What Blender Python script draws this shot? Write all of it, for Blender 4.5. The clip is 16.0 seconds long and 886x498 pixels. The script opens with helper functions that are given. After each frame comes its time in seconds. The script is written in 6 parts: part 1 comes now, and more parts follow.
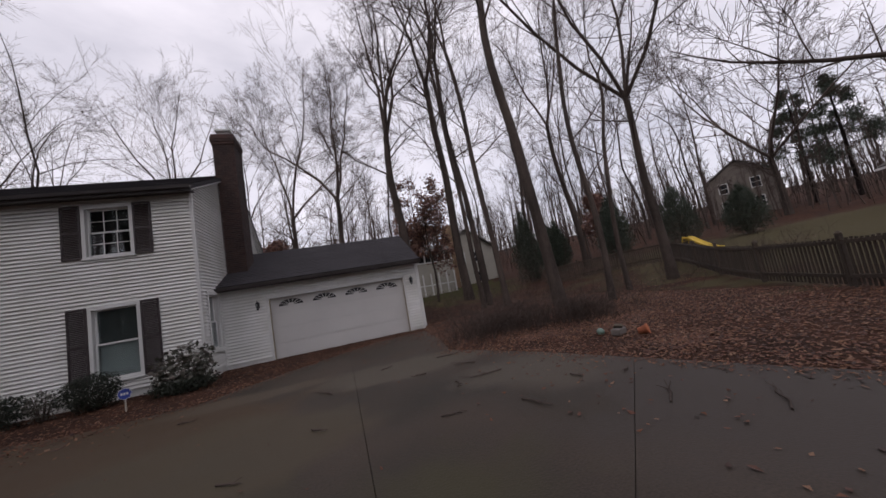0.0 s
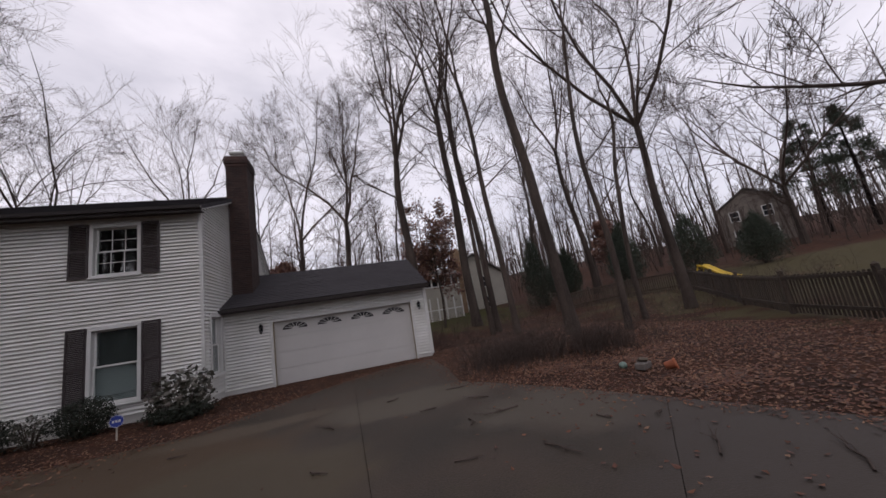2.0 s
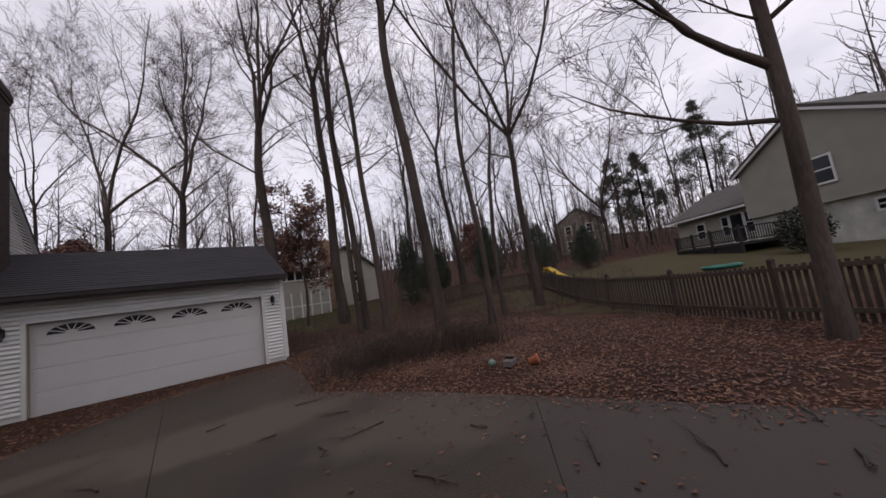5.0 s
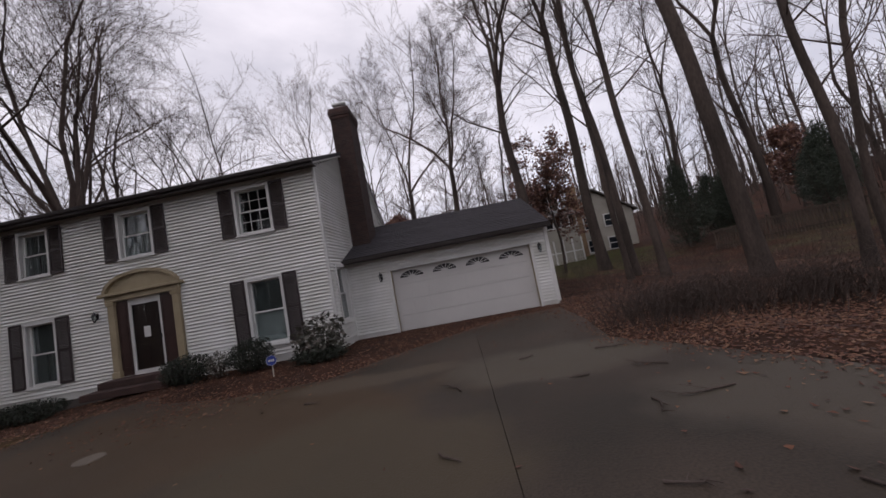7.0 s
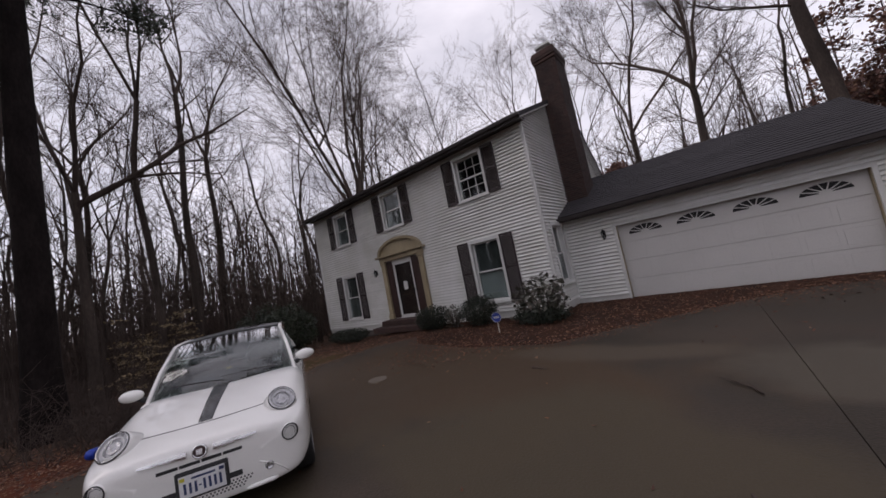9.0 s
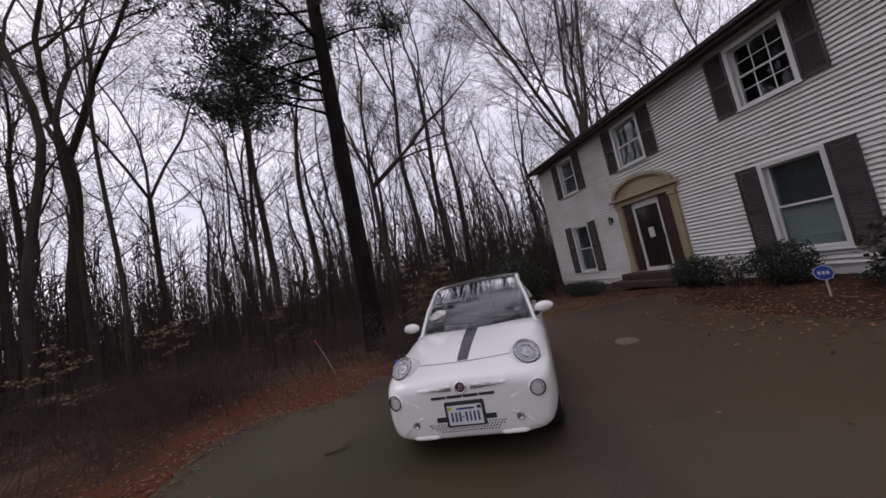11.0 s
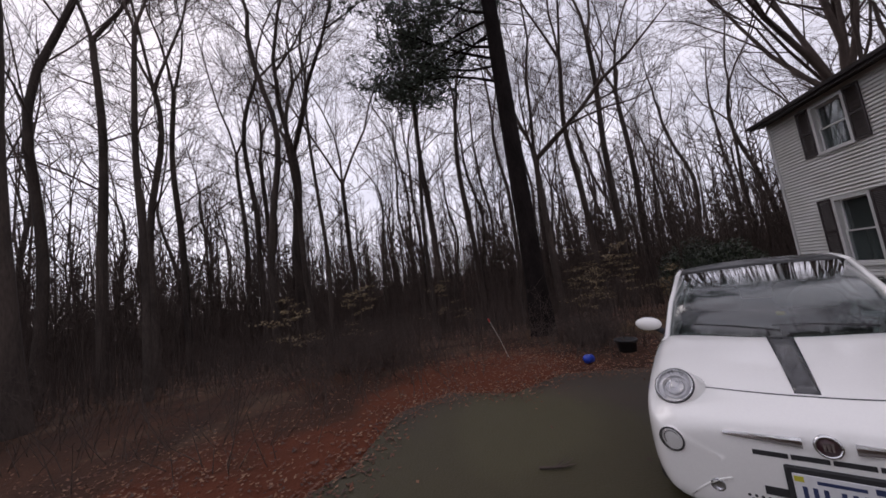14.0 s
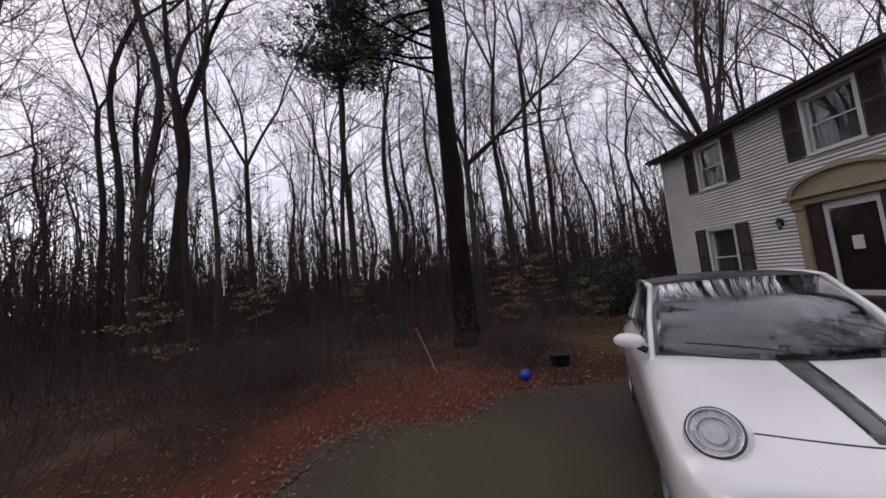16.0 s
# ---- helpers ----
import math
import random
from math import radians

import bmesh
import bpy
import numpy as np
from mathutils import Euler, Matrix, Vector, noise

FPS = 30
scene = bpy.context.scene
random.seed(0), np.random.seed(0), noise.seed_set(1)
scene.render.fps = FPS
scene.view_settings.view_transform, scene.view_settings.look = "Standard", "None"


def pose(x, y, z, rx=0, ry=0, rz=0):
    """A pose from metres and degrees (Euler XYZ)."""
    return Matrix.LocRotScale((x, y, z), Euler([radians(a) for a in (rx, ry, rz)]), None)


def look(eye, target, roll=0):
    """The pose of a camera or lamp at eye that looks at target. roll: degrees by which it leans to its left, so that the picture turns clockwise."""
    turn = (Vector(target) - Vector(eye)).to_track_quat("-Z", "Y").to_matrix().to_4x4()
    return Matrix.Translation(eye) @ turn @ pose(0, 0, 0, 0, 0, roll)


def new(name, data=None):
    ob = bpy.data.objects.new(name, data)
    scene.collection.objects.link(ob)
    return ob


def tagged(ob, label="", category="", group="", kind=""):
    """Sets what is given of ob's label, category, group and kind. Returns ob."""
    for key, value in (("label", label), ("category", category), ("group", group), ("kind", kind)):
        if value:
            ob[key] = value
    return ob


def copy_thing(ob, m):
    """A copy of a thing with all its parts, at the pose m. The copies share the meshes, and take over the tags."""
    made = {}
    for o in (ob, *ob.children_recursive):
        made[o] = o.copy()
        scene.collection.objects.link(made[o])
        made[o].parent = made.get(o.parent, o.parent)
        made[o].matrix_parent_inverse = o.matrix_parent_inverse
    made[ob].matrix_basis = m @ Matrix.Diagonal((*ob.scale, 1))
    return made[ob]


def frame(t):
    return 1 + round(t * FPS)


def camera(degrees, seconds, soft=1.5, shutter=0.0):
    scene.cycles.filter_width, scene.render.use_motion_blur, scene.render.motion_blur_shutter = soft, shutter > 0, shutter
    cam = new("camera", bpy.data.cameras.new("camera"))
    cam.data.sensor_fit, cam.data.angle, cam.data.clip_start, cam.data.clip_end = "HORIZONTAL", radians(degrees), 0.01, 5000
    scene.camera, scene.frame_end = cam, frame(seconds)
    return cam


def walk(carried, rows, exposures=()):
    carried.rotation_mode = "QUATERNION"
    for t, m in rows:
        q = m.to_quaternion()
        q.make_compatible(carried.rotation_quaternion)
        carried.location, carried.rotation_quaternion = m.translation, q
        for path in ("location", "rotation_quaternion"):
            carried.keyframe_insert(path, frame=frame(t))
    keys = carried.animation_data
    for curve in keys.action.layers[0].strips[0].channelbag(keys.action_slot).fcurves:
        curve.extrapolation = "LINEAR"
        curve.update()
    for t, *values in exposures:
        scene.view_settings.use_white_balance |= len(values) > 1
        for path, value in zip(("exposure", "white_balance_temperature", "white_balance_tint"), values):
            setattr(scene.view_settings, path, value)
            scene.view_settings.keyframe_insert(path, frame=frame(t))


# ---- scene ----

# ---------- camera ----------
PATH = [
    (0, (2.668, -13.630, 1.611), (4.137, -8.879, 2.136), -10.02),
    (0.5, (2.574, -13.531, 1.632), (3.248, -8.634, 2.386), -9.13),
    (1, (2.474, -13.443, 1.669), (2.708, -8.537, 2.607), -8.45),
    (1.5, (2.483, -13.368, 1.670), (3.002, -8.471, 2.532), -8.47),
    (2, (2.642, -13.338, 1.669), (4.063, -8.628, 2.561), -9.09),
    (2.5, (2.736, -13.296, 1.643), (4.995, -8.883, 2.294), -7.60),
    (3, (2.953, -13.241, 1.650), (6.031, -9.351, 2.273), -7.51),
    (3.2, (2.992, -13.214, 1.641), (6.277, -9.490, 2.227), -7.28),
    (5.3, (3.052, -12.341, 1.665), (5.972, -8.322, 2.230), -9.06),
    (5.5, (3.052, -12.250, 1.664), (5.713, -8.072, 2.344), -10.12),
    (6, (2.989, -12.040, 1.650), (4.784, -7.404, 2.189), -9.08),
    (6.5, (2.805, -11.869, 1.657), (3.740, -6.975, 2.079), -10.23),
    (7, (2.541, -11.810, 1.632), (2.298, -6.833, 2.043), -10.75),
    (7.5, (2.417, -11.619, 1.625), (0.947, -6.851, 1.945), -11.60),
    (8, (2.347, -11.360, 1.648), (-0.093, -7.037, 2.239), -11.41),
    (8.2, (2.323, -11.296, 1.630), (-0.291, -7.068, 2.173), -11.54),
    (10.3, (1.736, -11.101, 1.634), (-2.624, -8.682, 1.999), -10.66),
    (10.5, (1.697, -11.061, 1.633), (-2.899, -9.129, 2.007), -10.90),
    (11, (1.611, -10.991, 1.626), (-3.237, -9.845, 2.048), -11.88),
    (11.5, (1.560, -11.014, 1.632), (-3.399, -10.576, 2.107), -12.38),
    (12, (1.481, -11.133, 1.634), (-3.470, -11.645, 2.108), -12.09),
    (12.5, (1.373, -11.336, 1.637), (-3.534, -12.150, 2.139), -12.24),
    (13, (1.217, -11.550, 1.651), (-3.639, -12.708, 1.929), -11.56),
    (13.5, (0.951, -11.640, 1.682), (-3.882, -12.798, 2.229), -11.59),
    (14, (0.682, -11.756, 1.697), (-4.200, -12.701, 2.221), -8.02),
    (14.5, (0.413, -11.936, 1.710), (-4.514, -12.368, 2.443), -8.33),
    (15, (0.159, -12.040, 1.688), (-4.781, -12.519, 2.293), -6.70),
    (15.5, (-0.070, -12.071, 1.664), (-5.038, -12.295, 2.191), -5.96),
    (16, (-0.241, -12.147, 1.662), (-5.209, -11.843, 2.140), -5.26),
]
cam = camera(106, 16.0, soft=1.6)
walk(cam, [(t, look(e, g, r)) for t, e, g, r in PATH], exposures=[(0, 0.0, 6560, 18), (8, 0.0, 6560, 18), (11, 0.1, 6450, 20), (16, 0.1, 6450, 20)])

# ---------- sky and sun ----------
world = bpy.data.worlds.new("overcast_sky")
scene.world = world
world.use_nodes = True
wn = world.node_tree.nodes
wl = world.node_tree.links
wn.clear()
w_out = wn.new("ShaderNodeOutputWorld")
w_bg = wn.new("ShaderNodeBackground")
w_bg.inputs["Strength"].default_value = 0.82
w_tc = wn.new("ShaderNodeTexCoord")
w_map = wn.new("ShaderNodeMapping")
w_map.inputs["Scale"].default_value = (1.0, 1.0, 2.6)
w_noise = wn.new("ShaderNodeTexNoise")
w_noise.inputs["Scale"].default_value = 2.4
w_noise.inputs["Detail"].default_value = 7
w_noise.inputs["Roughness"].default_value = 0.55
w_ramp = wn.new("ShaderNodeValToRGB")
w_ramp.color_ramp.elements[0].position = 0.32
w_ramp.color_ramp.elements[0].color = (0.74, 0.75, 0.82, 1)
w_ramp.color_ramp.elements[1].position = 0.68
w_ramp.color_ramp.elements[1].color = (1.12, 1.11, 1.17, 1)
w_sky = wn.new("ShaderNodeTexSky")
w_sky.sky_type = 'NISHITA'
w_sky.sun_disc = False
w_sky.sun_elevation = radians(38)
w_sky.sun_rotation = radians(215)
w_mix = wn.new("ShaderNodeMix")
w_mix.data_type = 'RGBA'
w_mix.inputs[0].default_value = 0.02
wl.new(w_tc.outputs["Generated"], w_map.inputs["Vector"])
wl.new(w_map.outputs["Vector"], w_noise.inputs["Vector"])
wl.new(w_noise.outputs["Fac"], w_ramp.inputs["Fac"])
wl.new(w_ramp.outputs["Color"], w_mix.inputs[6])
wl.new(w_sky.outputs["Color"], w_mix.inputs[7])
wl.new(w_mix.outputs[2], w_bg.inputs["Color"])
wl.new(w_bg.outputs["Background"], w_out.inputs["Surface"])

sun = new("sun", bpy.data.lights.new("sun", "SUN"))
sun.data.energy = 0.5
sun.data.angle = radians(25)
sun.data.color = (1.0, 0.96, 0.92)
sun.matrix_world = look((-20, -25, 28), (0, 0, 0))


# ---------- materials ----------
def material(name, base, rough=0.7, vary=0.25, scale=6.0, fine=60.0, bump=0.15, metal=0.0, tint=None, per_object=0.0, stretch=None, coat=0.0, per_island=0.0, spec=0.5):
    """A surface with large and fine variation of its colour, its roughness and its relief."""
    m = bpy.data.materials.new(name)
    m.use_nodes = True
    nodes, links = m.node_tree.nodes, m.node_tree.links
    b = nodes["Principled BSDF"]
    b.inputs["Metallic"].default_value = metal
    b.inputs["Coat Weight"].default_value = coat
    b.inputs["Specular IOR Level"].default_value = spec
    b.inputs["Coat Roughness"].default_value = 0.06
    tc = nodes.new("ShaderNodeTexCoord")
    mp = nodes.new("ShaderNodeMapping")
    if stretch:
        mp.inputs["Scale"].default_value = stretch
    geo = nodes.new("ShaderNodeNewGeometry")
    links.new(geo.outputs["Position"], mp.inputs["Vector"])
    big = nodes.new("ShaderNodeTexNoise")
    big.inputs["Scale"].default_value = scale
    big.inputs["Detail"].default_value = 6
    small = nodes.new("ShaderNodeTexNoise")
    small.inputs["Scale"].default_value = fine
    small.inputs["Detail"].default_value = 4
    for n in (big, small):
        links.new(mp.outputs["Vector"], n.inputs["Vector"])
    other = tint or [c * (1 - vary) for c in base]
    ramp = nodes.new("ShaderNodeValToRGB")
    ramp.color_ramp.elements[0].position, ramp.color_ramp.elements[1].position = 0.35, 0.65
    ramp.color_ramp.elements[0].color, ramp.color_ramp.elements[1].color = (*other, 1), (*base, 1)
    links.new(big.outputs["Fac"], ramp.inputs["Fac"])
    hsv = nodes.new("ShaderNodeHueSaturation")
    links.new(ramp.outputs["Color"], hsv.inputs["Color"])
    val = nodes.new("ShaderNodeMapRange")
    val.inputs["From Min"].default_value, val.inputs["From Max"].default_value = 0.25, 0.75
    val.inputs["To Min"].default_value, val.inputs["To Max"].default_value = 1 - vary * 0.6, 1 + vary * 0.6
    links.new(small.outputs["Fac"], val.inputs["Value"])
    last = val.outputs["Result"]
    for amount, node, socket in ((per_object, "ShaderNodeObjectInfo", "Random"), (per_island, "ShaderNodeNewGeometry", "Random Per Island")):
        if amount:
            info = nodes.new(node)
            r = nodes.new("ShaderNodeMapRange")
            r.inputs["To Min"].default_value, r.inputs["To Max"].default_value = 1 - amount, 1 + amount
            links.new(info.outputs[socket], r.inputs["Value"])
            mul = nodes.new("ShaderNodeMath")
            mul.operation = 'MULTIPLY'
            links.new(last, mul.inputs[0])
            links.new(r.outputs["Result"], mul.inputs[1])
            last = mul.outputs["Value"]
    links.new(last, hsv.inputs["Value"])
    links.new(hsv.outputs["Color"], b.inputs["Base Color"])
    ro = nodes.new("ShaderNodeMapRange")
    ro.inputs["To Min"].default_value, ro.inputs["To Max"].default_value = max(0.02, rough - 0.12), min(1, rough + 0.12)
    links.new(big.outputs["Fac"], ro.inputs["Value"])
    links.new(ro.outputs["Result"], b.inputs["Roughness"])
    if bump:
        bp = nodes.new("ShaderNodeBump")
        bp.inputs["Strength"].default_value = bump
        bp.inputs["Distance"].default_value = 0.02
        links.new(small.outputs["Fac"], bp.inputs["Height"])
        links.new(bp.outputs["Normal"], b.inputs["Normal"])
    return m


def glass(name, tint=(0.9, 0.95, 0.95), rough=0.02, clear=0.6, shine=0.06):
    """A thin pane: part clear, part mirror."""
    m = bpy.data.materials.new(name)
    m.use_nodes = True
    nodes, links = m.node_tree.nodes, m.node_tree.links
    nodes.clear()
    out = nodes.new("ShaderNodeOutputMaterial")
    t = nodes.new("ShaderNodeBsdfTransparent")
    t.inputs["Color"].default_value = (*[c * clear for c in tint], 1)
    g = nodes.new("ShaderNodeBsdfGlossy")
    g.inputs["Roughness"].default_value = rough
    lw = nodes.new("ShaderNodeLayerWeight")
    lw.inputs["Blend"].default_value = 0.5
    pw = nodes.new("ShaderNodeMath")
    pw.operation = 'POWER'
    pw.inputs[1].default_value = 3.5
    links.new(lw.outputs["Facing"], pw.inputs[0])
    f = nodes.new("ShaderNodeMath")
    f.operation = 'MULTIPLY_ADD'
    f.inputs[1].default_value, f.inputs[2].default_value = 0.8, shine
    links.new(pw.outputs["Value"], f.inputs[0])
    mix = nodes.new("ShaderNodeMixShader")
    links.new(f.outputs["Value"], mix.inputs["Fac"])
    links.new(t.outputs["BSDF"], mix.inputs[1])
    links.new(g.outputs["BSDF"], mix.inputs[2])
    links.new(mix.outputs["Shader"], out.inputs["Surface"])
    return m


M_SIDING = material("white_vinyl_siding", (0.72, 0.72, 0.70), 0.5, 0.08, 1.2, 40, 0.04, tint=(0.62, 0.62, 0.58), per_object=0.05)
M_TRIM = material("white_trim_paint", (0.66, 0.66, 0.64), 0.45, 0.08, 2, 60, 0.05)
M_DOORWHITE = material("garage_door_paint", (0.55, 0.54, 0.52), 0.4, 0.06, 0.8, 30, 0.03)
M_SHUTTER = material("dark_brown_shutter_paint", (0.045, 0.034, 0.034), 0.5, 0.2, 3, 60, 0.1)
M_ROOF = material("dark_asphalt_shingle", (0.034, 0.030, 0.034), 0.9, 0.35, 1.5, 90, 0.6, per_object=0.25)
M_GUTTER = material("brown_gutter_metal", (0.06, 0.052, 0.05), 0.45, 0.2, 2, 50, 0.1)
M_BRICK = material("red_brown_brick", (0.062, 0.033, 0.027), 0.85, 0.35, 3, 60, 0.5, per_object=0.3, per_island=0.3)
M_MORTAR = material("grey_mortar", (0.10, 0.088, 0.08), 0.95, 0.2, 5, 90, 0.5)
M_TAN = material("tan_painted_surround", (0.37, 0.305, 0.195), 0.55, 0.15, 2, 60, 0.08, tint=(0.30, 0.245, 0.155))
M_DOOR = material("dark_red_brown_door", (0.055, 0.032, 0.028), 0.35, 0.2, 3, 50, 0.08)
M_DARK = material("dark_interior", (0.015, 0.015, 0.016), 0.8, 0.3, 2, 30, 0.0)
M_CURTAIN = material("pale_curtain_cloth", (0.42, 0.43, 0.42), 0.9, 0.2, 3, 40, 0.3, stretch=(8, 8, 0.4))
M_SHADE = material("grey_green_roller_shade", (0.075, 0.08, 0.078), 0.9, 0.15, 2, 40, 0.1)
M_BLIND = material("white_blind_slat", (0.6, 0.62, 0.6), 0.5, 0.1, 3, 60, 0.05)
M_PANE = glass("window_glass", clear=0.94, shine=0.09)
M_BLACK = material("black_lantern_metal", (0.02, 0.02, 0.022), 0.45, 0.2, 4, 60, 0.1, metal=0.6)
M_DRIVE = material("worn_driveway_concrete", (0.060, 0.044, 0.032), 0.62, 0.55, 0.55, 45, 0.3, tint=(0.033, 0.026, 0.018), per_object=0.08, spec=0.25)
M_BARK = material("grey_brown_bark", (0.088, 0.069, 0.059), 0.95, 0.4, 2.2, 26, 0.9, tint=(0.048, 0.039, 0.034), stretch=(1, 1, 0.25), per_object=0.22, spec=0.15)
M_PINEBARK = material("dark_pine_bark", (0.022, 0.017, 0.016), 0.95, 0.5, 3, 22, 1.0, stretch=(1, 1, 0.35), spec=0.1)
M_TWIG = material("bare_twig_bark", (0.098, 0.076, 0.066), 0.95, 0.3, 2, 30, 0.2, per_object=0.2, spec=0.1)
M_FENCE = material("weathered_fence_wood", (0.075, 0.056, 0.042), 0.9, 0.35, 3, 50, 0.4, stretch=(3, 3, 0.5), per_object=0.25)


# ---------- helpers ----------
def world_of(ob):
    m = ob.matrix_basis.copy()
    if ob.parent:
        m = world_of(ob.parent) @ ob.matrix_parent_inverse @ m
    return m


def under(ob, parent):
    ob.parent = parent
    ob.matrix_parent_inverse = world_of(parent).inverted()
    return ob


def mesh_of(name, bm, mat, smooth=False):
    me = bpy.data.meshes.new(name)
    bm.normal_update()
    bm.to_mesh(me)
    bm.free()
    me.materials.append(mat)
    if smooth:
        for p in me.polygons:
            p.use_smooth = True
    return me


def part(name, bm, mat, parent=None, label="", smooth=False):
    """Links a bmesh as one mesh object, under a thing or a part if one is given."""
    ob = new(name, mesh_of(name, bm, mat, smooth))
    if parent:
        under(ob, parent)
    return tagged(ob, label)


def thing(name, at, label, category, group="", kind=""):
    ob = new(name)
    ob.empty_display_size = 0.2
    ob.matrix_basis = Matrix.Translation(at)
    return tagged(ob, label, category, group, kind)


def raw_mesh(name, verts, faces, mat, smooth=True):
    me = bpy.data.meshes.new(name)
    me.from_pydata(verts, [], faces)
    me.materials.append(mat)
    if smooth:
        me.polygons.foreach_set("use_smooth", [True] * len(me.polygons))
    me.update()
    return me


def box(bm, x0, x1, y0, y1, z0, z1, bevel=0.0):
    vs = [bm.verts.new((x, y, z)) for x in (x0, x1) for y in (y0, y1) for z in (z0, z1)]
    fs = [bm.faces.new([vs[i] for i in q]) for q in ((0, 1, 3, 2), (4, 6, 7, 5), (0, 4, 5, 1), (2, 3, 7, 6), (0, 2, 6, 4), (1, 5, 7, 3))]
    if bevel:
        bmesh.ops.bevel(bm, geom=list({e for f in fs for e in f.edges}), offset=bevel, segments=1, affect='EDGES')
    return vs


def boxed(x0, x1, y0, y1, z0, z1, bevel=0.0):
    bm = bmesh.new()
    box(bm, x0, x1, y0, y1, z0, z1, bevel)
    return bm


def prism(points, axis, a, b):
    """A solid with the outline points (2D) drawn out along an axis from a to b."""
    bm = bmesh.new()
    def at(p, d):
        return (d, p[0], p[1]) if axis == 0 else (p[0], d, p[1]) if axis == 1 else (p[0], p[1], d)
    lo = [bm.verts.new(at(p, a)) for p in points]
    hi = [bm.verts.new(at(p, b)) for p in points]
    n = len(points)
    bm.faces.new(lo)
    bm.faces.new(hi[::-1])
    for i in range(n):
        bm.faces.new((lo[i], hi[i], hi[(i + 1) % n], lo[(i + 1) % n]))
    bmesh.ops.recalc_face_normals(bm, faces=bm.faces[:])
    return bm


def ring(bm, m, profile, n=24, closed=False):
    """Turns a profile of (radius, height) round z and places it by m."""
    rows = []
    for r, z in profile:
        rows.append([bm.verts.new(m @ Vector((r * math.cos(2 * math.pi * i / n), r * math.sin(2 * math.pi * i / n), z))) for i in range(n)])
    for a, b in zip(rows, rows[1:]):
        for i in range(n):
            bm.faces.new((a[i], a[(i + 1) % n], b[(i + 1) % n], b[i]))
    if closed:
        bm.faces.new(rows[0][::-1])
        bm.faces.new(rows[-1])
    return bm


def holed_wall(bm, a0, a1, z0, z1, holes, lo, hi, along="x"):
    """A wall of thickness lo..hi with rectangular holes through it."""
    us = sorted({a0, a1, *[h[0] for h in holes], *[h[1] for h in holes]})
    zs = sorted({z0, z1, *[h[2] for h in holes], *[h[3] for h in holes]})
    for u0, u1 in zip(us, us[1:]):
        for w0, w1 in zip(zs, zs[1:]):
            if any(h[0] <= u0 and u1 <= h[1] and h[2] <= w0 and w1 <= h[3] for h in holes):
                continue
            if along == "x":
                box(bm, u0, u1, lo, hi, w0, w1)
            else:
                box(bm, lo, hi, u0, u1, w0, w1)
    bmesh.ops.remove_doubles(bm, verts=bm.verts[:], dist=0.0004)
    return bm


# ---------- ground ----------
def height(x, y):
    """The lie of the land: level by the house, falling to the woods, rising behind the fence."""
    h = 0.0
    if x < -6.5:
        d = -6.5 - x
        h -= 0.07 * min(d, 40)
    if y > 4:
        d = min(y - 4, 60)
        h += 0.045 * d * max(0.0, min(1.0, (x + 6) / 14))
    if x > 14:
        h += 0.078 * min(x - 14, 30)
    if y < -16:
        h -= 0.03 * min(-16 - y, 60) * (1 if x < 5 else 0.4)
    far = math.hypot(x, y + 8) - 50
    if far > 0:
        h += min(8.0, far * 0.075) + min(1.0, far / 30) * 1.6 * noise.noise(Vector((x * 0.03, y * 0.03, 5)))
    r = min(1.0, max(0.0, (abs(x - 1) - 8) / 12 + max(0, y - 6) / 14))
    h += r * 0.35 * noise.noise(Vector((x * 0.11, y * 0.11, 0)))
    return h


DRIVE = [(2.0, -34), (0.6, -22), (-0.6, -16.2), (-1.5, -14.1), (-2.6, -13.6), (-3.9, -13.6), (-4.6, -13.0), (-4.35, -12.0), (-5.1, -11.2), (-5.05, -10.0), (-5.3, -8.6), (-6.6, -6.4), (-6.4, -4.4), (-5.6, -3.6), (-4.7, -4.5), (-2.7, -5.1),
         (-0.6, -5.0), (0.5, -3.8), (2.1, -2.3), (3.4, -1.2), (5.3, -0.9), (5.2, -3.4), (4.9, -5.5), (5.4, -6.4), (6.1, -7.8), (6.75, -9.4), (7.35, -10.9), (7.85, -12.1), (8.4, -13.7), (11.5, -22.0), (14.5, -34)]


def inside(x, y, poly):
    c = False
    for (x0, y0), (x1, y1) in zip(poly, poly[1:] + poly[:1]):
        if (y0 > y) != (y1 > y) and x < (x1 - x0) * (y - y0) / (y1 - y0) + x0:
            c = not c
    return c


def ground_sheet():
    step_lines = [*range(-400, -60, 34), *np.arange(-60, -20, 2.0), *np.arange(-20, 24, 0.5), *np.arange(24, 70, 2.0), *range(70, 420, 35)]
    n = len(step_lines)
    verts, faces = [], []
    for y in step_lines:
        for x in step_lines:
            verts.append((x, y, height(x, y) - 0.012 + (0.0 if inside(x, y, DRIVE) else 0.018 + 0.03 * noise.noise(Vector((x * 1.3, y * 1.3, 3))))))
    for j in range(n - 1):
        for i in range(n - 1):
            faces.append((j * n + i, j * n + i + 1, (j + 1) * n + i + 1, (j + 1) * n + i))
    ob = new("ground", raw_mesh("ground", verts, faces, M_GROUND))
    return tagged(ob, "brown leaf-littered ground with red mud and lawn patches", "ground", kind="structure")


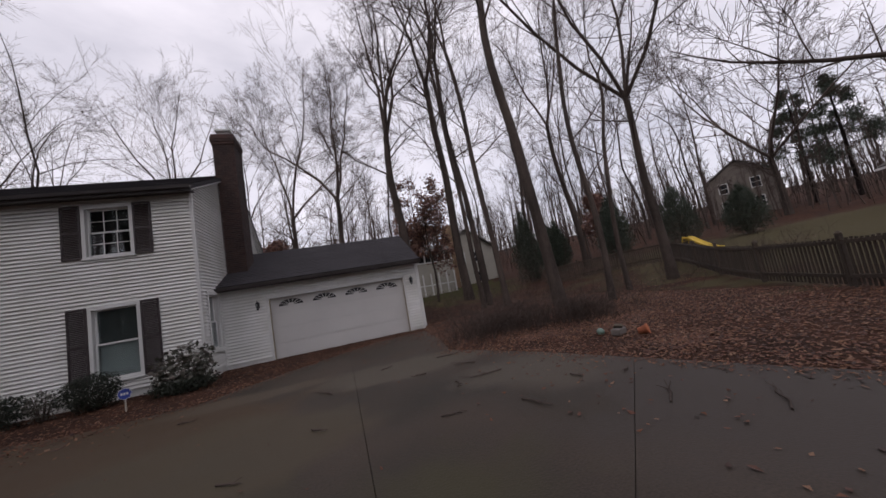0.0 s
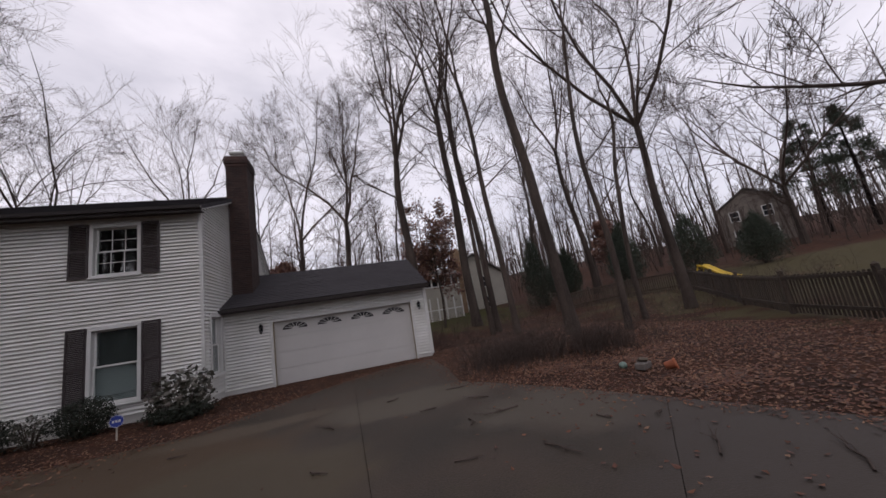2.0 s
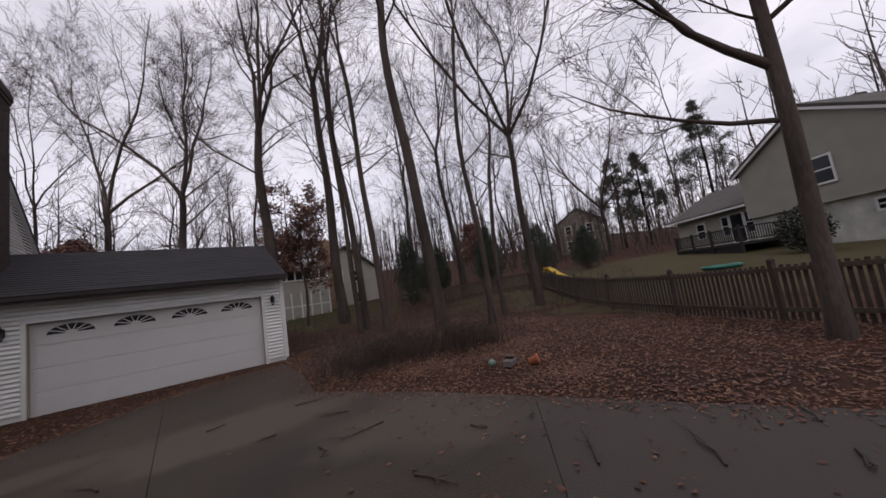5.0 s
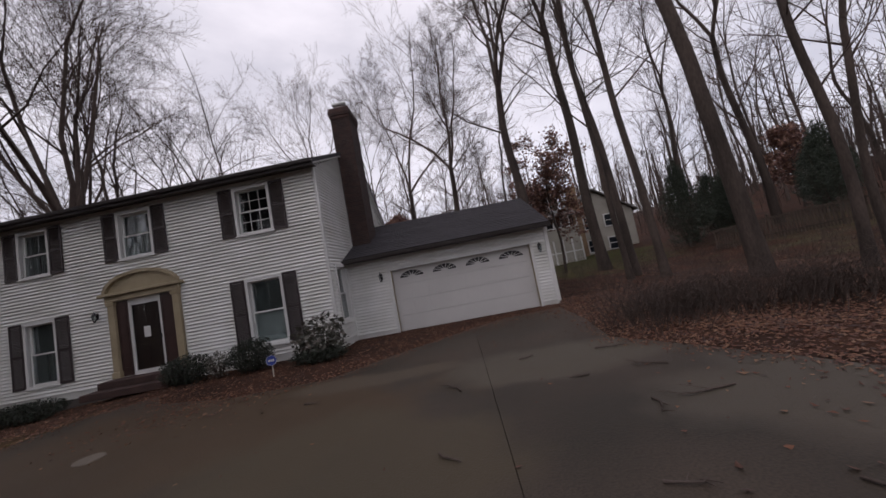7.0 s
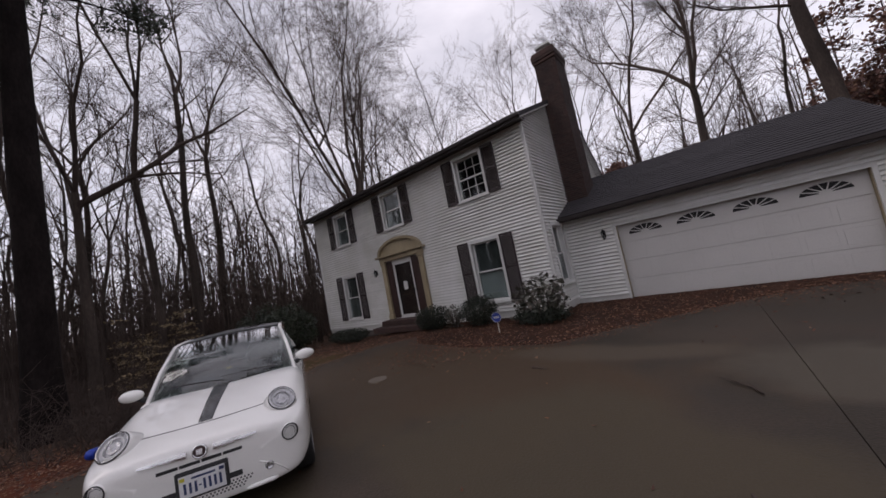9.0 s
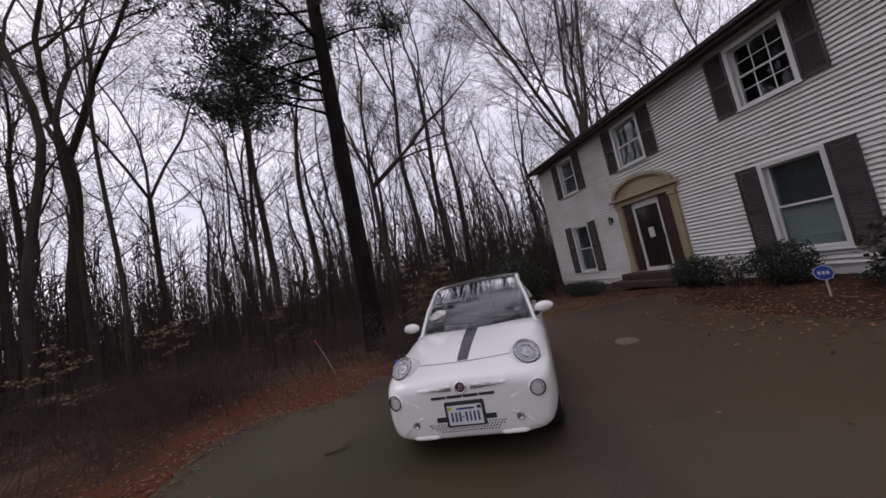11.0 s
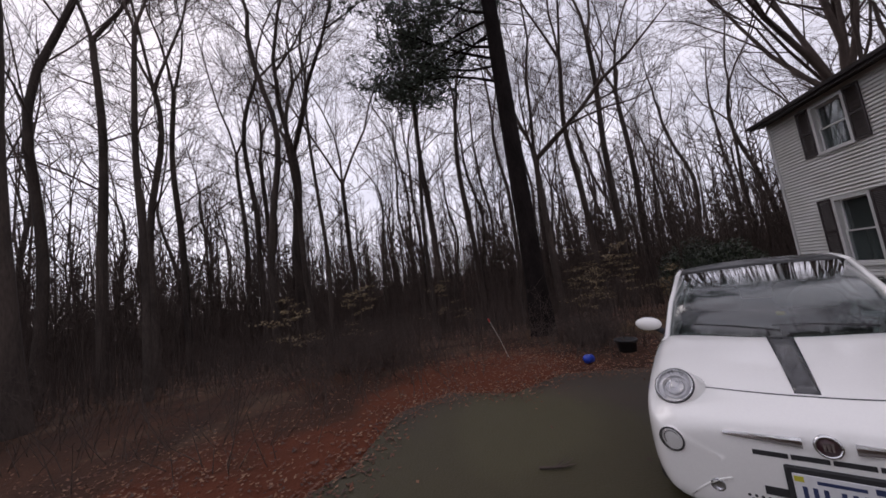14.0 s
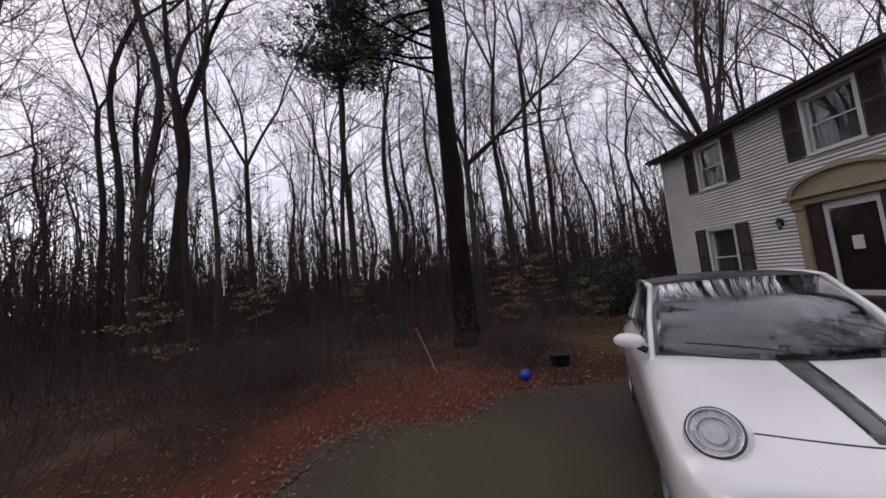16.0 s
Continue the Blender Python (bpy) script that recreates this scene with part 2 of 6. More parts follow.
def stained(m, patches):
    """Lays patches of other soil, stain or painted light, ragged at the edge, over a surface: centre, radii, colour."""
    nodes, links = m.node_tree.nodes, m.node_tree.links
    b = nodes["Principled BSDF"]
    src = b.inputs["Base Color"].links[0].from_socket
    geo = nodes.new("ShaderNodeNewGeometry")
    wob = nodes.new("ShaderNodeTexNoise")
    wob.inputs["Scale"].default_value = 0.7
    wob.inputs["Detail"].default_value = 5
    links.new(geo.outputs["Position"], wob.inputs["Vector"])
    for cx, cy, rx, ry, col in patches:
        sub = nodes.new("ShaderNodeVectorMath")
        sub.operation = 'SUBTRACT'
        sub.inputs[1].default_value = (cx, cy, 0)
        links.new(geo.outputs["Position"], sub.inputs[0])
        div = nodes.new("ShaderNodeVectorMath")
        div.operation = 'MULTIPLY'
        div.inputs[1].default_value = (1 / rx, 1 / ry, 0)
        links.new(sub.outputs["Vector"], div.inputs[0])
        ln = nodes.new("ShaderNodeVectorMath")
        ln.operation = 'LENGTH'
        links.new(div.outputs["Vector"], ln.inputs[0])
        add = nodes.new("ShaderNodeMath")
        add.operation = 'MULTIPLY_ADD'
        add.inputs[1].default_value = 1.6
        links.new(wob.outputs["Fac"], add.inputs[0])
        links.new(ln.outputs["Value"], add.inputs[2])
        mr = nodes.new("ShaderNodeMapRange")
        mr.inputs["From Min"].default_value, mr.inputs["From Max"].default_value = 1.55, 1.9
        mr.inputs["To Min"].default_value, mr.inputs["To Max"].default_value = 0.85, 0.0
        links.new(add.outputs["Value"], mr.inputs["Value"])
        mix = nodes.new("ShaderNodeMix")
        mix.data_type = 'RGBA'
        mix.inputs[7].default_value = (*col, 1)
        links.new(mr.outputs["Result"], mix.inputs[0])
        links.new(src, mix.inputs[6])
        src = mix.outputs[2]
    links.new(src, b.inputs["Base Color"])
    return m


def ground_material():
    """Leaf litter, with red clay along the drive's wooded edge and lawns by the other houses."""
    m = material("leaf_litter_soil", (0.068, 0.033, 0.021), 0.95, 0.5, 0.9, 28, 0.8, tint=(0.038, 0.021, 0.015), spec=0.1)
    # the wide pale woods patch is leaf ground, its colour lightened to offset shade
    return stained(m, ((-4.3, -12.5, 3.6, 2.0, (0.12, 0.037, 0.019)), (-1.3, -14.6, 2.4, 1.9, (0.11, 0.034, 0.018)), (9.5, 17.0, 9.0, 9.0, (0.06, 0.065, 0.022)), (26.0, -6.0, 11.5, 16.0, (0.075, 0.066, 0.034)), (-8.5, -6.8, 3.6, 2.6, (0.085, 0.062, 0.026)), (-30.0, -18.0, 22.0, 24.0, (0.105, 0.068, 0.046))))


M_GROUND = ground_material()
# brown patches at (-2.2, -6.9) and (0.6, -8.6) also carry painted wet sheen
stained(M_DRIVE, ((-0.3, -12.2, 4.2, 2.6, (0.050, 0.043, 0.021)), (-2.2, -6.9, 4.4, 2.2, (0.070, 0.045, 0.025)), (3.6, -6.2, 1.6, 1.0, (0.085, 0.07, 0.051)), (0.6, -8.6, 2.2, 1.4, (0.070, 0.054, 0.033)), (5.6, -8.6, 1.5, 1.2, (0.08, 0.065, 0.048)),
                  (-3.4, -11.9, 1.3, 0.7, (0.062, 0.055, 0.028)), (6.9, -12.4, 2.3, 3.2, (0.052, 0.042, 0.035)), (0.4, -5.6, 1.6, 0.5, (0.085, 0.064, 0.044))))
ground_sheet()


def driveway():
    """The slabs of the drive, with open joints between them, on a dark base."""
    def outline(z):
        bm = bmesh.new()
        bm.faces.new([bm.verts.new((x, y, z)) for x, y in DRIVE])
        return bm
    bm = outline(-0.012)
    bmesh.ops.triangulate(bm, faces=bm.faces[:])
    drive = part("driveway", bm, M_MORTAR)
    tagged(drive, "worn wet concrete driveway with cracks and stains", "driveway", kind="structure")
    cuts = [((2.58, -5.0, 0), (1, 0.017, 0)), ((5.8, -10.2, 0), (0.69, -0.72, 0))]
    for signs in range(4):
        bm = outline(0.02)
        for k, (co, no) in enumerate(cuts):
            sign = 1 if signs >> k & 1 else -1
            n = Vector(no).normalized() * sign
            bmesh.ops.bisect_plane(bm, geom=bm.verts[:] + bm.edges[:] + bm.faces[:], plane_co=Vector(co) - n * -0.0035, plane_no=n, clear_inner=True)
        if not bm.faces:
            bm.free()
            continue
        got = bmesh.ops.extrude_face_region(bm, geom=bm.faces[:])
        for v in got["geom"]:
            if isinstance(v, bmesh.types.BMVert):
                v.co.z -= 0.03
        bmesh.ops.recalc_face_normals(bm, faces=bm.faces[:])
        part("slab", bm, M_DRIVE, drive)
    return drive


driveway()

# ---------- the white house ----------
FY, CX, WX, BY = -1.55, -1.58, -13.75, 7.2
EAVE, RIDGE_Y, RIDGE_Z = 5.95, 3.2, 8.27
house = thing("house", (-7.65, 2.2, 0), "two-storey white-sided house with dark shutters", "house")
COURSE = 0.108


def board_mesh():
    bm = bmesh.new()
    prof = [(0, 0.036), (-0.05, 0.026), (-0.05, 0.04), (-0.012, COURSE), (0, COURSE)]
    lo = [bm.verts.new((0, y, z)) for y, z in prof]
    hi = [bm.verts.new((1, y, z)) for y, z in prof]
    for i in range(len(prof)):
        j = (i + 1) % len(prof)
        bm.faces.new((lo[i], lo[j], hi[j], hi[i]))
    bm.faces.new(lo[::-1])
    bm.faces.new(hi)
    bmesh.ops.recalc_face_normals(bm, faces=bm.faces[:])
    return mesh_of("siding_board", bm, M_SIDING)


BOARD = board_mesh()


def boards(parent, u0, u1, z0, z1, holes, place, top=None):
    """Overlapping courses of siding, cut where windows and doors are; top gives the wall's height along it."""
    z = z0
    while z < z1 - 0.02:
        a, b = u0, u1
        if top:
            us = [u for u in np.linspace(u0, u1, 80) if top(u) > z + COURSE * 0.5]
            if not us:
                break
            a, b = us[0], us[-1]
        runs = [(a, b)]
        for h in holes:
            if h[2] < z + COURSE * 0.6 and h[3] > z + COURSE * 0.4:
                runs = [q for r in runs for q in ((r[0], min(r[1], h[0])), (max(r[0], h[1]), r[1])) if q[1] - q[0] > 0.02]
        for a, b in runs:
            ob = under(new("siding_board", BOARD), parent)
            ob.matrix_basis = place(a, z) @ Matrix.Diagonal((b - a, 1, 1, 1))
        z += COURSE


def on_front(y):
    return lambda u, z: Matrix.Translation((u, y, z))


def on_east(x):
    return lambda u, z: Matrix.Translation((x, u, z)) @ pose(0, 0, 0, 0, 0, 90)


WINDOWS = [(-3.73, 0.62, 2.61, 1.06), (-11.42, 0.62, 2.57, 1.0), (-3.75, 4.17, 5.60, 1.06), (-7.80, 4.17, 5.60, 1.06), (-11.41, 4.17, 5.60, 0.98)]
front_holes = [(c - w / 2, c + w / 2, a, b) for c, a, b, w in WINDOWS] + [(-8.34, -7.24, 0.42, 2.7)]
bm = bmesh.new()
holed_wall(bm, WX, CX, 0.0, EAVE, front_holes, FY, FY + 0.2)
wall_front = part("wall", bm, M_SIDING, house)
boards(wall_front, WX, CX, 0.2, EAVE - 0.08, [(h[0] - 0.09, h[1] + 0.09, h[2] - 0.1, h[3] + 0.1) for h in front_holes[:5]] + [(-8.98, -6.49, 0.0, 3.06)], on_front(FY))


def roof_line(y):
    return EAVE + 0.05 + (RIDGE_Z - EAVE) * (y - (FY - 0.4)) / (RIDGE_Y - FY + 0.4) if y < RIDGE_Y else RIDGE_Z - 0.78 * (y - RIDGE_Y)


side_hole = [(-1.14, -0.34, 0.85, 2.6)]
for x, east in ((CX, True), (WX + 0.2, False)):
    bm = bmesh.new()
    holed_wall(bm, FY + 0.2, BY, 0.0, 4.2, side_hole if east else [], x - 0.2, x, "y")
    gable = prism([(FY + 0.2, 4.2), (BY, 4.2), (RIDGE_Y, RIDGE_Z - 0.1), (FY + 0.2, EAVE)], 0, x - 0.2, x)
    me = bpy.data.meshes.new("tmp")
    gable.to_mesh(me)
    gable.free()
    bm.from_mesh(me)
    bpy.data.meshes.remove(me)
    w = part("wall", bm, M_SIDING, house)
    if east:
        boards(w, FY + 0.02, BY, 0.2, RIDGE_Z, [(-1.24, -0.24, 0.72, 2.72), (1.0, 2.1, 0, 9), (0.0, BY, 0.0, 2.6)], on_east(CX), lambda u: roof_line(u) - 0.12)
part("wall", boxed(WX, CX, BY, BY + 0.2, 0, 4.2), M_SIDING, house)
part("foundation", boxed(WX + 0.02, CX - 0.02, FY + 0.03, BY, -1.2, 0.2), M_MORTAR, house)
for x in (CX - 0.07, WX):
    part("corner_board", boxed(x, x + 0.09, FY - 0.056, FY + 0.08, 0.2, EAVE - 0.05), M_TRIM, house)


def slope_roof(parent, x0, x1, p0, p1, thick=0.12, rows=0.2):
    """One slope of a shingled roof from p0 (y, z at the eave) to p1 (at the ridge)."""
    (ya, za), (yb, zb) = p0, p1
    d = Vector((0, yb - ya, zb - za))
    L = d.length
    d.normalize()
    up = Vector((0, -d.z, d.y)) if d.y > 0 else Vector((0, d.z, -d.y))
    bm = bmesh.new()
    n = int(L / rows)
    rng = random.Random(5)
    for i in range(n + 1):
        a, b = i * rows, min(L, (i + 1) * rows)
        if b - a < 0.02:
            continue
        x = x0
        while x < x1 - 0.01:
            w = min(x1 - x, rng.uniform(0.6, 1.3))
            lift = rng.uniform(0.010, 0.018)
            q = []
            for xx in (x, x + w - 0.006):
                for s, h in ((a, lift), (b, 0.003)):
                    q.append(Vector((xx, ya, za)) + d * s + up * h)
            low = [p - up * (0.03 if k % 2 == 0 else 0.02) for k, p in enumerate(q)]
            v = [bm.verts.new(p) for p in q + low]
            for f in ((0, 1, 3, 2), (0, 2, 6, 4), (0, 4, 5, 1), (2, 3, 7, 6), (1, 5, 7, 3), (4, 6, 7, 5)):
                bm.faces.new([v[k] for k in f])
            x += w
    bmesh.ops.recalc_face_normals(bm, faces=bm.faces[:])
    roof = part("roof", prism([(ya, za), (yb, zb), (yb - up.y * thick, zb - up.z * thick), (ya - up.y * thick, za - up.z * thick)], 0, x0, x1), M_ROOF, parent)
    tagged(part("shingles", bm, M_ROOF, roof), kind="stuff")
    return roof


slope_roof(house, WX - 0.25, CX + 0.16, (FY - 0.42, EAVE + 0.06), (RIDGE_Y, RIDGE_Z))
slope_roof(house, WX - 0.25, CX + 0.16, (BY + 0.3, RIDGE_Z - 0.78 * (BY + 0.3 - RIDGE_Y)), (RIDGE_Y, RIDGE_Z))
part("soffit", boxed(WX - 0.2, CX + 0.1, FY - 0.4, FY - 0.018, EAVE - 0.08, EAVE - 0.05), M_GUTTER, house, "dark brown soffit")
part("fascia", boxed(WX - 0.25, CX + 0.16, FY - 0.44, FY - 0.4, EAVE - 0.14, EAVE + 0.04), M_GUTTER, house)


def gutter(parent, x0, x1, y, z):
    bm = prism([(y, z), (y - 0.03, z - 0.09), (y - 0.10, z - 0.09), (y - 0.125, z), (y - 0.118, z), (y - 0.096, z - 0.082), (y - 0.033, z - 0.082), (y - 0.008, z)], 0, x0, x1)
    return part("gutter", bm, M_GUTTER, parent)


gutter(house, WX - 0.25, CX + 0.16, FY - 0.44, EAVE + 0.03)
for s in (1, -1):
    y0 = FY - 0.42 if s > 0 else BY + 0.3
    z0 = roof_line(FY - 0.4) - 0.0 if s > 0 else RIDGE_Z - 0.78 * (BY + 0.3 - RIDGE_Y)
    part("rake_board", prism([(y0, z0 - 0.16), (y0, z0 - 0.02), (RIDGE_Y, RIDGE_Z - 0.03), (RIDGE_Y, RIDGE_Z - 0.2)], 0, CX + 0.02, CX + 0.14), M_TRIM, house)


def window(parent, c, z0, z1, w, place, muntins=(0, 0), inside_kind="curtain", sill=True):
    """A sash window: casing, two sashes with glass, sill, and what hangs behind it. Drawn in x and z, y into the wall."""
    def p(name, bm, mat, owner, label=""):
        bm.transform(place)
        return part(name, bm, mat, owner, label)
    a, b = c - w / 2, c + w / 2
    win = p("window", holed_wall(bmesh.new(), a - 0.09, b + 0.09, z0 - 0.05, z1 + 0.1, [(a, b, z0, z1)], -0.068, 0.02), M_TRIM, parent)
    zm = (z0 + z1) / 2
    for lo, hi, y in ((z0, zm + 0.02, 0.045), (zm - 0.02, z1, 0.09)):
        p("sash", holed_wall(bmesh.new(), a, b, lo, hi, [(a + 0.045, b - 0.045, lo + 0.05, hi - 0.04)], y, y + 0.035), M_TRIM, win)
        pane = p("pane", boxed(a + 0.045, b - 0.045, y + 0.014, y + 0.02, lo + 0.05, hi - 0.04), M_PANE, win)
        pane.visible_shadow = False
        nx, nz = muntins
        for i in range(1, nx):
            x = a + 0.045 + (w - 0.09) * i / nx
            p("muntin", boxed(x - 0.009, x + 0.009, y + 0.004, y + 0.013, lo + 0.05, hi - 0.04), M_TRIM, win)
        for j in range(1, nz):
            z = lo + 0.05 + (hi - lo - 0.09) * j / nz
            p("muntin", boxed(a + 0.045, b - 0.045, y + 0.003, y + 0.0125, z - 0.009, z + 0.009), M_TRIM, win)
    if sill:
        p("sill", boxed(a - 0.12, b + 0.12, -0.1, 0.03, z0 - 0.1, z0 - 0.05, 0.008), M_TRIM, win)
    if inside_kind in ("curtain", "both"):
        bm = bmesh.new()
        for s in (0, 1):
            n = 16
            xs = [a + (0.02 + 0.46 * i / n) * w if s == 0 else b - (0.02 + 0.46 * i / n) * w for i in range(n + 1)]
            rows = [[bm.verts.new((x, 0.15 + 0.02 * math.sin(i * 1.9), z)) for i, x in enumerate(xs)] for z in (z0 + 0.03, zm - 0.02)]
            for i in range(n):
                bm.faces.new((rows[0][i], rows[0][i + 1], rows[1][i + 1], rows[1][i]))
        bmesh.ops.solidify(bm, geom=bm.faces[:], thickness=0.004)
        p("curtain", bm, M_CURTAIN, win)
        p("shade", boxed(a + 0.02, b - 0.02, 0.16, 0.17, zm, z1 - 0.02), M_SHADE, win)
    if inside_kind == "blind":
        p("shade", boxed(a + 0.02, b - 0.02, 0.16, 0.17, zm, z1 - 0.02), M_SHADE, win)
        bm = bmesh.new()
        z = z0 + 0.06
        while z < zm - 0.04:
            box(bm, a + 0.05, b - 0.05, 0.13, 0.15, z, z + 0.03)
            z += 0.045
        p("blind", bm, M_BLIND, win)
    return win


def shutter(parent, x0, x1, z0, z1, y):
    """A louvred shutter: stiles, rails and slats."""
    bm = holed_wall(bmesh.new(), x0, x1, z0, z1, [(x0 + 0.05, x1 - 0.05, z0 + 0.07, (z0 + z1) / 2 - 0.04), (x0 + 0.05, x1 - 0.05, (z0 + z1) / 2 + 0.04, z1 - 0.07)], y - 0.058, y - 0.027)
    sh = part("shutter", bm, M_SHUTTER, parent)
    bm = bmesh.new()
    z = z0 + 0.09
    while z < z1 - 0.09:
        v = box(bm, x0 + 0.05, x1 - 0.05, y - 0.048, y - 0.042, z - 0.022, z + 0.022)
        bmesh.ops.rotate(bm, verts=v, cent=(0, y - 0.045, z), matrix=Matrix.Rotation(radians(-35), 3, 'X'))
        z += 0.05
    part("louvres", bm, M_SHUTTER, sh)
    return sh


front = Matrix.Translation((0, FY, 0))
for c, z0, z1, w in WINDOWS:
    upper_right = z0 > 3 and c > -4
    kind = "none" if upper_right else "blind" if (z0 < 3 and c > -4) else "curtain"
    window(house, c, z0, z1, w, front, (3, 2) if upper_right else (0, 0), kind)
    for s in (-1, 1):
        a = c + s * (w / 2 + 0.10)
        shutter(house, min(a, a + s * 0.46), max(a, a + s * 0.46), z0 - 0.06, z1 + 0.1, FY - 0.026)
east = Matrix.Translation((CX, 0, 0)) @ pose(0, 0, 0, 0, 0, 90)
window(house, -0.74, 0.85, 2.6, 0.8, east, (0, 0), "none")

# front door with its tan surround
DX0, DX1 = -8.34, -7.24
for a, b in ((-8.95, -8.73), (-6.74, -6.52)):
    part("pilaster", boxed(a, b, FY - 0.12, FY, 0.4, 2.82, 0.012), M_TAN, house, "tan fluted pilaster")
    part("pilaster_base", boxed(a - 0.03, b + 0.03, FY - 0.15, FY, 0.4, 0.6, 0.012), M_TAN, house)
    part("pilaster_capital", boxed(a - 0.03, b + 0.03, FY - 0.15, FY, 2.70, 2.82, 0.012), M_TAN, house)
for a, b in ((-8.73, -8.36), (-7.22, -6.74)):
    part("sidelight_panel", boxed(a, b, FY - 0.03, FY + 0.06, 0.42, 2.8), M_DOOR, house, "dark recessed panel")
    part("sidelight_moulding", holed_wall(bmesh.new(), a + 0.04, b - 0.04, 0.6, 2.65, [(a + 0.08, b - 0.08, 0.66, 2.59)], FY - 0.045, FY - 0.03), M_DOOR, house)
part("entablature", boxed(-9.0, -6.47, FY - 0.14, FY, 2.82, 3.0, 0.01), M_TAN, house)
part("cornice", boxed(-9.14, -6.33, FY - 0.24, FY, 3.0, 3.09, 0.015), M_TAN, house)
AX = -7.735
arc = [(AX + 1.27 * math.cos(a), 3.09 + 0.62 * math.sin(a)) for a in np.linspace(0, math.pi, 25)]
part("pediment", prism(arc, 1, FY - 0.1, FY), M_TAN, house, "tan half-round pediment")
inner = [(AX + 1.15 * math.cos(a), 3.09 + 0.52 * math.sin(a)) for a in np.linspace(math.pi, 0, 25)]
part("pediment_moulding", prism(arc + inner, 1, FY - 0.2, FY - 0.1), M_TAN, house)
door = part("door", boxed(DX0, DX1, FY + 0.08, FY + 0.13, 0.42, 2.7), M_DOOR, house, "dark red-brown front door")
for a, b, c, d in ((-8.2, -7.83, 0.6, 1.3), (-7.75, -7.38, 0.6, 1.3), (-8.2, -7.83, 1.45, 2.5), (-7.75, -7.38, 1.45, 2.5)):
    part("panel", boxed(a, b, FY + 0.065, FY + 0.08, c, d, 0.012), M_DOOR, door)
storm = part("storm_door", holed_wall(bmesh.new(), DX0, DX1, 0.42, 2.7, [(DX0 + 0.08, DX1 - 0.08, 0.52, 2.61)], FY + 0.0, FY + 0.035), M_TRIM, house, "white-framed storm door")
pane = part("pane", boxed(DX0 + 0.1, DX1 - 0.1, FY + 0.012, FY + 0.018, 0.55, 2.6), M_PANE, storm)
pane.visible_shadow = False
part("handle", boxed(DX1 - 0.08, DX1 - 0.05, FY - 0.05, FY, 1.4, 1.55, 0.008), M_BLACK, storm)
notice = part("paper_notice", boxed(-7.9, -7.68, FY + 0.004, FY + 0.007, 1.52, 1.86), M_TRIM)
tagged(notice, "white paper notice taped to the front door", "notice")
part("step", boxed(-9.1, -6.35, FY - 1.0, FY - 0.04, 0.0, 0.2, 0.015), M_BRICK, house, "brick front step")
part("step", boxed(-8.98, -6.48, FY - 0.6, FY - 0.04, 0.2, 0.4, 0.015), M_BRICK, house, "brick front step")

# chimney
chim = thing("chimney", (CX + 0.36, 1.55, 0), "tall red-brown brick chimney against the gable", "chimney")
QX0, QX1, QY0, QY1 = CX - 0.02, -0.84, 1.0, 2.1
part("core", boxed(QX0 + 0.012, QX1 - 0.012, QY0 + 0.012, QY1 - 0.012, 0, 9.1), M_MORTAR, chim)
bm = bmesh.new()
z, k = 2.4, 0
while z < 9.05:
    for x0, x1, y0, y1, along in ((QX0, QX1, QY0, QY0 + 0.02, 0), (QX1 - 0.02, QX1, QY0, QY1, 1), (QX0, QX1, QY1 - 0.02, QY1, 0), (QX0, QX0 + 0.02, QY0, QY1, 1)):
        if x0 == QX0 and along == 1 and z < 7.2:
            continue
        L = (x1 - x0) if along == 0 else (y1 - y0)
        u = -0.11 if k % 2 else 0.0
        while u < L - 0.02:
            a, b = max(0, u), min(L, u + 0.205)
            if b - a > 0.03:
                j = random.uniform(-0.003, 0.003)
                if along == 0:
                    box(bm, x0 + a, x0 + b, y0 + j, y1 + j, z, z + 0.062)
                else:
                    box(bm, x0 + j, x1 + j, y0 + a, y0 + b, z, z + 0.062)
            u += 0.215
    z += 0.075
    k += 1
tagged(part("brickwork", bm, M_BRICK, chim), kind="stuff")
for i, o in enumerate((0.03, 0.06, 0.06, 0.03)):
    part("corbel", boxed(QX0 - o, QX1 + o, QY0 - o, QY1 + o, 8.72 + i * 0.11, 8.72 + i * 0.11 + 0.104, 0.006), M_BRICK, chim)
part("flue", boxed(QX0 + 0.16, QX1 - 0.16, QY0 + 0.2, QY0 + 0.7, 9.13, 9.34, 0.01), M_TRIM, chim, "pale flue pipe")
part("cap", boxed(QX0 + 0.1, QX1 - 0.1, QY0 + 0.1, QY0 + 0.8, 9.34, 9.44, 0.02), M_BLIND, chim, "pale galvanised flue cap")

# ---------- garage ----------
GX1, GZ = 5.58, 2.82
garage = thing("garage", (2.0, 3, 0), "white-sided attached double garage with dark roof", "garage")
G_RY, G_RZ, G_BY = 3.4, 4.5, 6.8
wall_g = part("wall", holed_wall(bmesh.new(), CX, GX1, 0, GZ, [(-0.03, 4.95, 0, 2.2)], 0, 0.18), M_SIDING, garage)
boards(wall_g, CX, GX1, 0.12, GZ - 0.06, [(-0.11, 5.03, 0, 2.28)], on_front(0))
bm = holed_wall(bmesh.new(), 0.18, G_BY, 0, GZ, [], GX1 - 0.18, GX1, "y")
w = part("wall", bm, M_SIDING, garage)
part("gable", prism([(0.0, GZ), (G_BY, GZ), (G_RY, G_RZ - 0.06)], 0, GX1 - 0.18, GX1 - 0.002), M_SIDING, garage)
boards(w, 0.0, G_BY, 0.12, G_RZ, [], on_east(GX1), lambda u: (GZ + (G_RZ - GZ) * u / G_RY if u < G_RY else GZ + (G_RZ - GZ) * (G_BY - u) / (G_BY - G_RY)) - 0.08)
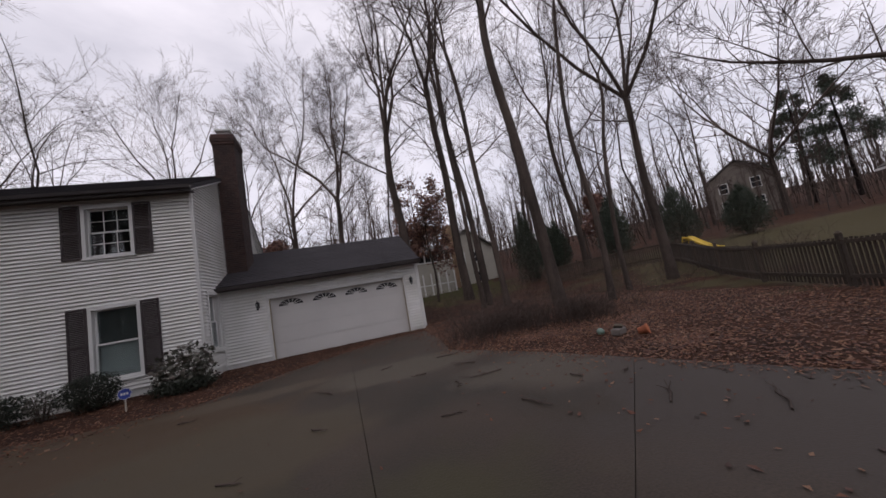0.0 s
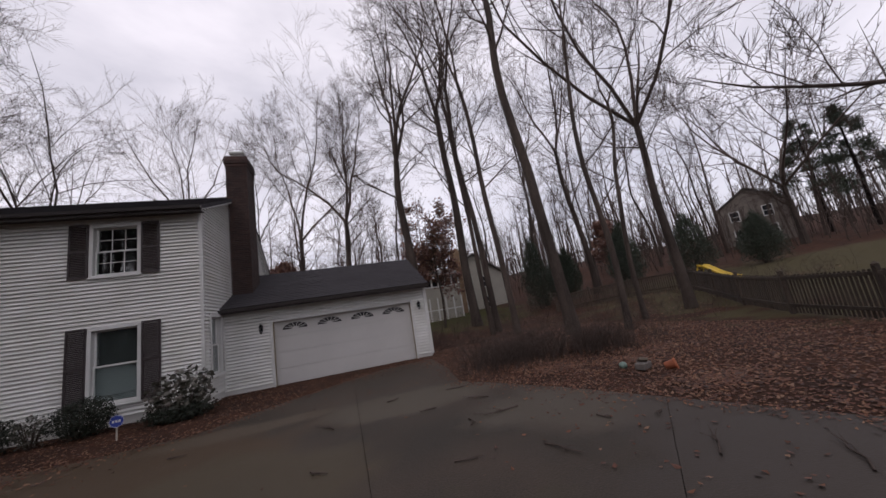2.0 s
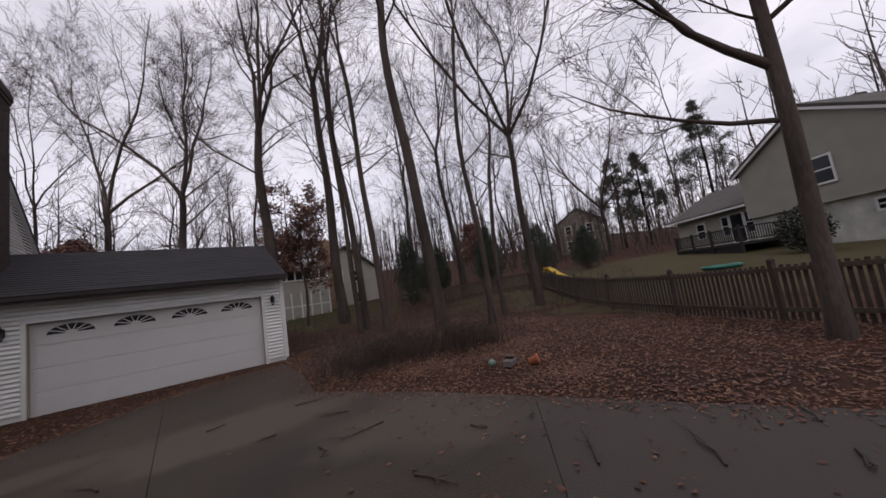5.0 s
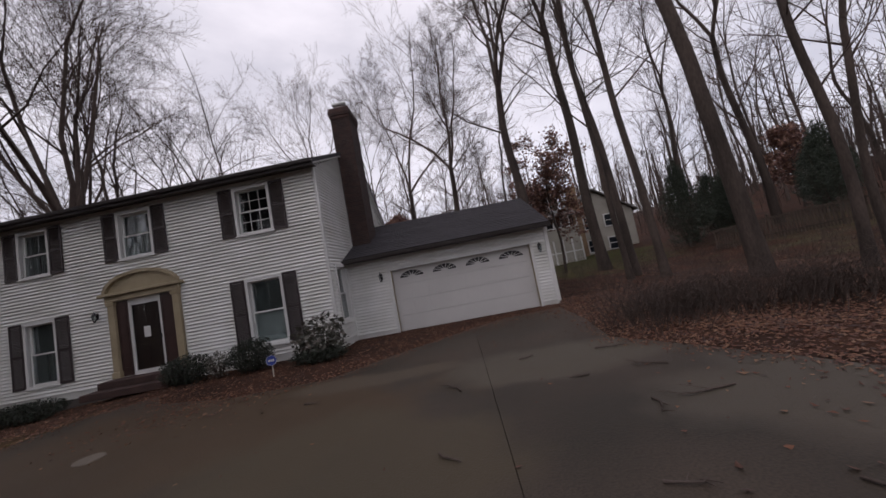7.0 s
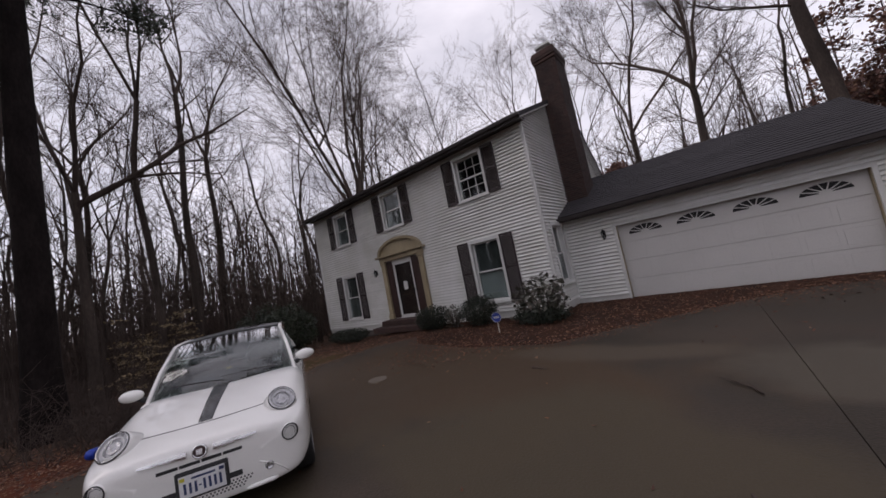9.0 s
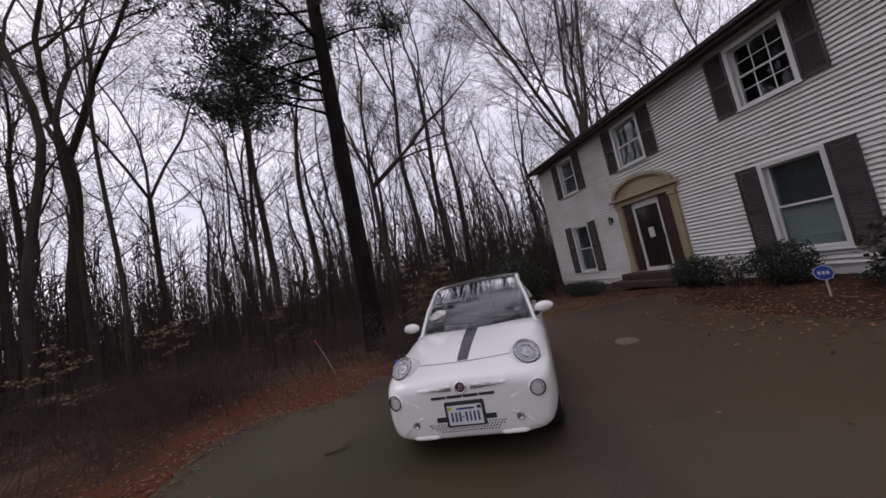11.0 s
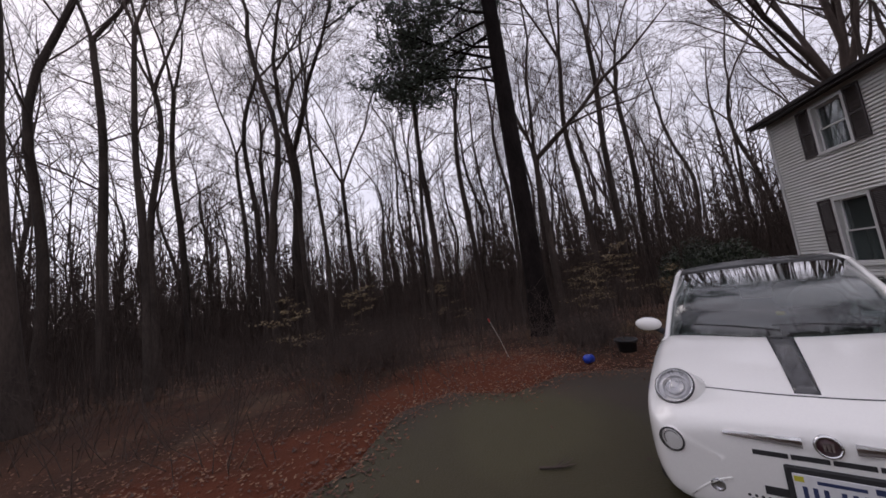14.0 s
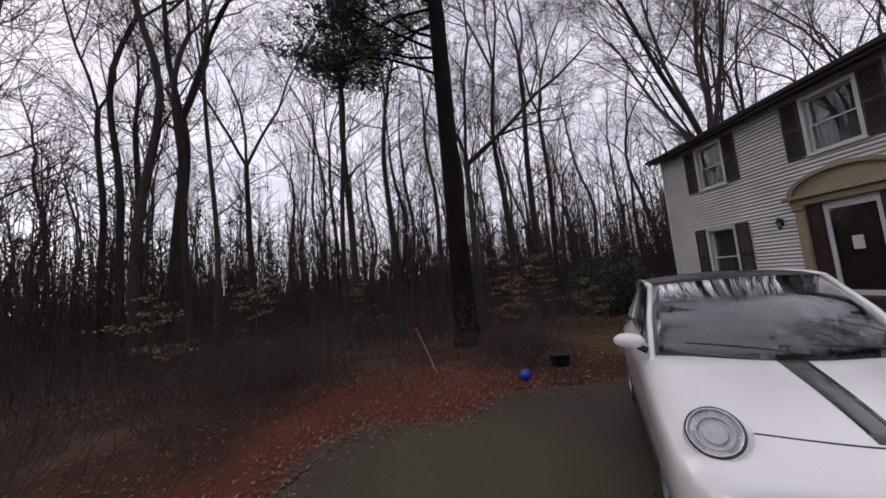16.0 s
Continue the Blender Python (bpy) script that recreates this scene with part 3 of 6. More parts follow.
part("wall", boxed(CX, GX1, G_BY - 0.18, G_BY, 0, GZ), M_SIDING, garage)
slope_roof(garage, CX - 0.0, GX1 + 0.12, (-0.4, GZ + 0.02), (G_RY, G_RZ))
slope_roof(garage, CX + 0.45, GX1 + 0.12, (G_BY + 0.4, GZ + 0.02), (G_RY, G_RZ))
part("soffit", boxed(CX + 0.02, GX1 + 0.08, -0.38, -0.018, GZ - 0.12, GZ - 0.09), M_TRIM, garage)
part("fascia", boxed(CX + 0.02, GX1 + 0.12, -0.42, -0.38, GZ - 0.16, GZ), M_GUTTER, garage)
gutter(garage, CX + 0.02, GX1 + 0.12, -0.42, GZ - 0.01)
part("rake_board", prism([(-0.4, GZ - 0.14), (-0.4, GZ - 0.01), (G_RY, G_RZ - 0.03), (G_RY, G_RZ - 0.17)], 0, GX1 + 0.045, GX1 + 0.1), M_TRIM, garage)
part("corner_board", boxed(GX1 - 0.07, GX1 + 0.054, -0.056, 0.08, 0.1, GZ - 0.1), M_TRIM, garage)
for a, b in ((-0.11, -0.03), (4.95, 5.03)):
    part("door_casing", boxed(a, b, -0.058, 0.0, 0.0, 2.2), M_TRIM, garage)
    j = -0.03 if a < 0 else 4.938
    part("door_jamb", boxed(j, j + 0.012, 0.0, 0.155, 0.0, 2.2), M_TAN, garage, "yellowed door jamb")
part("door_casing", boxed(-0.11, 5.03, -0.058, 0.0, 2.2, 2.28), M_TRIM, garage)
gdoor = part("garage_door", boxed(-0.03, 4.95, 0.155, 0.185, 0.0, 2.2), M_DOORWHITE, garage, "white panelled double garage door")
for r in range(4):
    z0 = r * 0.55
    part("section", boxed(-0.018, 4.938, 0.13, 0.155, z0 + 0.004, z0 + 0.545, 0.006), M_DOORWHITE, gdoor)
    for c in range(8):
        x0 = 0.06 + c * 0.61
        if r < 3:
            part("panel", boxed(x0 + 0.03, x0 + 0.54, 0.126, 0.13, z0 + 0.09, z0 + 0.45, 0.004), M_DOORWHITE, gdoor)
for c in range(4):
    cx = 0.68 + c * 1.197
    FZ = 1.86
    fan = [(cx + 0.46 * math.cos(a), FZ + 0.26 * math.sin(a)) for a in np.linspace(0, math.pi, 21)]
    inn = [(cx + 0.425 * math.cos(a), FZ + 0.015 + 0.225 * math.sin(a)) for a in np.linspace(math.pi, 0, 21)]
    fw = part("fan_window", prism(inn, 1, 0.124, 0.129), M_DARK, gdoor, "dark half-round sunburst window")
    part("frame", prism(fan + inn, 1, 0.115, 0.13), M_DOORWHITE, fw)
    hub = [(cx + 0.11 * math.cos(a), FZ + 0.015 + 0.075 * math.sin(a)) for a in np.linspace(0, math.pi, 9)]
    part("hub", prism(hub, 1, 0.116, 0.124), M_DOORWHITE, fw)
    for a in (26, 52, 78, 102, 128, 154):
        d = Vector((math.cos(radians(a)) * 0.42, 0, math.sin(radians(a)) * 0.222))
        n = Vector((-d.z, 0, d.x)).normalized() * 0.011
        o = Vector((cx, 0, FZ + 0.015))
        part("ray_bar", prism([((o + q).x, (o + q).z) for q in (n, d + n, d - n, -n)], 1, 0.117, 0.124), M_DOORWHITE, fw)


def lantern(at, label):
    """A black wall lantern: back plate, arm, caged glass body, roof and finial."""
    L = thing("wall_lantern", at, label, "lamp", "wall lanterns")
    x, y, z = at
    part("back_plate", boxed(x - 0.045, x + 0.045, y - 0.03, y - 0.016, z - 0.1, z + 0.1, 0.006), M_BLACK, L)
    part("arm", boxed(x - 0.012, x + 0.012, y - 0.12, y - 0.03, z + 0.07, z + 0.09, 0.004), M_BLACK, L)
    part("glass", ring(bmesh.new(), Matrix.Translation((x, y - 0.12, z)), [(0.04, -0.13), (0.062, 0.05)], 6, True), M_PANE, L)
    bm = bmesh.new()
    for i in range(6):
        a = math.pi / 3 * i
        p0, p1 = Vector((0.043 * math.cos(a), 0.043 * math.sin(a), -0.13)), Vector((0.066 * math.cos(a), 0.066 * math.sin(a), 0.05))
        m = Matrix.Translation((x, y - 0.12, z))
        ring(bm, m @ Matrix.Translation(p0) @ (p1 - p0).to_track_quat('Z', 'Y').to_matrix().to_4x4(), [(0.006, 0), (0.006, (p1 - p0).length)], 4, True)
    part("cage", bm, M_BLACK, L)
    part("lantern_roof", ring(bmesh.new(), Matrix.Translation((x, y - 0.12, z)), [(0.08, 0.05), (0.05, 0.09), (0.015, 0.13), (0.012, 0.17)], 8, True), M_BLACK, L)
    part("finial", ring(bmesh.new(), Matrix.Translation((x, y - 0.12, z)), [(0.045, -0.135), (0.03, -0.16), (0.01, -0.19)], 8, True), M_BLACK, L)
    return L


lantern((-0.38, -0.036, 2.04), "black metal lantern beside the garage door")
lantern((5.26, -0.036, 2.04), "black metal lantern beside the garage door")
lantern((-9.36, FY - 0.036, 2.45), "black metal lantern beside the front door")


# ---------- trees ----------
def leaf_material(name, colours, rough=0.6, sheen=0.0):
    """Leaves of several colours, one for each leaf."""
    m = bpy.data.materials.new(name)
    m.use_nodes = True
    nodes, links = m.node_tree.nodes, m.node_tree.links
    b = nodes["Principled BSDF"]
    geo = nodes.new("ShaderNodeNewGeometry")
    ramp = nodes.new("ShaderNodeValToRGB")
    ramp.color_ramp.interpolation = 'CONSTANT'
    el = ramp.color_ramp.elements
    el[0].position, el[0].color = 0, (*colours[0], 1)
    el[1].position, el[1].color = 1 / len(colours), (*colours[1], 1)
    for i, c in enumerate(colours[2:], 2):
        e = el.new(i / len(colours))
        e.color = (*c, 1)
    links.new(geo.outputs["Random Per Island"], ramp.inputs["Fac"])
    nz = nodes.new("ShaderNodeTexNoise")
    nz.inputs["Scale"].default_value = 45
    links.new(geo.outputs["Position"], nz.inputs["Vector"])
    hsv = nodes.new("ShaderNodeHueSaturation")
    mr = nodes.new("ShaderNodeMapRange")
    mr.inputs["To Min"].default_value, mr.inputs["To Max"].default_value = 0.6, 1.4
    links.new(nz.outputs["Fac"], mr.inputs["Value"])
    links.new(mr.outputs["Result"], hsv.inputs["Value"])
    links.new(ramp.outputs["Color"], hsv.inputs["Color"])
    links.new(hsv.outputs["Color"], b.inputs["Base Color"])
    b.inputs["Roughness"].default_value = rough
    return m


M_LITTER = leaf_material("fallen_leaves", [(0.125, 0.048, 0.025), (0.085, 0.036, 0.022), (0.18, 0.085, 0.042), (0.05, 0.025, 0.018), (0.21, 0.115, 0.066), (0.105, 0.039, 0.022), (0.14, 0.055, 0.026)], 0.7)
M_EVERGREEN = leaf_material("dark_evergreen_leaves", [(0.014, 0.021, 0.012), (0.019, 0.028, 0.015), (0.010, 0.016, 0.010), (0.025, 0.03, 0.018)], 0.5)
M_RHODO = leaf_material("rhododendron_leaves", [(0.06, 0.06, 0.042), (0.10, 0.095, 0.075), (0.04, 0.042, 0.03), (0.15, 0.13, 0.11)], 0.4)
M_HOLLY = leaf_material("glossy_holly_leaves", [(0.022, 0.034, 0.017), (0.032, 0.046, 0.022), (0.016, 0.025, 0.014), (0.045, 0.056, 0.03)], 0.35)
M_OAKLEAF = leaf_material("dry_oak_leaves", [(0.22, 0.105, 0.08), (0.16, 0.085, 0.07), (0.26, 0.14, 0.09), (0.13, 0.07, 0.06)], 0.7)
M_NEEDLE = leaf_material("pine_needles", [(0.038, 0.052, 0.034), (0.05, 0.066, 0.042), (0.03, 0.042, 0.028)], 0.6)


def tube(V, F, pts, radii, n):
    """A tapering tube along pts, appended to the lists."""
    base = len(V)
    side = Vector((0.31, 0.77, 0.55))
    for i, p in enumerate(pts):
        d = (pts[min(i + 1, len(pts) - 1)] - pts[max(i - 1, 0)])
        d.normalize()
        a = d.cross(side)
        if a.length < 0.1:
            a = d.cross(Vector((1, 0, 0)))
        a.normalize()
        b = d.cross(a)
        for k in range(n):
            t = 2 * math.pi * k / n
            q = p + (a * math.cos(t) + b * math.sin(t)) * radii[i]
            V.append((q.x, q.y, q.z))
    for i in range(len(pts) - 1):
        for k in range(n):
            k2 = (k + 1) % n
            F.append((base + i * n + k, base + i * n + k2, base + (i + 1) * n + k2, base + (i + 1) * n + k))


def tilted(rng, d, angle):
    """A direction at an angle to d, to any side."""
    a = d.orthogonal().normalized()
    a.rotate(Matrix.Rotation(rng.uniform(0, 2 * math.pi), 3, d))
    return (d * math.cos(angle) + a * math.sin(angle)).normalized()


def limb(rng, V, F, p, d, length, r, level, last, up=0.06, tips=None, thin=0.006):
    """A limb and all that grows from it."""
    segs = (7, 6, 4, 2, 1, 1)[min(level, 5)]
    sides = (7, 5, 4, 3, 3)[min(level, 4)]
    pts, rad = [p.copy()], [r]
    q, dd = p.copy(), d.copy()
    for i in range(segs):
        wob = 0.16 + 0.05 * level
        dd = (dd + Vector((rng.uniform(-wob, wob), rng.uniform(-wob, wob), rng.uniform(-wob, wob) + up))).normalized()
        q = q + dd * (length / segs)
        pts.append(q.copy())
        rad.append(max(thin * 0.6, r * (1 - 0.82 * (i + 1) / segs)))
    tube(V, F, pts, rad, sides)
    if level >= last:
        if tips is not None:
            tips.append(pts[-1])
            tips.append(pts[len(pts) // 2])
        return
    count = (0, 8, 8, 7, 5)[min(level, 4)] if level else 0
    for i in range(count):
        t = 0.22 + 0.78 * (i + rng.random() * 0.8) / count
        f = min(t, 0.999) * segs
        k = int(f)
        base = pts[k].lerp(pts[k + 1], f - k)
        rr = rad[k] + (rad[k + 1] - rad[k]) * (f - k)
        tan = (pts[k + 1] - pts[k]).normalized()
        limb(rng, V, F, base, tilted(rng, tan, rng.uniform(0.35, 0.85)), length * rng.uniform(0.36, 0.62) * (1.15 - 0.5 * t), max(thin, rr * rng.uniform(0.45, 0.62)), level + 1, last, up, tips, thin)


def tree_meshes(seed, h, r, fork=0.55, forks=3, spread=0.42, lean=(0, 0), first=0.45, limbs=9, last=4, kink=0.3, low_limb=None, reach=1.0, thin=0.008):
    """Trunk and crown of a bare tree: a trunk that wanders up to its fork, main limbs from there, side limbs below it."""
    rng = random.Random(seed)
    V, F = [], []
    segs = 12
    hf = h * fork
    pts, rad = [], []
    ox, oy = rng.uniform(0, 99), rng.uniform(0, 99)
    for i in range(segs + 1):
        t = i / segs
        z = hf * t
        x = lean[0] * z + kink * t * noise.noise(Vector((ox, z * 0.16, 0)))* 2
        y = lean[1] * z + kink * t * noise.noise(Vector((oy, z * 0.16, 7))) * 2
        pts.append(Vector((x, y, z - (0.25 if i == 0 else 0))))
        flare = 1 + 0.35 * math.exp(-z / (r * 1.8))
        rad.append(r * (1 - 0.42 * t) * flare)
    tube(V, F, pts, rad, 12)
    nv, nf = len(V), len(F)
    Vt, Ft = V, F
    V, F = [], []
    top = pts[-1]
    rt = rad[-1]
    d0 = (pts[-1] - pts[-3]).normalized()
    a0 = rng.uniform(0, 6.28)
    for i in range(forks):
        a = a0 + 2 * math.pi * i / forks + rng.uniform(-0.4, 0.4)
        s = spread * rng.uniform(0.5, 1.2) if forks > 1 else 0.05
        d = (d0 + Vector((math.cos(a), math.sin(a), 0)) * s).normalized()
        limb(rng, V, F, top - d0 * rt * 0.5, d, (h - hf) * rng.uniform(0.8, 1.1), rt * (0.75 if forks > 1 else 0.95), 1, last, 0.05, None, thin)
    for i in range(limbs):
        t = first + (1 - first) * (i + rng.random()) / limbs
        f = min(t, 0.999) * segs
        k = int(f)
        base = pts[k].lerp(pts[k + 1], f - k)
        a = rng.uniform(0, 6.28)
        d = Vector((math.cos(a), math.sin(a), rng.uniform(0.35, 1.0))).normalized()
        limb(rng, V, F, base, d, h * rng.uniform(0.1, 0.24) * reach, rad[k] * rng.uniform(0.18, 0.38), 2 if reach == 1 else 1, last, 0.07, None, thin)
    if low_limb:
        for z, dx, dy, dz, ln, rr in low_limb:
            f = min(z / hf, 0.999) * segs
            k = int(f)
            limb(rng, V, F, pts[k].lerp(pts[k + 1], f - k), Vector((dx, dy, dz)).normalized(), ln, rr, 1, last, 0.07)
    return (Vt, Ft), (V, F)


def tree(x, y, label, parts, bark=None, twig=None, turn=0.0, group="", category="tree"):
    T = thing("tree", (x, y, height(x, y)), label, category, group)
    for name, (V, F), mat in zip(("trunk", "crown"), parts, (bark or M_BARK, twig or M_TWIG)):
        ob = new(name, raw_mesh(name, V, F, mat))
        ob.parent = T
    T.rotation_euler = (0, 0, turn)
    return T


BARE = "tall bare grey-brown tree standing in leaf litter"
for i, (x, y, h, r, kw) in enumerate((
        (-18.3, 5.3, 27, 0.36, dict(fork=0.32, forks=6, spread=0.7, limbs=5, first=0.6, last=5, thin=0.007)),
        (-17.6, 16.4, 25, 0.22, dict(fork=0.42, forks=4, spread=0.42, limbs=9, first=0.45, thin=0.008)),
        (-11.8, 23.9, 29, 0.25, dict(fork=0.45, forks=4, spread=0.35, thin=0.009)),
        (-15.2, 9.5, 18, 0.16, dict(fork=0.5, forks=4, spread=0.45)),
        (-22.5, 9.0, 24, 0.24, dict(fork=0.4, forks=5, spread=0.6)),
        (-5.5, 24.0, 21, 0.16, dict(fork=0.55, forks=3, spread=0.4)),
        (-0.4, 15.4, 22, 0.25, dict(fork=0.4, forks=3, spread=0.5, lean=(-0.03, 0), thin=0.008)),
        (3.1, 13.8, 23, 0.29, dict(fork=0.42, forks=4, spread=0.55, lean=(-0.01, 0), last=5, thin=0.008)),
        (7.3, 10.0, 27, 0.36, dict(fork=0.48, forks=4, spread=0.35, lean=(-0.02, 0), first=0.7, limbs=5)),
        (11.1, 9.3, 27, 0.33, dict(fork=0.62, forks=2, spread=0.25, lean=(-0.03, 0), first=0.6)),
        (10.5, 4.5, 25, 0.19, dict(fork=0.62, forks=3, spread=0.3, lean=(-0.045, 0), first=0.5)),
        (10.4, 2.0, 23, 0.16, dict(fork=0.6, forks=2, spread=0.25, lean=(-0.05, 0), first=0.5)),
        (9.7, 3.4, 22, 0.13, dict(fork=0.6, forks=2, spread=0.3, lean=(-0.05, 0), first=0.5)),
        (10.7, -2.0, 24, 0.24, dict(fork=0.66, forks=2, spread=0.2, lean=(-0.06, 0.02), first=0.75, limbs=4, kink=0.5)),
        (18.8, 12.2, 20, 0.18, dict(fork=0.55, forks=3, spread=0.35)),
        (22.1, 9.8, 23, 0.25, dict(fork=0.55, forks=3, spread=0.35, lean=(-0.06, 0))),
        (12.0, -3.3, 18, 0.12, dict(fork=0.6, forks=2, spread=0.3, first=0.4, limbs=6, kink=0.6)),
        (14.6, -1.6, 17, 0.11, dict(fork=0.6, forks=2, spread=0.3, first=0.4, limbs=7, kink=0.7)),
        (16.6, -2.1, 24, 0.21, dict(fork=0.36, forks=5, spread=0.65, limbs=4, first=0.7, lean=(-0.03, 0))),
        (43.0, 6.7, 19, 0.3, dict(fork=0.3, forks=5, spread=0.8, limbs=6, first=0.6, thin=0.016)),
        (10.9, -11.9, 14, 0.145, dict(fork=0.5, forks=3, spread=0.45, limbs=3, first=0.75, kink=0.1, lean=(0.0, -0.01), low_limb=[(4.4, -0.2, 0.75, 0.7, 4.6, 0.085), (3.5, -0.2, 0.9, 0.35, 4.4, 0.05), (5.2, 0.1, -0.8, 0.5, 3.0, 0.05)])),
)):
    tree(x, y, BARE, tree_meshes(100 + i, h, r, **kw))

# the woods beside the drive
WOODS = "bare woodland tree among brush on a falling slope"
PINE_X, PINE_Y = -9.9, -11.1
tree(PINE_X, PINE_Y, "tall dark-barked pine trunk at the drive's edge", tree_meshes(7, 22, 0.32, fork=0.85, forks=1, limbs=5, first=0.55, lean=(0.0, 0.0), kink=0.12, last=3), M_PINEBARK, M_PINEBARK)
tree(-13.2, -10.05, "slim bare tree with a long upswept side limb", tree_meshes(8, 17, 0.17, fork=0.42, forks=2, spread=0.4, limbs=2, first=0.8, kink=0.15, low_limb=[(6.7, 0.05, 0.9, 0.5, 7.5, 0.12)]))
for i, (x, y, h, r, kw) in enumerate((
        (-14.9, -22.4, 24, 0.30, dict(fork=0.44, forks=4, spread=0.6, limbs=2, first=0.85)),
        (-4.6, -22.5, 24, 0.28, dict(fork=0.7, forks=2, spread=0.3, limbs=5, first=0.6, lean=(0.03, -0.02))),
        (-8.0, -25.2, 21, 0.17, dict(fork=0.6, forks=2, lean=(-0.02, 0))),
        (-19.0, -21.5, 22, 0.2, dict(fork=0.45, forks=3, spread=0.5)),
        (-16.9, -15.5, 23, 0.2, dict(fork=0.55, forks=3, spread=0.4)),
        (-19.2, -13.6, 22, 0.19, dict(fork=0.6, forks=2, spread=0.4)),
        (-16.9, -7.7, 22, 0.17, dict(fork=0.6, forks=3, spread=0.35)),
        (-17.4, -6.1, 22, 0.19, dict(fork=0.65, forks=2, spread=0.3)),
        (-19.9, -4.1, 21, 0.19, dict(fork=0.6, forks=3, spread=0.4)),
        (-11.1, -25.3, 21, 0.15, dict(fork=0.6, forks=2, spread=0.4)),
        (-8.8, -24.0, 20, 0.14, dict(fork=0.55, forks=3, spread=0.4)),
        (-15.8, -26.3, 20, 0.16, dict(fork=0.6, forks=2, spread=0.4)),
        (-18.1, -26.7, 21, 0.2, dict(fork=0.6, forks=2, spread=0.4)),
        (-22.0, -9.4, 20, 0.17, dict(fork=0.6, forks=3, spread=0.4)),
        (-6.2, -21.0, 17, 0.1, dict(fork=0.6, forks=2, spread=0.3)),
        (-12.2, -19.4, 18, 0.1, dict(fork=0.6, forks=2, spread=0.3)),
        (-12.6, -15.0, 18, 0.1, dict(fork=0.6, forks=2, spread=0.3)),
)):
    tree(x, y, WOODS, tree_meshes(200 + i, h, r, **kw))


def woods():
    """The rest of the woods: a few kinds of tree, each copied with its own turn and size."""
    rng = random.Random(11)
    kinds = [tree_meshes(300 + i, 20 + i, 0.13 + 0.02 * (i % 3), fork=(0.6, 0.5, 0.7, 0.55, 0.62)[i], forks=(2, 3, 1, 2, 3)[i], spread=0.4, limbs=(5, 4, 8, 6, 5)[i], first=0.4, last=3, kink=0.7) for i in range(5)]
    models = [tree(-30 - 4 * i, 40, WOODS, k, group="woodland trees") for i, k in enumerate(kinds)]
    spots = []
    taken = [(ob.location.x, ob.location.y) for ob in bpy.data.objects if ob.name.startswith("tree")]
    tries = 0
    while len(spots) < 160 and tries < 9000:
        tries += 1
        zone = rng.random()
        if zone < 0.66:
            x, y = rng.uniform(-52, -9.5), rng.uniform(-52, 14)
            if x > -13 and y > -19:
                continue
        elif zone < 0.82:
            x, y = rng.uniform(-9.5, 0), rng.uniform(-50, -21.5)
        elif zone < 0.93:
            x, y = rng.uniform(-30, 10), rng.uniform(24, 55)
        else:
            x, y = rng.uniform(15, 48), rng.uniform(14, 45)
        near = math.hypot(x - 1, y + 11)
        gap = 1.5 if near < 25 else 2.0
        if -16 < x < 9 and -8 < y < 23:
            continue
        if all((x - a) ** 2 + (y - b) ** 2 > gap * gap for a, b in taken + spots):
            spots.append((x, y))
    for x, y in spots:
        s = rng.uniform(0.7, 1.15)
        ob = copy_thing(rng.choice(models), Matrix.Identity(4))
        ob.matrix_basis = Matrix.Translation((x, y, height(x, y))) @ pose(0, 0, 0, rng.uniform(-4, 4), rng.uniform(-4, 4), rng.uniform(0, 360)) @ Matrix.Diagonal((s * rng.uniform(0.8, 1.1), s * rng.uniform(0.8, 1.1), s, 1))


woods()


def far_woods():
    """Woods out to the horizon on every side."""
    rng = random.Random(21)
    V, F = [], []
    for i in range(850):
        a = rng.uniform(0, 2 * math.pi)
        d = rng.uniform(50, 165)
        x, y = 0 + d * math.cos(a), -8 + d * math.sin(a)
        z = height(x, y)
        h = rng.uniform(15, 24)
        p = Vector((x, y, z - 0.3))
        q = [p + Vector((rng.uniform(-0.5, 0.5), rng.uniform(-0.5, 0.5), h * t)) for t in (0, 0.3, 0.6, 1)]
        tube(V, F, q, [0.2, 0.16, 0.1, 0.02], 4)
        for k in range(15):
            t = rng.uniform(0.3, 1)
            b = p + Vector((0, 0, h * t))
            an = rng.uniform(0, 6.28)
            e = b + Vector((math.cos(an), math.sin(an), rng.uniform(0.5, 1.6))) * rng.uniform(1.0, 3.0)
            m = b.lerp(e, 0.55) + Vector((rng.uniform(-0.4, 0.4), rng.uniform(-0.4, 0.4), 0))
            tube(V, F, [b, m, e], [0.05, 0.035, 0.012], 3)
            for j in range(2):
                e2 = e + Vector((rng.uniform(-1, 1), rng.uniform(-1, 1), rng.uniform(0, 1.2)))
                tube(V, F, [m.lerp(e, rng.random()), e2], [0.028, 0.012], 3)
    ob = new("far_woods", raw_mesh("far_woods", V, F, M_TWIG))
    tagged(ob, "distant bare winter woods on every side", "woods", kind="stuff")


far_woods()


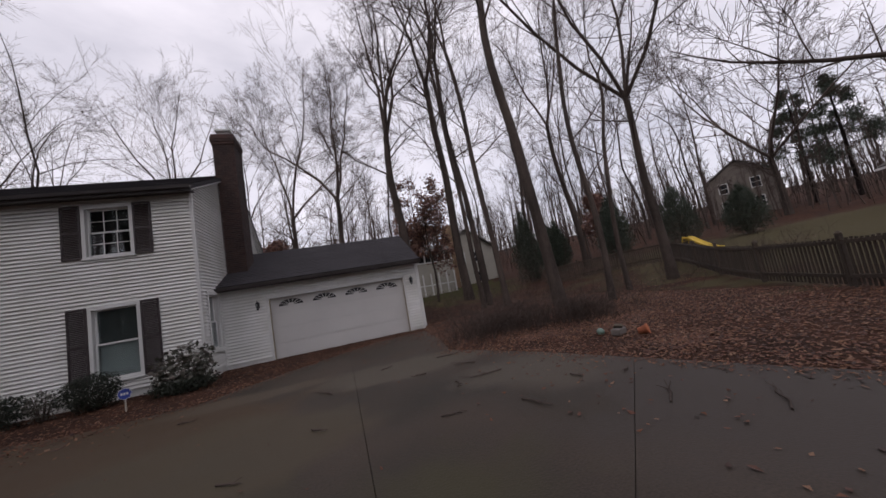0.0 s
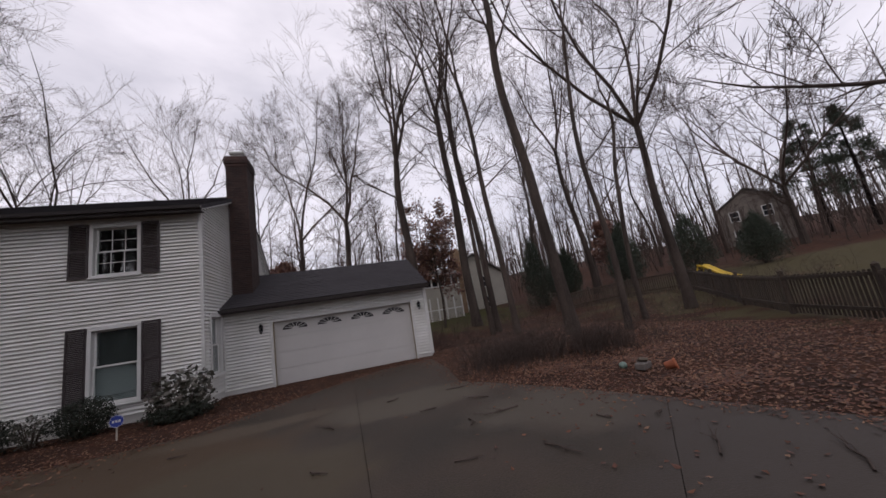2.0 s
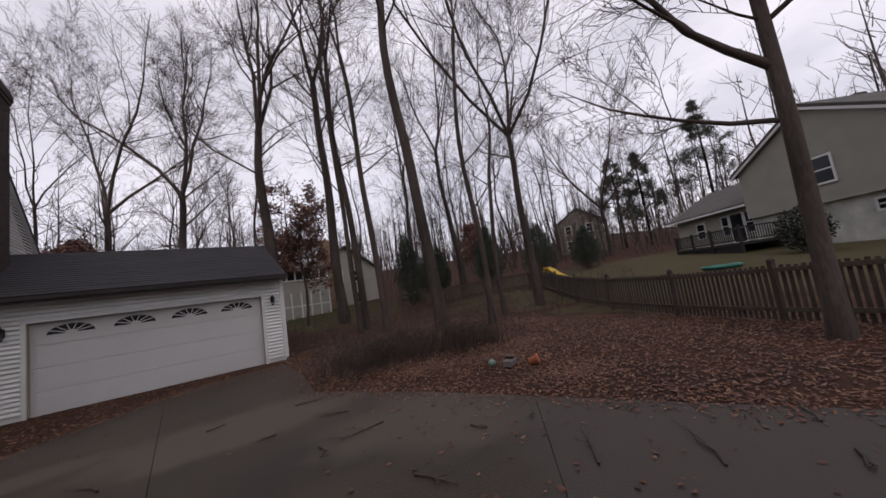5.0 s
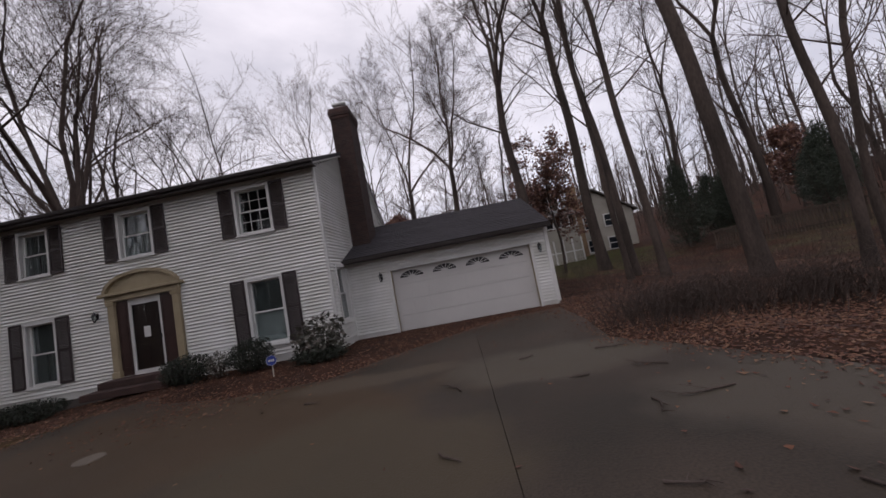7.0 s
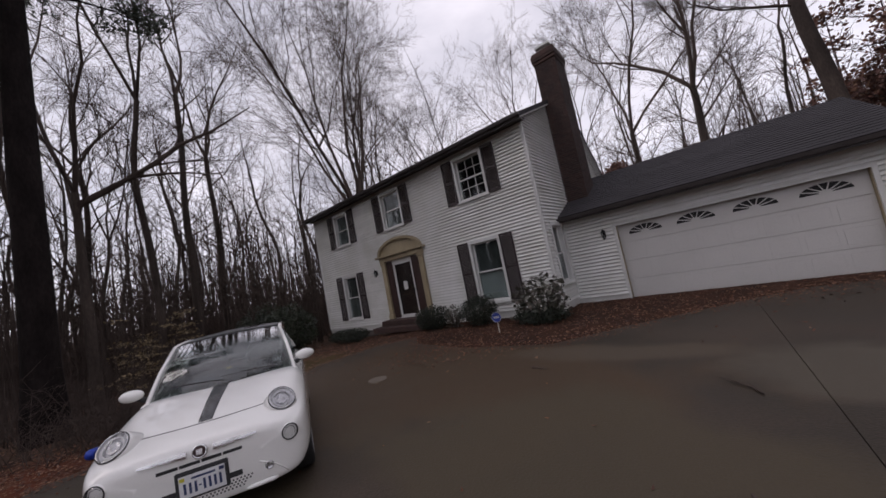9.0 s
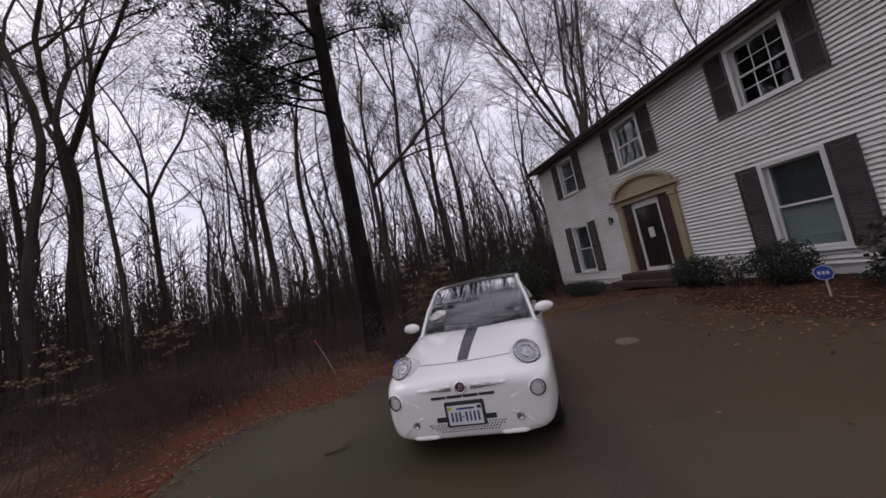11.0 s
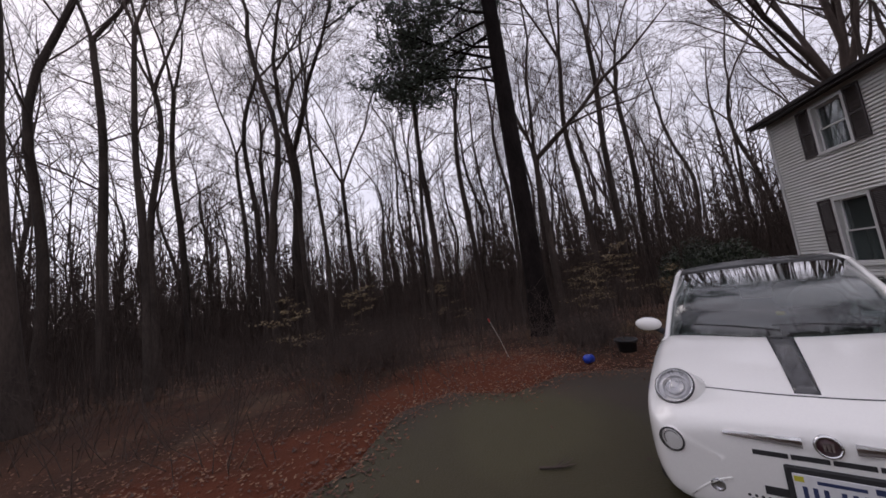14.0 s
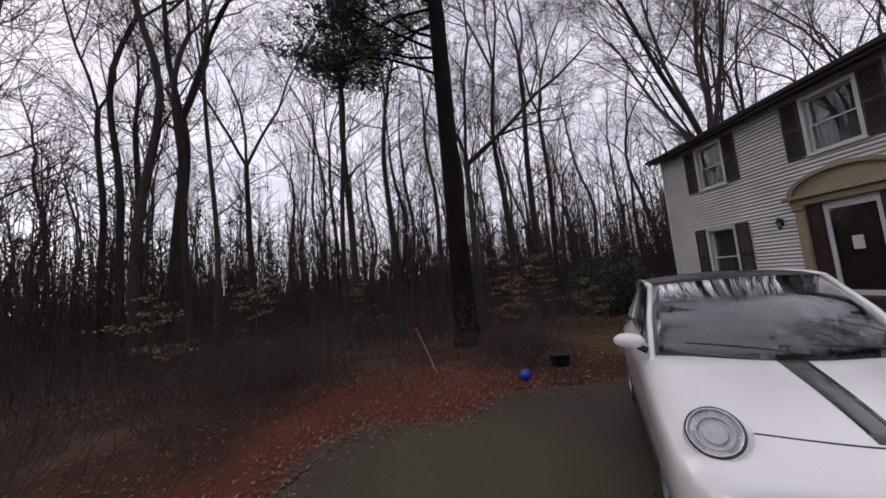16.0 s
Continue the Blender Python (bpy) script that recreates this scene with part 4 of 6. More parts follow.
def twig_woods():
    """Slim young trees with fine upswept branches that close the view far into the woods."""
    rng = np.random.default_rng(23)
    starts, ends, radii = [], [], []
    made = 0
    while made < 4000:
        west = rng.random() < 0.8
        a = radians(rng.uniform(112, 288) if west else rng.uniform(-12, 112))
        d = rng.uniform(19, 70) if west else rng.uniform(42, 110)
        x, y = 1 + d * math.cos(a), -11 + d * math.sin(a)
        if (-17 < x < 9 and -9 < y < 26) or (18 < x < 41 and -24 < y < 9) or (x > 0 and y < -14):
            continue
        made += 1
        z, h = height(x, y), rng.uniform(3.5, 11)
        r = rng.uniform(0.036, 0.075) * (0.7 + d / 70)
        top = np.array((x + rng.normal(0, 0.5), y + rng.normal(0, 0.5), z + h))
        base = np.array((x, y, z - 0.2))
        mid = (base + top) / 2 + np.array((*rng.normal(0, 0.25, 2), 0))
        n = 14
        t = rng.uniform(0.12, 1.0, n)[:, None]
        p = np.where(t < 0.5, base + (mid - base) * t * 2, mid + (top - mid) * (t * 2 - 1))
        u = rng.normal(0, 1, (n, 3))
        u[:, 2] = np.abs(u[:, 2]) * 0.9 + 0.5
        e = p + u / np.linalg.norm(u, axis=1)[:, None] * (h * rng.uniform(0.08, 0.26, n) * (1.1 - 0.6 * t[:, 0]))[:, None]
        k = p + (e - p) * rng.uniform(0.3, 0.9, n)[:, None]
        u2 = rng.normal(0, 1, (n, 3))
        u2[:, 2] = np.abs(u2[:, 2]) + 0.2
        e2 = k + u2 / np.linalg.norm(u2, axis=1)[:, None] * h * 0.07
        starts += [base[None], mid[None], p, k]
        ends += [mid[None], top[None], e, e2]
        radii += [np.array([[r * 0.6, r * 0.5]]), np.array([[r * 0.5, r * 0.15]]), np.tile([[r * 0.42, r * 0.2]], (n, 1)), np.tile([[r * 0.32, r * 0.18]], (n, 1))]
    A, B, R = np.concatenate(starts), np.concatenate(ends), np.concatenate(radii)
    D = B - A
    D /= np.linalg.norm(D, axis=1)[:, None]
    P = np.cross(D, (0.31, 0.77, 0.55))
    P /= np.linalg.norm(P, axis=1)[:, None]
    Q = np.cross(D, P)
    ring_of = [math.cos(q) * P + math.sin(q) * Q for q in (0, 2.094, 4.189)]
    V = np.stack([A + o * R[:, :1] for o in ring_of] + [B + o * R[:, 1:] for o in ring_of], 1).reshape(-1, 3)
    base = np.arange(len(A))[:, None] * 6
    F = np.concatenate([base + np.array(q) for q in ((0, 1, 4, 3), (1, 2, 5, 4), (2, 0, 3, 5))])
    ob = new("young_woods", raw_mesh("young_woods", V.tolist(), F.tolist(), M_TWIG))
    tagged(ob, "dense bare young growth deep in the winter woods", "woods", kind="stuff")


twig_woods()


def brush(name, label, seed, area, count, hmin, hmax, thick=0.006):
    """Tangled bare undergrowth: stems with side twigs. area gives a place from two random numbers."""
    rng = random.Random(seed)
    V, F = [], []
    for i in range(count):
        x, y = area(rng)
        if inside(x, y, DRIVE):
            continue
        z = height(x, y)
        h = rng.uniform(hmin, hmax)
        lean = Vector((rng.uniform(-0.6, 0.6), rng.uniform(-0.6, 0.6), 1))
        p = Vector((x, y, z - 0.03))
        pts = [p, p + lean * h * 0.4 + Vector((rng.uniform(-0.1, 0.1), rng.uniform(-0.1, 0.1), 0)), p + lean * h * 0.75, p + lean * h + Vector((rng.uniform(-0.3, 0.3), rng.uniform(-0.3, 0.3), -0.1 * h))]
        tube(V, F, pts, [thick, thick * 0.8, thick * 0.55, thick * 0.25], 3)
        for k in range(4):
            b = pts[1].lerp(pts[3], rng.random())
            tube(V, F, [b, b + Vector((rng.uniform(-0.4, 0.4), rng.uniform(-0.4, 0.4), rng.uniform(-0.05, 0.35))) * h * 0.7], [thick * 0.5, thick * 0.2], 3)
    ob = new(name, raw_mesh(name, V, F, M_TWIG))
    return tagged(ob, label, "brush", kind="stuff")


def woods_edge(rng):
    while True:
        x, y = rng.uniform(-24, -1.5), rng.uniform(-27, -6.5)
        edge = -5.8 if y > -12.0 else -5.8 + (-12.0 - y) * 1.25
        if x < min(edge, -2.0) - rng.expovariate(0.5) * 0.3 and not (x > -8.5 and y > -9.6):
            return x, y


brush("undergrowth", "tangled bare brush along the edge of the woods", 31, woods_edge, 4800, 0.4, 1.7)
brush("undergrowth", "bare brush on the bank behind the garage", 32, lambda rng: (rng.uniform(6.2, 24), rng.uniform(-5.0, 16)), 1800, 0.3, 1.1)
brush("thicket", "dark tangled leafless thicket beside the driveway", 33, lambda rng: (6.9 + rng.gauss(0, 0.85), -4.7 + rng.gauss(0, 0.6)), 650, 0.3, 0.95, 0.007)
brush("thicket", "dark tangled leafless thicket beside the driveway", 34, lambda rng: (8.9 + rng.gauss(0, 0.6), -5.4 + rng.gauss(0, 0.5)), 380, 0.3, 0.8, 0.007)


brush("thicket", "tangled brown brush heaped under the pine", 35, lambda rng: (-7.6 + rng.gauss(0, 0.9), -10.3 + rng.gauss(0, 0.45)), 420, 0.25, 0.75, 0.007)
brush("thicket", "tangled brown brush at the clay bank", 36, lambda rng: (-6.9 + rng.gauss(0, 0.8), -15.2 + rng.gauss(0, 0.9)), 420, 0.4, 1.2, 0.007)


def litter():
    """Fallen leaves: deep on the beds and the bank, few on the drive."""
    rng = random.Random(41)
    V, F = [], []
    def leaf(x, y, z, s):
        a, t = rng.uniform(0, 6.28), rng.uniform(-0.5, 0.5)
        c, d = math.cos(a) * s, math.sin(a) * s
        k = len(V)
        V.extend([(x - c, y - d, z + rng.uniform(0, 0.02)), (x + d * 0.55, y - c * 0.55, z + abs(t) * s), (x + c, y + d, z + rng.uniform(0, 0.03)), (x - d * 0.55, y + c * 0.55, z + rng.uniform(0, 0.5) * s)])
        F.extend([(k, k + 1, k + 2), (k, k + 2, k + 3)])
    def scatter(n, area, smin, smax, ondrive=False):
        for i in range(n):
            x, y = area(rng)
            if inside(x, y, DRIVE) != ondrive:
                if not (not ondrive and rng.random() < 0.02):
                    continue
            if (x < CX and y > FY - 0.02 and x > WX) or (CX <= x < GX1 and y > -0.02):
                continue
            leaf(x, y, (0.024 if inside(x, y, DRIVE) else height(x, y) + 0.02), rng.uniform(smin, smax))
    scatter(9000, lambda r: (r.uniform(-13, 5.6), r.uniform(-5.2, 0)), 0.02, 0.045)
    scatter(40000, lambda r: (r.uniform(5, 14), r.uniform(-15, 1)), 0.018, 0.042)
    scatter(9000, lambda r: (r.uniform(5.5, 24), r.uniform(-4, 14)), 0.03, 0.06)
    for px, py in ((7.0, -6.3), (8.3, -7.2), (6.6, -5.2), (9.3, -6.6), (7.9, -9.2)):
        scatter(900, lambda r: (px + r.gauss(0, 0.45), py + r.gauss(0, 0.3)), 0.02, 0.05)
    scatter(3600, lambda r: (-5.8 + r.gauss(0, 1.4), -11.4 + r.gauss(0, 1.8)), 0.015, 0.034)
    scatter(3500, lambda r: (-1.7 + r.gauss(0, 1.6), -15.6 + r.gauss(0, 1.6)), 0.015, 0.034)
    scatter(12000, lambda r: (r.uniform(-22, -6), r.uniform(-26, -4)), 0.03, 0.06)
    scatter(16000, lambda r: (r.uniform(-48, -12), r.uniform(-44, -2)), 0.06, 0.12)
    scatter(130, lambda r: (r.uniform(-5, 9), r.uniform(-15, -2)), 0.015, 0.035, True)
    scatter(900, lambda r: (r.uniform(-1.5, 5.0), -1.5 + r.gauss(0, 0.7)), 0.02, 0.05, True)
    scatter(140, lambda r: (5.9 + r.gauss(0, 0.9), -8 + r.gauss(0, 2.2)), 0.02, 0.05, True)
    edges = [e for e in zip(DRIVE, DRIVE[1:]) if e[0][1] > -16 and e[1][1] > -16]
    def along(r):
        (xa, ya), (xb, yb) = r.choice(edges)
        t = r.random()
        return xa + (xb - xa) * t + r.gauss(0, 0.22), ya + (yb - ya) * t + r.gauss(0, 0.22)
    scatter(7000, along, 0.014, 0.036, True)
    scatter(5000, along, 0.014, 0.036)
    scatter(500, lambda r: (-3.2 + r.gauss(0, 0.9), -5.6 + r.gauss(0, 0.6)), 0.02, 0.05, True)
    ob = new("leaf_litter", raw_mesh("leaf_litter", V, F, M_LITTER, False))
    tagged(ob, "brown and russet fallen leaves", "leaves", kind="stuff")


litter()


# ---------- the small white car ----------
from mathutils.bvhtree import BVHTree

M_CARWHITE = material("white_car_paint", (0.86, 0.85, 0.82), 0.22, 0.03, 0.8, 80, 0.0, coat=1.0)
M_CARBLACK = material("black_gloss_paint", (0.02, 0.02, 0.022), 0.2, 0.15, 2, 80, 0.0, coat=1.0)
M_CARGLASS = glass("car_glass", (0.8, 0.88, 0.88), 0.01, 0.68, 0.14)
M_CHROME = material("chrome_trim", (0.75, 0.75, 0.76), 0.12, 0.05, 4, 50, 0.0, metal=1.0)
M_LENS = glass("lamp_lens", (1, 1, 1), 0.02, 0.85)
M_ROOFGLASS = material("black_roof_panel", (0.012, 0.012, 0.013), 0.3, 0.15, 2, 80, 0.0, spec=0.35)
M_BOWL = material("lamp_bowl", (0.66, 0.66, 0.68), 0.3, 0.12, 30, 120, 0.0, metal=0.45)
M_SMOKED = material("smoked_side_lamp", (0.11, 0.108, 0.105), 0.25, 0.2, 30, 120, 0.0, metal=0.3)
M_REFLECTOR = material("lamp_reflector", (0.55, 0.55, 0.57), 0.25, 0.15, 8, 40, 0.0, metal=0.9)
M_TYRE = material("tyre_rubber", (0.018, 0.018, 0.018), 0.85, 0.3, 6, 60, 0.3)
M_RIM = material("grey_alloy_rim", (0.3, 0.3, 0.31), 0.35, 0.1, 6, 60, 0.0, metal=0.8)
M_CABIN = material("dark_cabin_plastic", (0.03, 0.03, 0.032), 0.7, 0.2, 4, 50, 0.1)
M_SEAT = material("pale_seat_leather", (0.32, 0.32, 0.31), 0.6, 0.15, 4, 50, 0.1)
M_PLATE = material("plate_white", (0.75, 0.75, 0.76), 0.4, 0.08, 6, 50, 0.0)
M_PLATEBLUE = material("plate_characters", (0.03, 0.045, 0.12), 0.5, 0.1, 6, 50, 0.0)
M_YELLOW = material("yellow_sticker", (0.55, 0.5, 0.05), 0.5, 0.1, 6, 50, 0.0)
M_BADGE = material("dark_red_badge", (0.06, 0.025, 0.028), 0.3, 0.2, 6, 50, 0.0)


def spline(vals, t):
    """A smooth curve through evenly spaced values, t from 0 to 1."""
    n = len(vals) - 1
    f = min(max(t, 0), 1) * n
    i = min(int(f), n - 1)
    f -= i
    p0, p1, p2, p3 = vals[max(i - 1, 0)], vals[i], vals[i + 1], vals[min(i + 2, n)]
    return 0.5 * (2 * p1 + (p2 - p0) * f + (2 * p0 - 5 * p1 + 4 * p2 - p3) * f * f + (3 * p1 - p0 - 3 * p2 + p3) * f ** 3)


CAR_X = (1.79, 1.77, 1.71, 1.54, 1.25, 0.95, 0.66, 0.2, -0.6, -1.25, -1.6, -1.74, -1.77)
CAR_W = (0.44, 0.64, 0.745, 0.805, 0.825, 0.83, 0.83, 0.83, 0.83, 0.82, 0.77, 0.64, 0.4)
CAR_B = (0.27, 0.21, 0.19, 0.20, 0.19, 0.18, 0.18, 0.18, 0.18, 0.2, 0.24, 0.3, 0.4)
CAR_T = (0.56, 0.655, 0.705, 0.775, 0.85, 0.905, 0.945, 0.955, 0.955, 0.95, 0.93, 0.86, 0.7)


def car_section(t):
    x, w, b, h = (spline(v, t) for v in (CAR_X, CAR_W, CAR_B, CAR_T))
    m = b + 0.5 * (h - b)
    return x, [(0, b), (0.6 * w, b), (0.9 * w, b + 0.03), (0.985 * w, b + 0.12 * (h - b) / 0.5), (w, m), (0.985 * w, h - 0.2 * (h - b)), (0.92 * w, h - 0.06), (0.8 * w, h - 0.018), (0.45 * w, h + 0.012), (0, h + 0.022)]


def car_body_mesh():
    bm = bmesh.new()
    rows = []
    for i in range(73):
        x, sec = car_section(i / 72)
        ys, zs = [p[0] for p in sec], [p[1] for p in sec]
        half = [(spline(ys, k / 26), spline(zs, k / 26)) for k in range(27)]
        row = [bm.verts.new((x, y, z)) for y, z in half]
        row += [bm.verts.new((x, -y, z)) for y, z in half[-2:0:-1]]
        rows.append(row)
    n = len(rows[0])
    for a, b in zip(rows, rows[1:]):
        for k in range(n):
            bm.faces.new((a[k], a[(k + 1) % n], b[(k + 1) % n], b[k]))
    bm.faces.new(rows[0][::-1])
    bm.faces.new(rows[-1])
    bmesh.ops.recalc_face_normals(bm, faces=bm.faces[:])
    return bm


def decal(tree_, us, vs, cast, off=0.004, thick=0.004):
    """A thin skin laid on the body: cast(u, v) gives origin and direction of the ray to it."""
    bm = bmesh.new()
    grid = []
    for u in us:
        row = []
        for v in vs:
            o, d = cast(u, v)
            hit, nrm, _, _ = tree_.ray_cast(Vector(o), Vector(d))
            if hit is None:
                hit, nrm = Vector(o) + Vector(d), -Vector(d)
            row.append((bm.verts.new(hit + nrm * off), bm.verts.new(hit + nrm * (off - thick - 0.004))))
        grid.append(row)
    for i in range(len(us) - 1):
        for j in range(len(vs) - 1):
            q = [grid[i][j], grid[i + 1][j], grid[i + 1][j + 1], grid[i][j + 1]]
            bm.faces.new([p[0] for p in q])
            bm.faces.new([p[1] for p in q][::-1])
    nu, nv = len(us), len(vs)
    loop = [grid[i][0] for i in range(nu)] + [grid[-1][j] for j in range(1, nv)] + [grid[i][-1] for i in range(nu - 2, -1, -1)] + [grid[0][j] for j in range(nv - 2, 0, -1)]
    for a, b in zip(loop, loop[1:] + loop[:1]):
        bm.faces.new((a[0], b[0], b[1], a[1]))
    bmesh.ops.recalc_face_normals(bm, faces=bm.faces[:])
    return bm


def patch(lines, thick=0.006, n=20):
    """A curved sheet through several edge lines, each a function of -1..1."""
    bm = bmesh.new()
    rows = [[bm.verts.new(ln(-1 + 2 * i / n)) for i in range(n + 1)] for ln in lines]
    for a, b in zip(rows, rows[1:]):
        for i in range(n):
            bm.faces.new((a[i], a[i + 1], b[i + 1], b[i]))
    bmesh.ops.recalc_face_normals(bm, faces=bm.faces[:])
    bmesh.ops.solidify(bm, geom=bm.faces[:], thickness=thick)
    return bm


def bent_rod(pts, radii, sides=8):
    V, F = [], []
    tube(V, F, [Vector(p) for p in pts], radii, sides)
    bm = bmesh.new()
    vs = [bm.verts.new(v) for v in V]
    for f in F:
        bm.faces.new([vs[i] for i in f])
    bm.faces.new(vs[:sides][::-1])
    bm.faces.new(vs[-sides:])
    bmesh.ops.recalc_face_normals(bm, faces=bm.faces[:])
    return bm


def small_car(at, heading):
    car = thing("car", (0, 0, 0), "small white hatchback with a black bonnet stripe on the driveway", "car")
    bm = car_body_mesh()
    skin = BVHTree.FromBMesh(bm)
    body = part("body", bm, M_CARWHITE, car, smooth=True)
    def front(u, v):
        return (3, u, v), (-1, 0, 0)
    def above(u, v):
        return (u, v, 2), (0, 0, -1)
    L = np.linspace
    part("bonnet_stripe", decal(skin, L(0.70, 1.535, 14), L(-1, 1, 5), lambda u, v: above(u, v * (0.052 + 0.022 * (1.535 - u) / 0.83))), M_CARBLACK, body, "black bonnet stripe", True)
    # the bonnet's shut line
    part("shut_line", decal(skin, L(-0.5, 0.5, 30), (0.0, 0.009), lambda u, v: ((1.55 - 0.12 * (u / 0.7) ** 2 + v, u, 2), (0, 0, -1)), 0.0015, 0.001), M_CABIN, body)
    for s in (-1, 1):
        part("chrome_bar", decal(skin, L(s * 0.09, s * 0.40, 8), L(-1, 1, 4), lambda u, v: front(u, 0.635 + 0.01 * abs(u) + v * 0.024 * (1.15 - abs(u) / 0.45)), 0.02, 0.02), M_CHROME, body, "chrome bar")
    def on_skin(y, z, off=0.0):
        hit, nrm, _, _ = skin.ray_cast(Vector((3, y, z)), Vector((-1, 0, 0)))
        return hit + nrm * off, nrm
    p, nrm = on_skin(0, 0.632)
    m = Matrix.Translation(p) @ nrm.to_track_quat('Z', 'Y').to_matrix().to_4x4() @ Matrix.Diagonal((0.8, 0.8, 1, 1))
    badge = part("badge", ring(bmesh.new(), m, [(0.052, -0.01), (0.052, 0.016), (0.0, 0.02)], 24), M_BADGE, body, "round dark red badge", True)
    part("badge_rim", ring(bmesh.new(), m, [(0.050, 0.0), (0.052, 0.022), (0.064, 0.02), (0.066, -0.01)], 24), M_CHROME, badge, smooth=True)
    for k in (-1, 0, 1):
        part("badge_bar", boxed(-0.006, 0.006, -0.024, 0.024, 0.02, 0.023), M_CHROME, badge).data.transform(m @ Matrix.Translation((0.018 * k, 0, 0)))
    for k in range(4):
        a = -0.29 + k * 0.147
        part("grille_slot", decal(skin, L(a, a + 0.137, 4), L(0.548, 0.572, 3), front, 0.003), M_CABIN, body)
    part("lower_grille", decal(skin, L(-0.27, 0.27, 12), L(0.35, 0.392, 4), front, 0.003), M_CABIN, body)
    bm = bmesh.new()
    for r in range(4):
        for k in range(26):
            y = -0.34 + k * 0.027 + (0.0135 if r % 2 else 0)
            z = 0.328 - r * 0.02
            if abs(y) > 0.36 - 0.03 * r:
                continue
            q, nn = on_skin(y, z)
            ring(bm, Matrix.Translation(q) @ nn.to_track_quat('Z', 'Y').to_matrix().to_4x4(), [(0.0075, -0.004), (0.0075, 0.003), (0.0, 0.0035)], 6)
    tagged(part("intake_holes", bm, M_CABIN, body), kind="stuff")
    # the bumper's lower panel edge and lip
    for s in (-1, 1):
        edge = [on_skin(s * (0.40 + 0.24 * t), 0.40 - 0.2 * t + 0.035 * math.sin(t * 3), 0.002)[0] for t in L(0, 1, 8)]
        part("bumper_crease", bent_rod(edge, [0.006] * 8, 5), M_CARWHITE, body, smooth=True)
        q = [on_skin(s * y, 0.225, 0.004)[0] for y in L(0.28, 0.52, 8)]
        part("front_lip", bent_rod(q, [0.01] + [0.02] * 6 + [0.01], 6), M_CARWHITE, body, smooth=True)
        q, nn = on_skin(s * 0.47, 0.345, 0.0)
        mm = Matrix.Translation(q) @ nn.to_track_quat('Z', 'Y').to_matrix().to_4x4()
        part("fog_lamp", ring(bmesh.new(), mm, [(0.034, -0.01), (0.034, 0.006), (0.027, 0.008), (0.022, 0.001), (0.0, 0.003)], 18), M_REFLECTOR, body, smooth=True)
    # lamps
    for s in (-1, 1):
        for p, d, r, name in (((1.52, 0.60, 0.765), (0.84, 0.30, 0.42), 0.112, "headlight"), ((1.76, 0.655, 0.552), (0.84, 0.53, 0.10), 0.064, "side_lamp")):
            d = Vector((d[0], d[1] * s, d[2])).normalized()
            if name == "side_lamp":
                hit, nrm, _, _ = skin.find_nearest(Vector((p[0], p[1] * s, p[2])))
                o, d = hit + nrm * 0.002, nrm
            else:
                hit, nrm, _, _ = skin.find_nearest(Vector((p[0], p[1] * s, p[2])))
                d = (d * 0.62 + nrm * 0.38).normalized()
                o = hit + d * 0.055
            mm = Matrix.Translation(o) @ d.to_track_quat('Z', 'Y').to_matrix().to_4x4() @ Matrix.Diagonal((r, r, 1, 1))
            lamp = part(name, ring(bmesh.new(), mm, [(1.5, -0.2), (1.34, -0.10), (1.17, -0.03), (1.08, 0.0), (1.05, 0.002)] if name == "headlight" else [(1.14, -0.03), (1.10, 0.0), (1.05, 0.002)], 40), M_CARWHITE, body, smooth=True)
            part("gasket", ring(bmesh.new(), mm, [(1.075, 0.0), (1.065, 0.006), (1.01, 0.006), (1.0, -0.004)], 40), M_CABIN, lamp)
            bowl = M_BOWL if name == "headlight" else M_SMOKED
            part("reflector", ring(bmesh.new(), mm, [(1.01, 0.003), (0.93, 0.006), (0.90, -0.012), (0.74, -0.02), (0.70, -0.004), (0.64, -0.004), (0.60, -0.026), (0.0, -0.03)], 40), bowl, lamp, smooth=False)
            if name == "headlight":
                part("bezel", ring(bmesh.new(), mm, [(1.0, 0.003), (0.985, 0.010), (0.95, 0.010), (0.93, 0.003)], 40), M_CHROME, lamp, smooth=True)
                part("projector", ring(bmesh.new(), mm, [(0.48, -0.03), (0.46, -0.008), (0.42, -0.008), (0.38, -0.012), (0.2, -0.004), (0.0, 0.0)], 32), M_REFLECTOR, lamp, smooth=True)
            part("lens", ring(bmesh.new(), mm, [(0.99, 0.006), (0.85, 0.018), (0.5, 0.03), (0.0, 0.036)], 40), M_LENS, lamp, smooth=True).visible_shadow = False
    # number plate in its dark holder
    px = on_skin(0, 0.46)[0].x
    holder = part("plate_holder", boxed(px - 0.03, px + 0.014, -0.18, 0.18, 0.305, 0.52, 0.008), M_CABIN, body)
    plate = part("number_plate", boxed(px + 0.014, px + 0.018, -0.155, 0.155, 0.322, 0.49, 0.002), M_PLATE, holder, "white number plate")
    for y in (-0.118, -0.082, -0.046, 0.012, 0.048, 0.084, 0.12):
        part("character_bar", boxed(px + 0.018, px + 0.0195, y - 0.0085, y + 0.0085, 0.352, 0.432), M_PLATEBLUE, plate)
    part("character_bar", boxed(px + 0.018, px + 0.0195, -0.026, -0.008, 0.387, 0.397), M_PLATEBLUE, plate)
    part("header_bar", boxed(px + 0.018, px + 0.0195, -0.07, 0.09, 0.452, 0.468), M_PLATEBLUE, plate)
    part("sticker", boxed(px + 0.018, px + 0.0195, -0.15, -0.115, 0.452, 0.478), M_YELLOW, plate)
    part("sticker", boxed(px + 0.018, px + 0.0195, 0.115, 0.15, 0.452, 0.478), M_PLATEBLUE, plate)
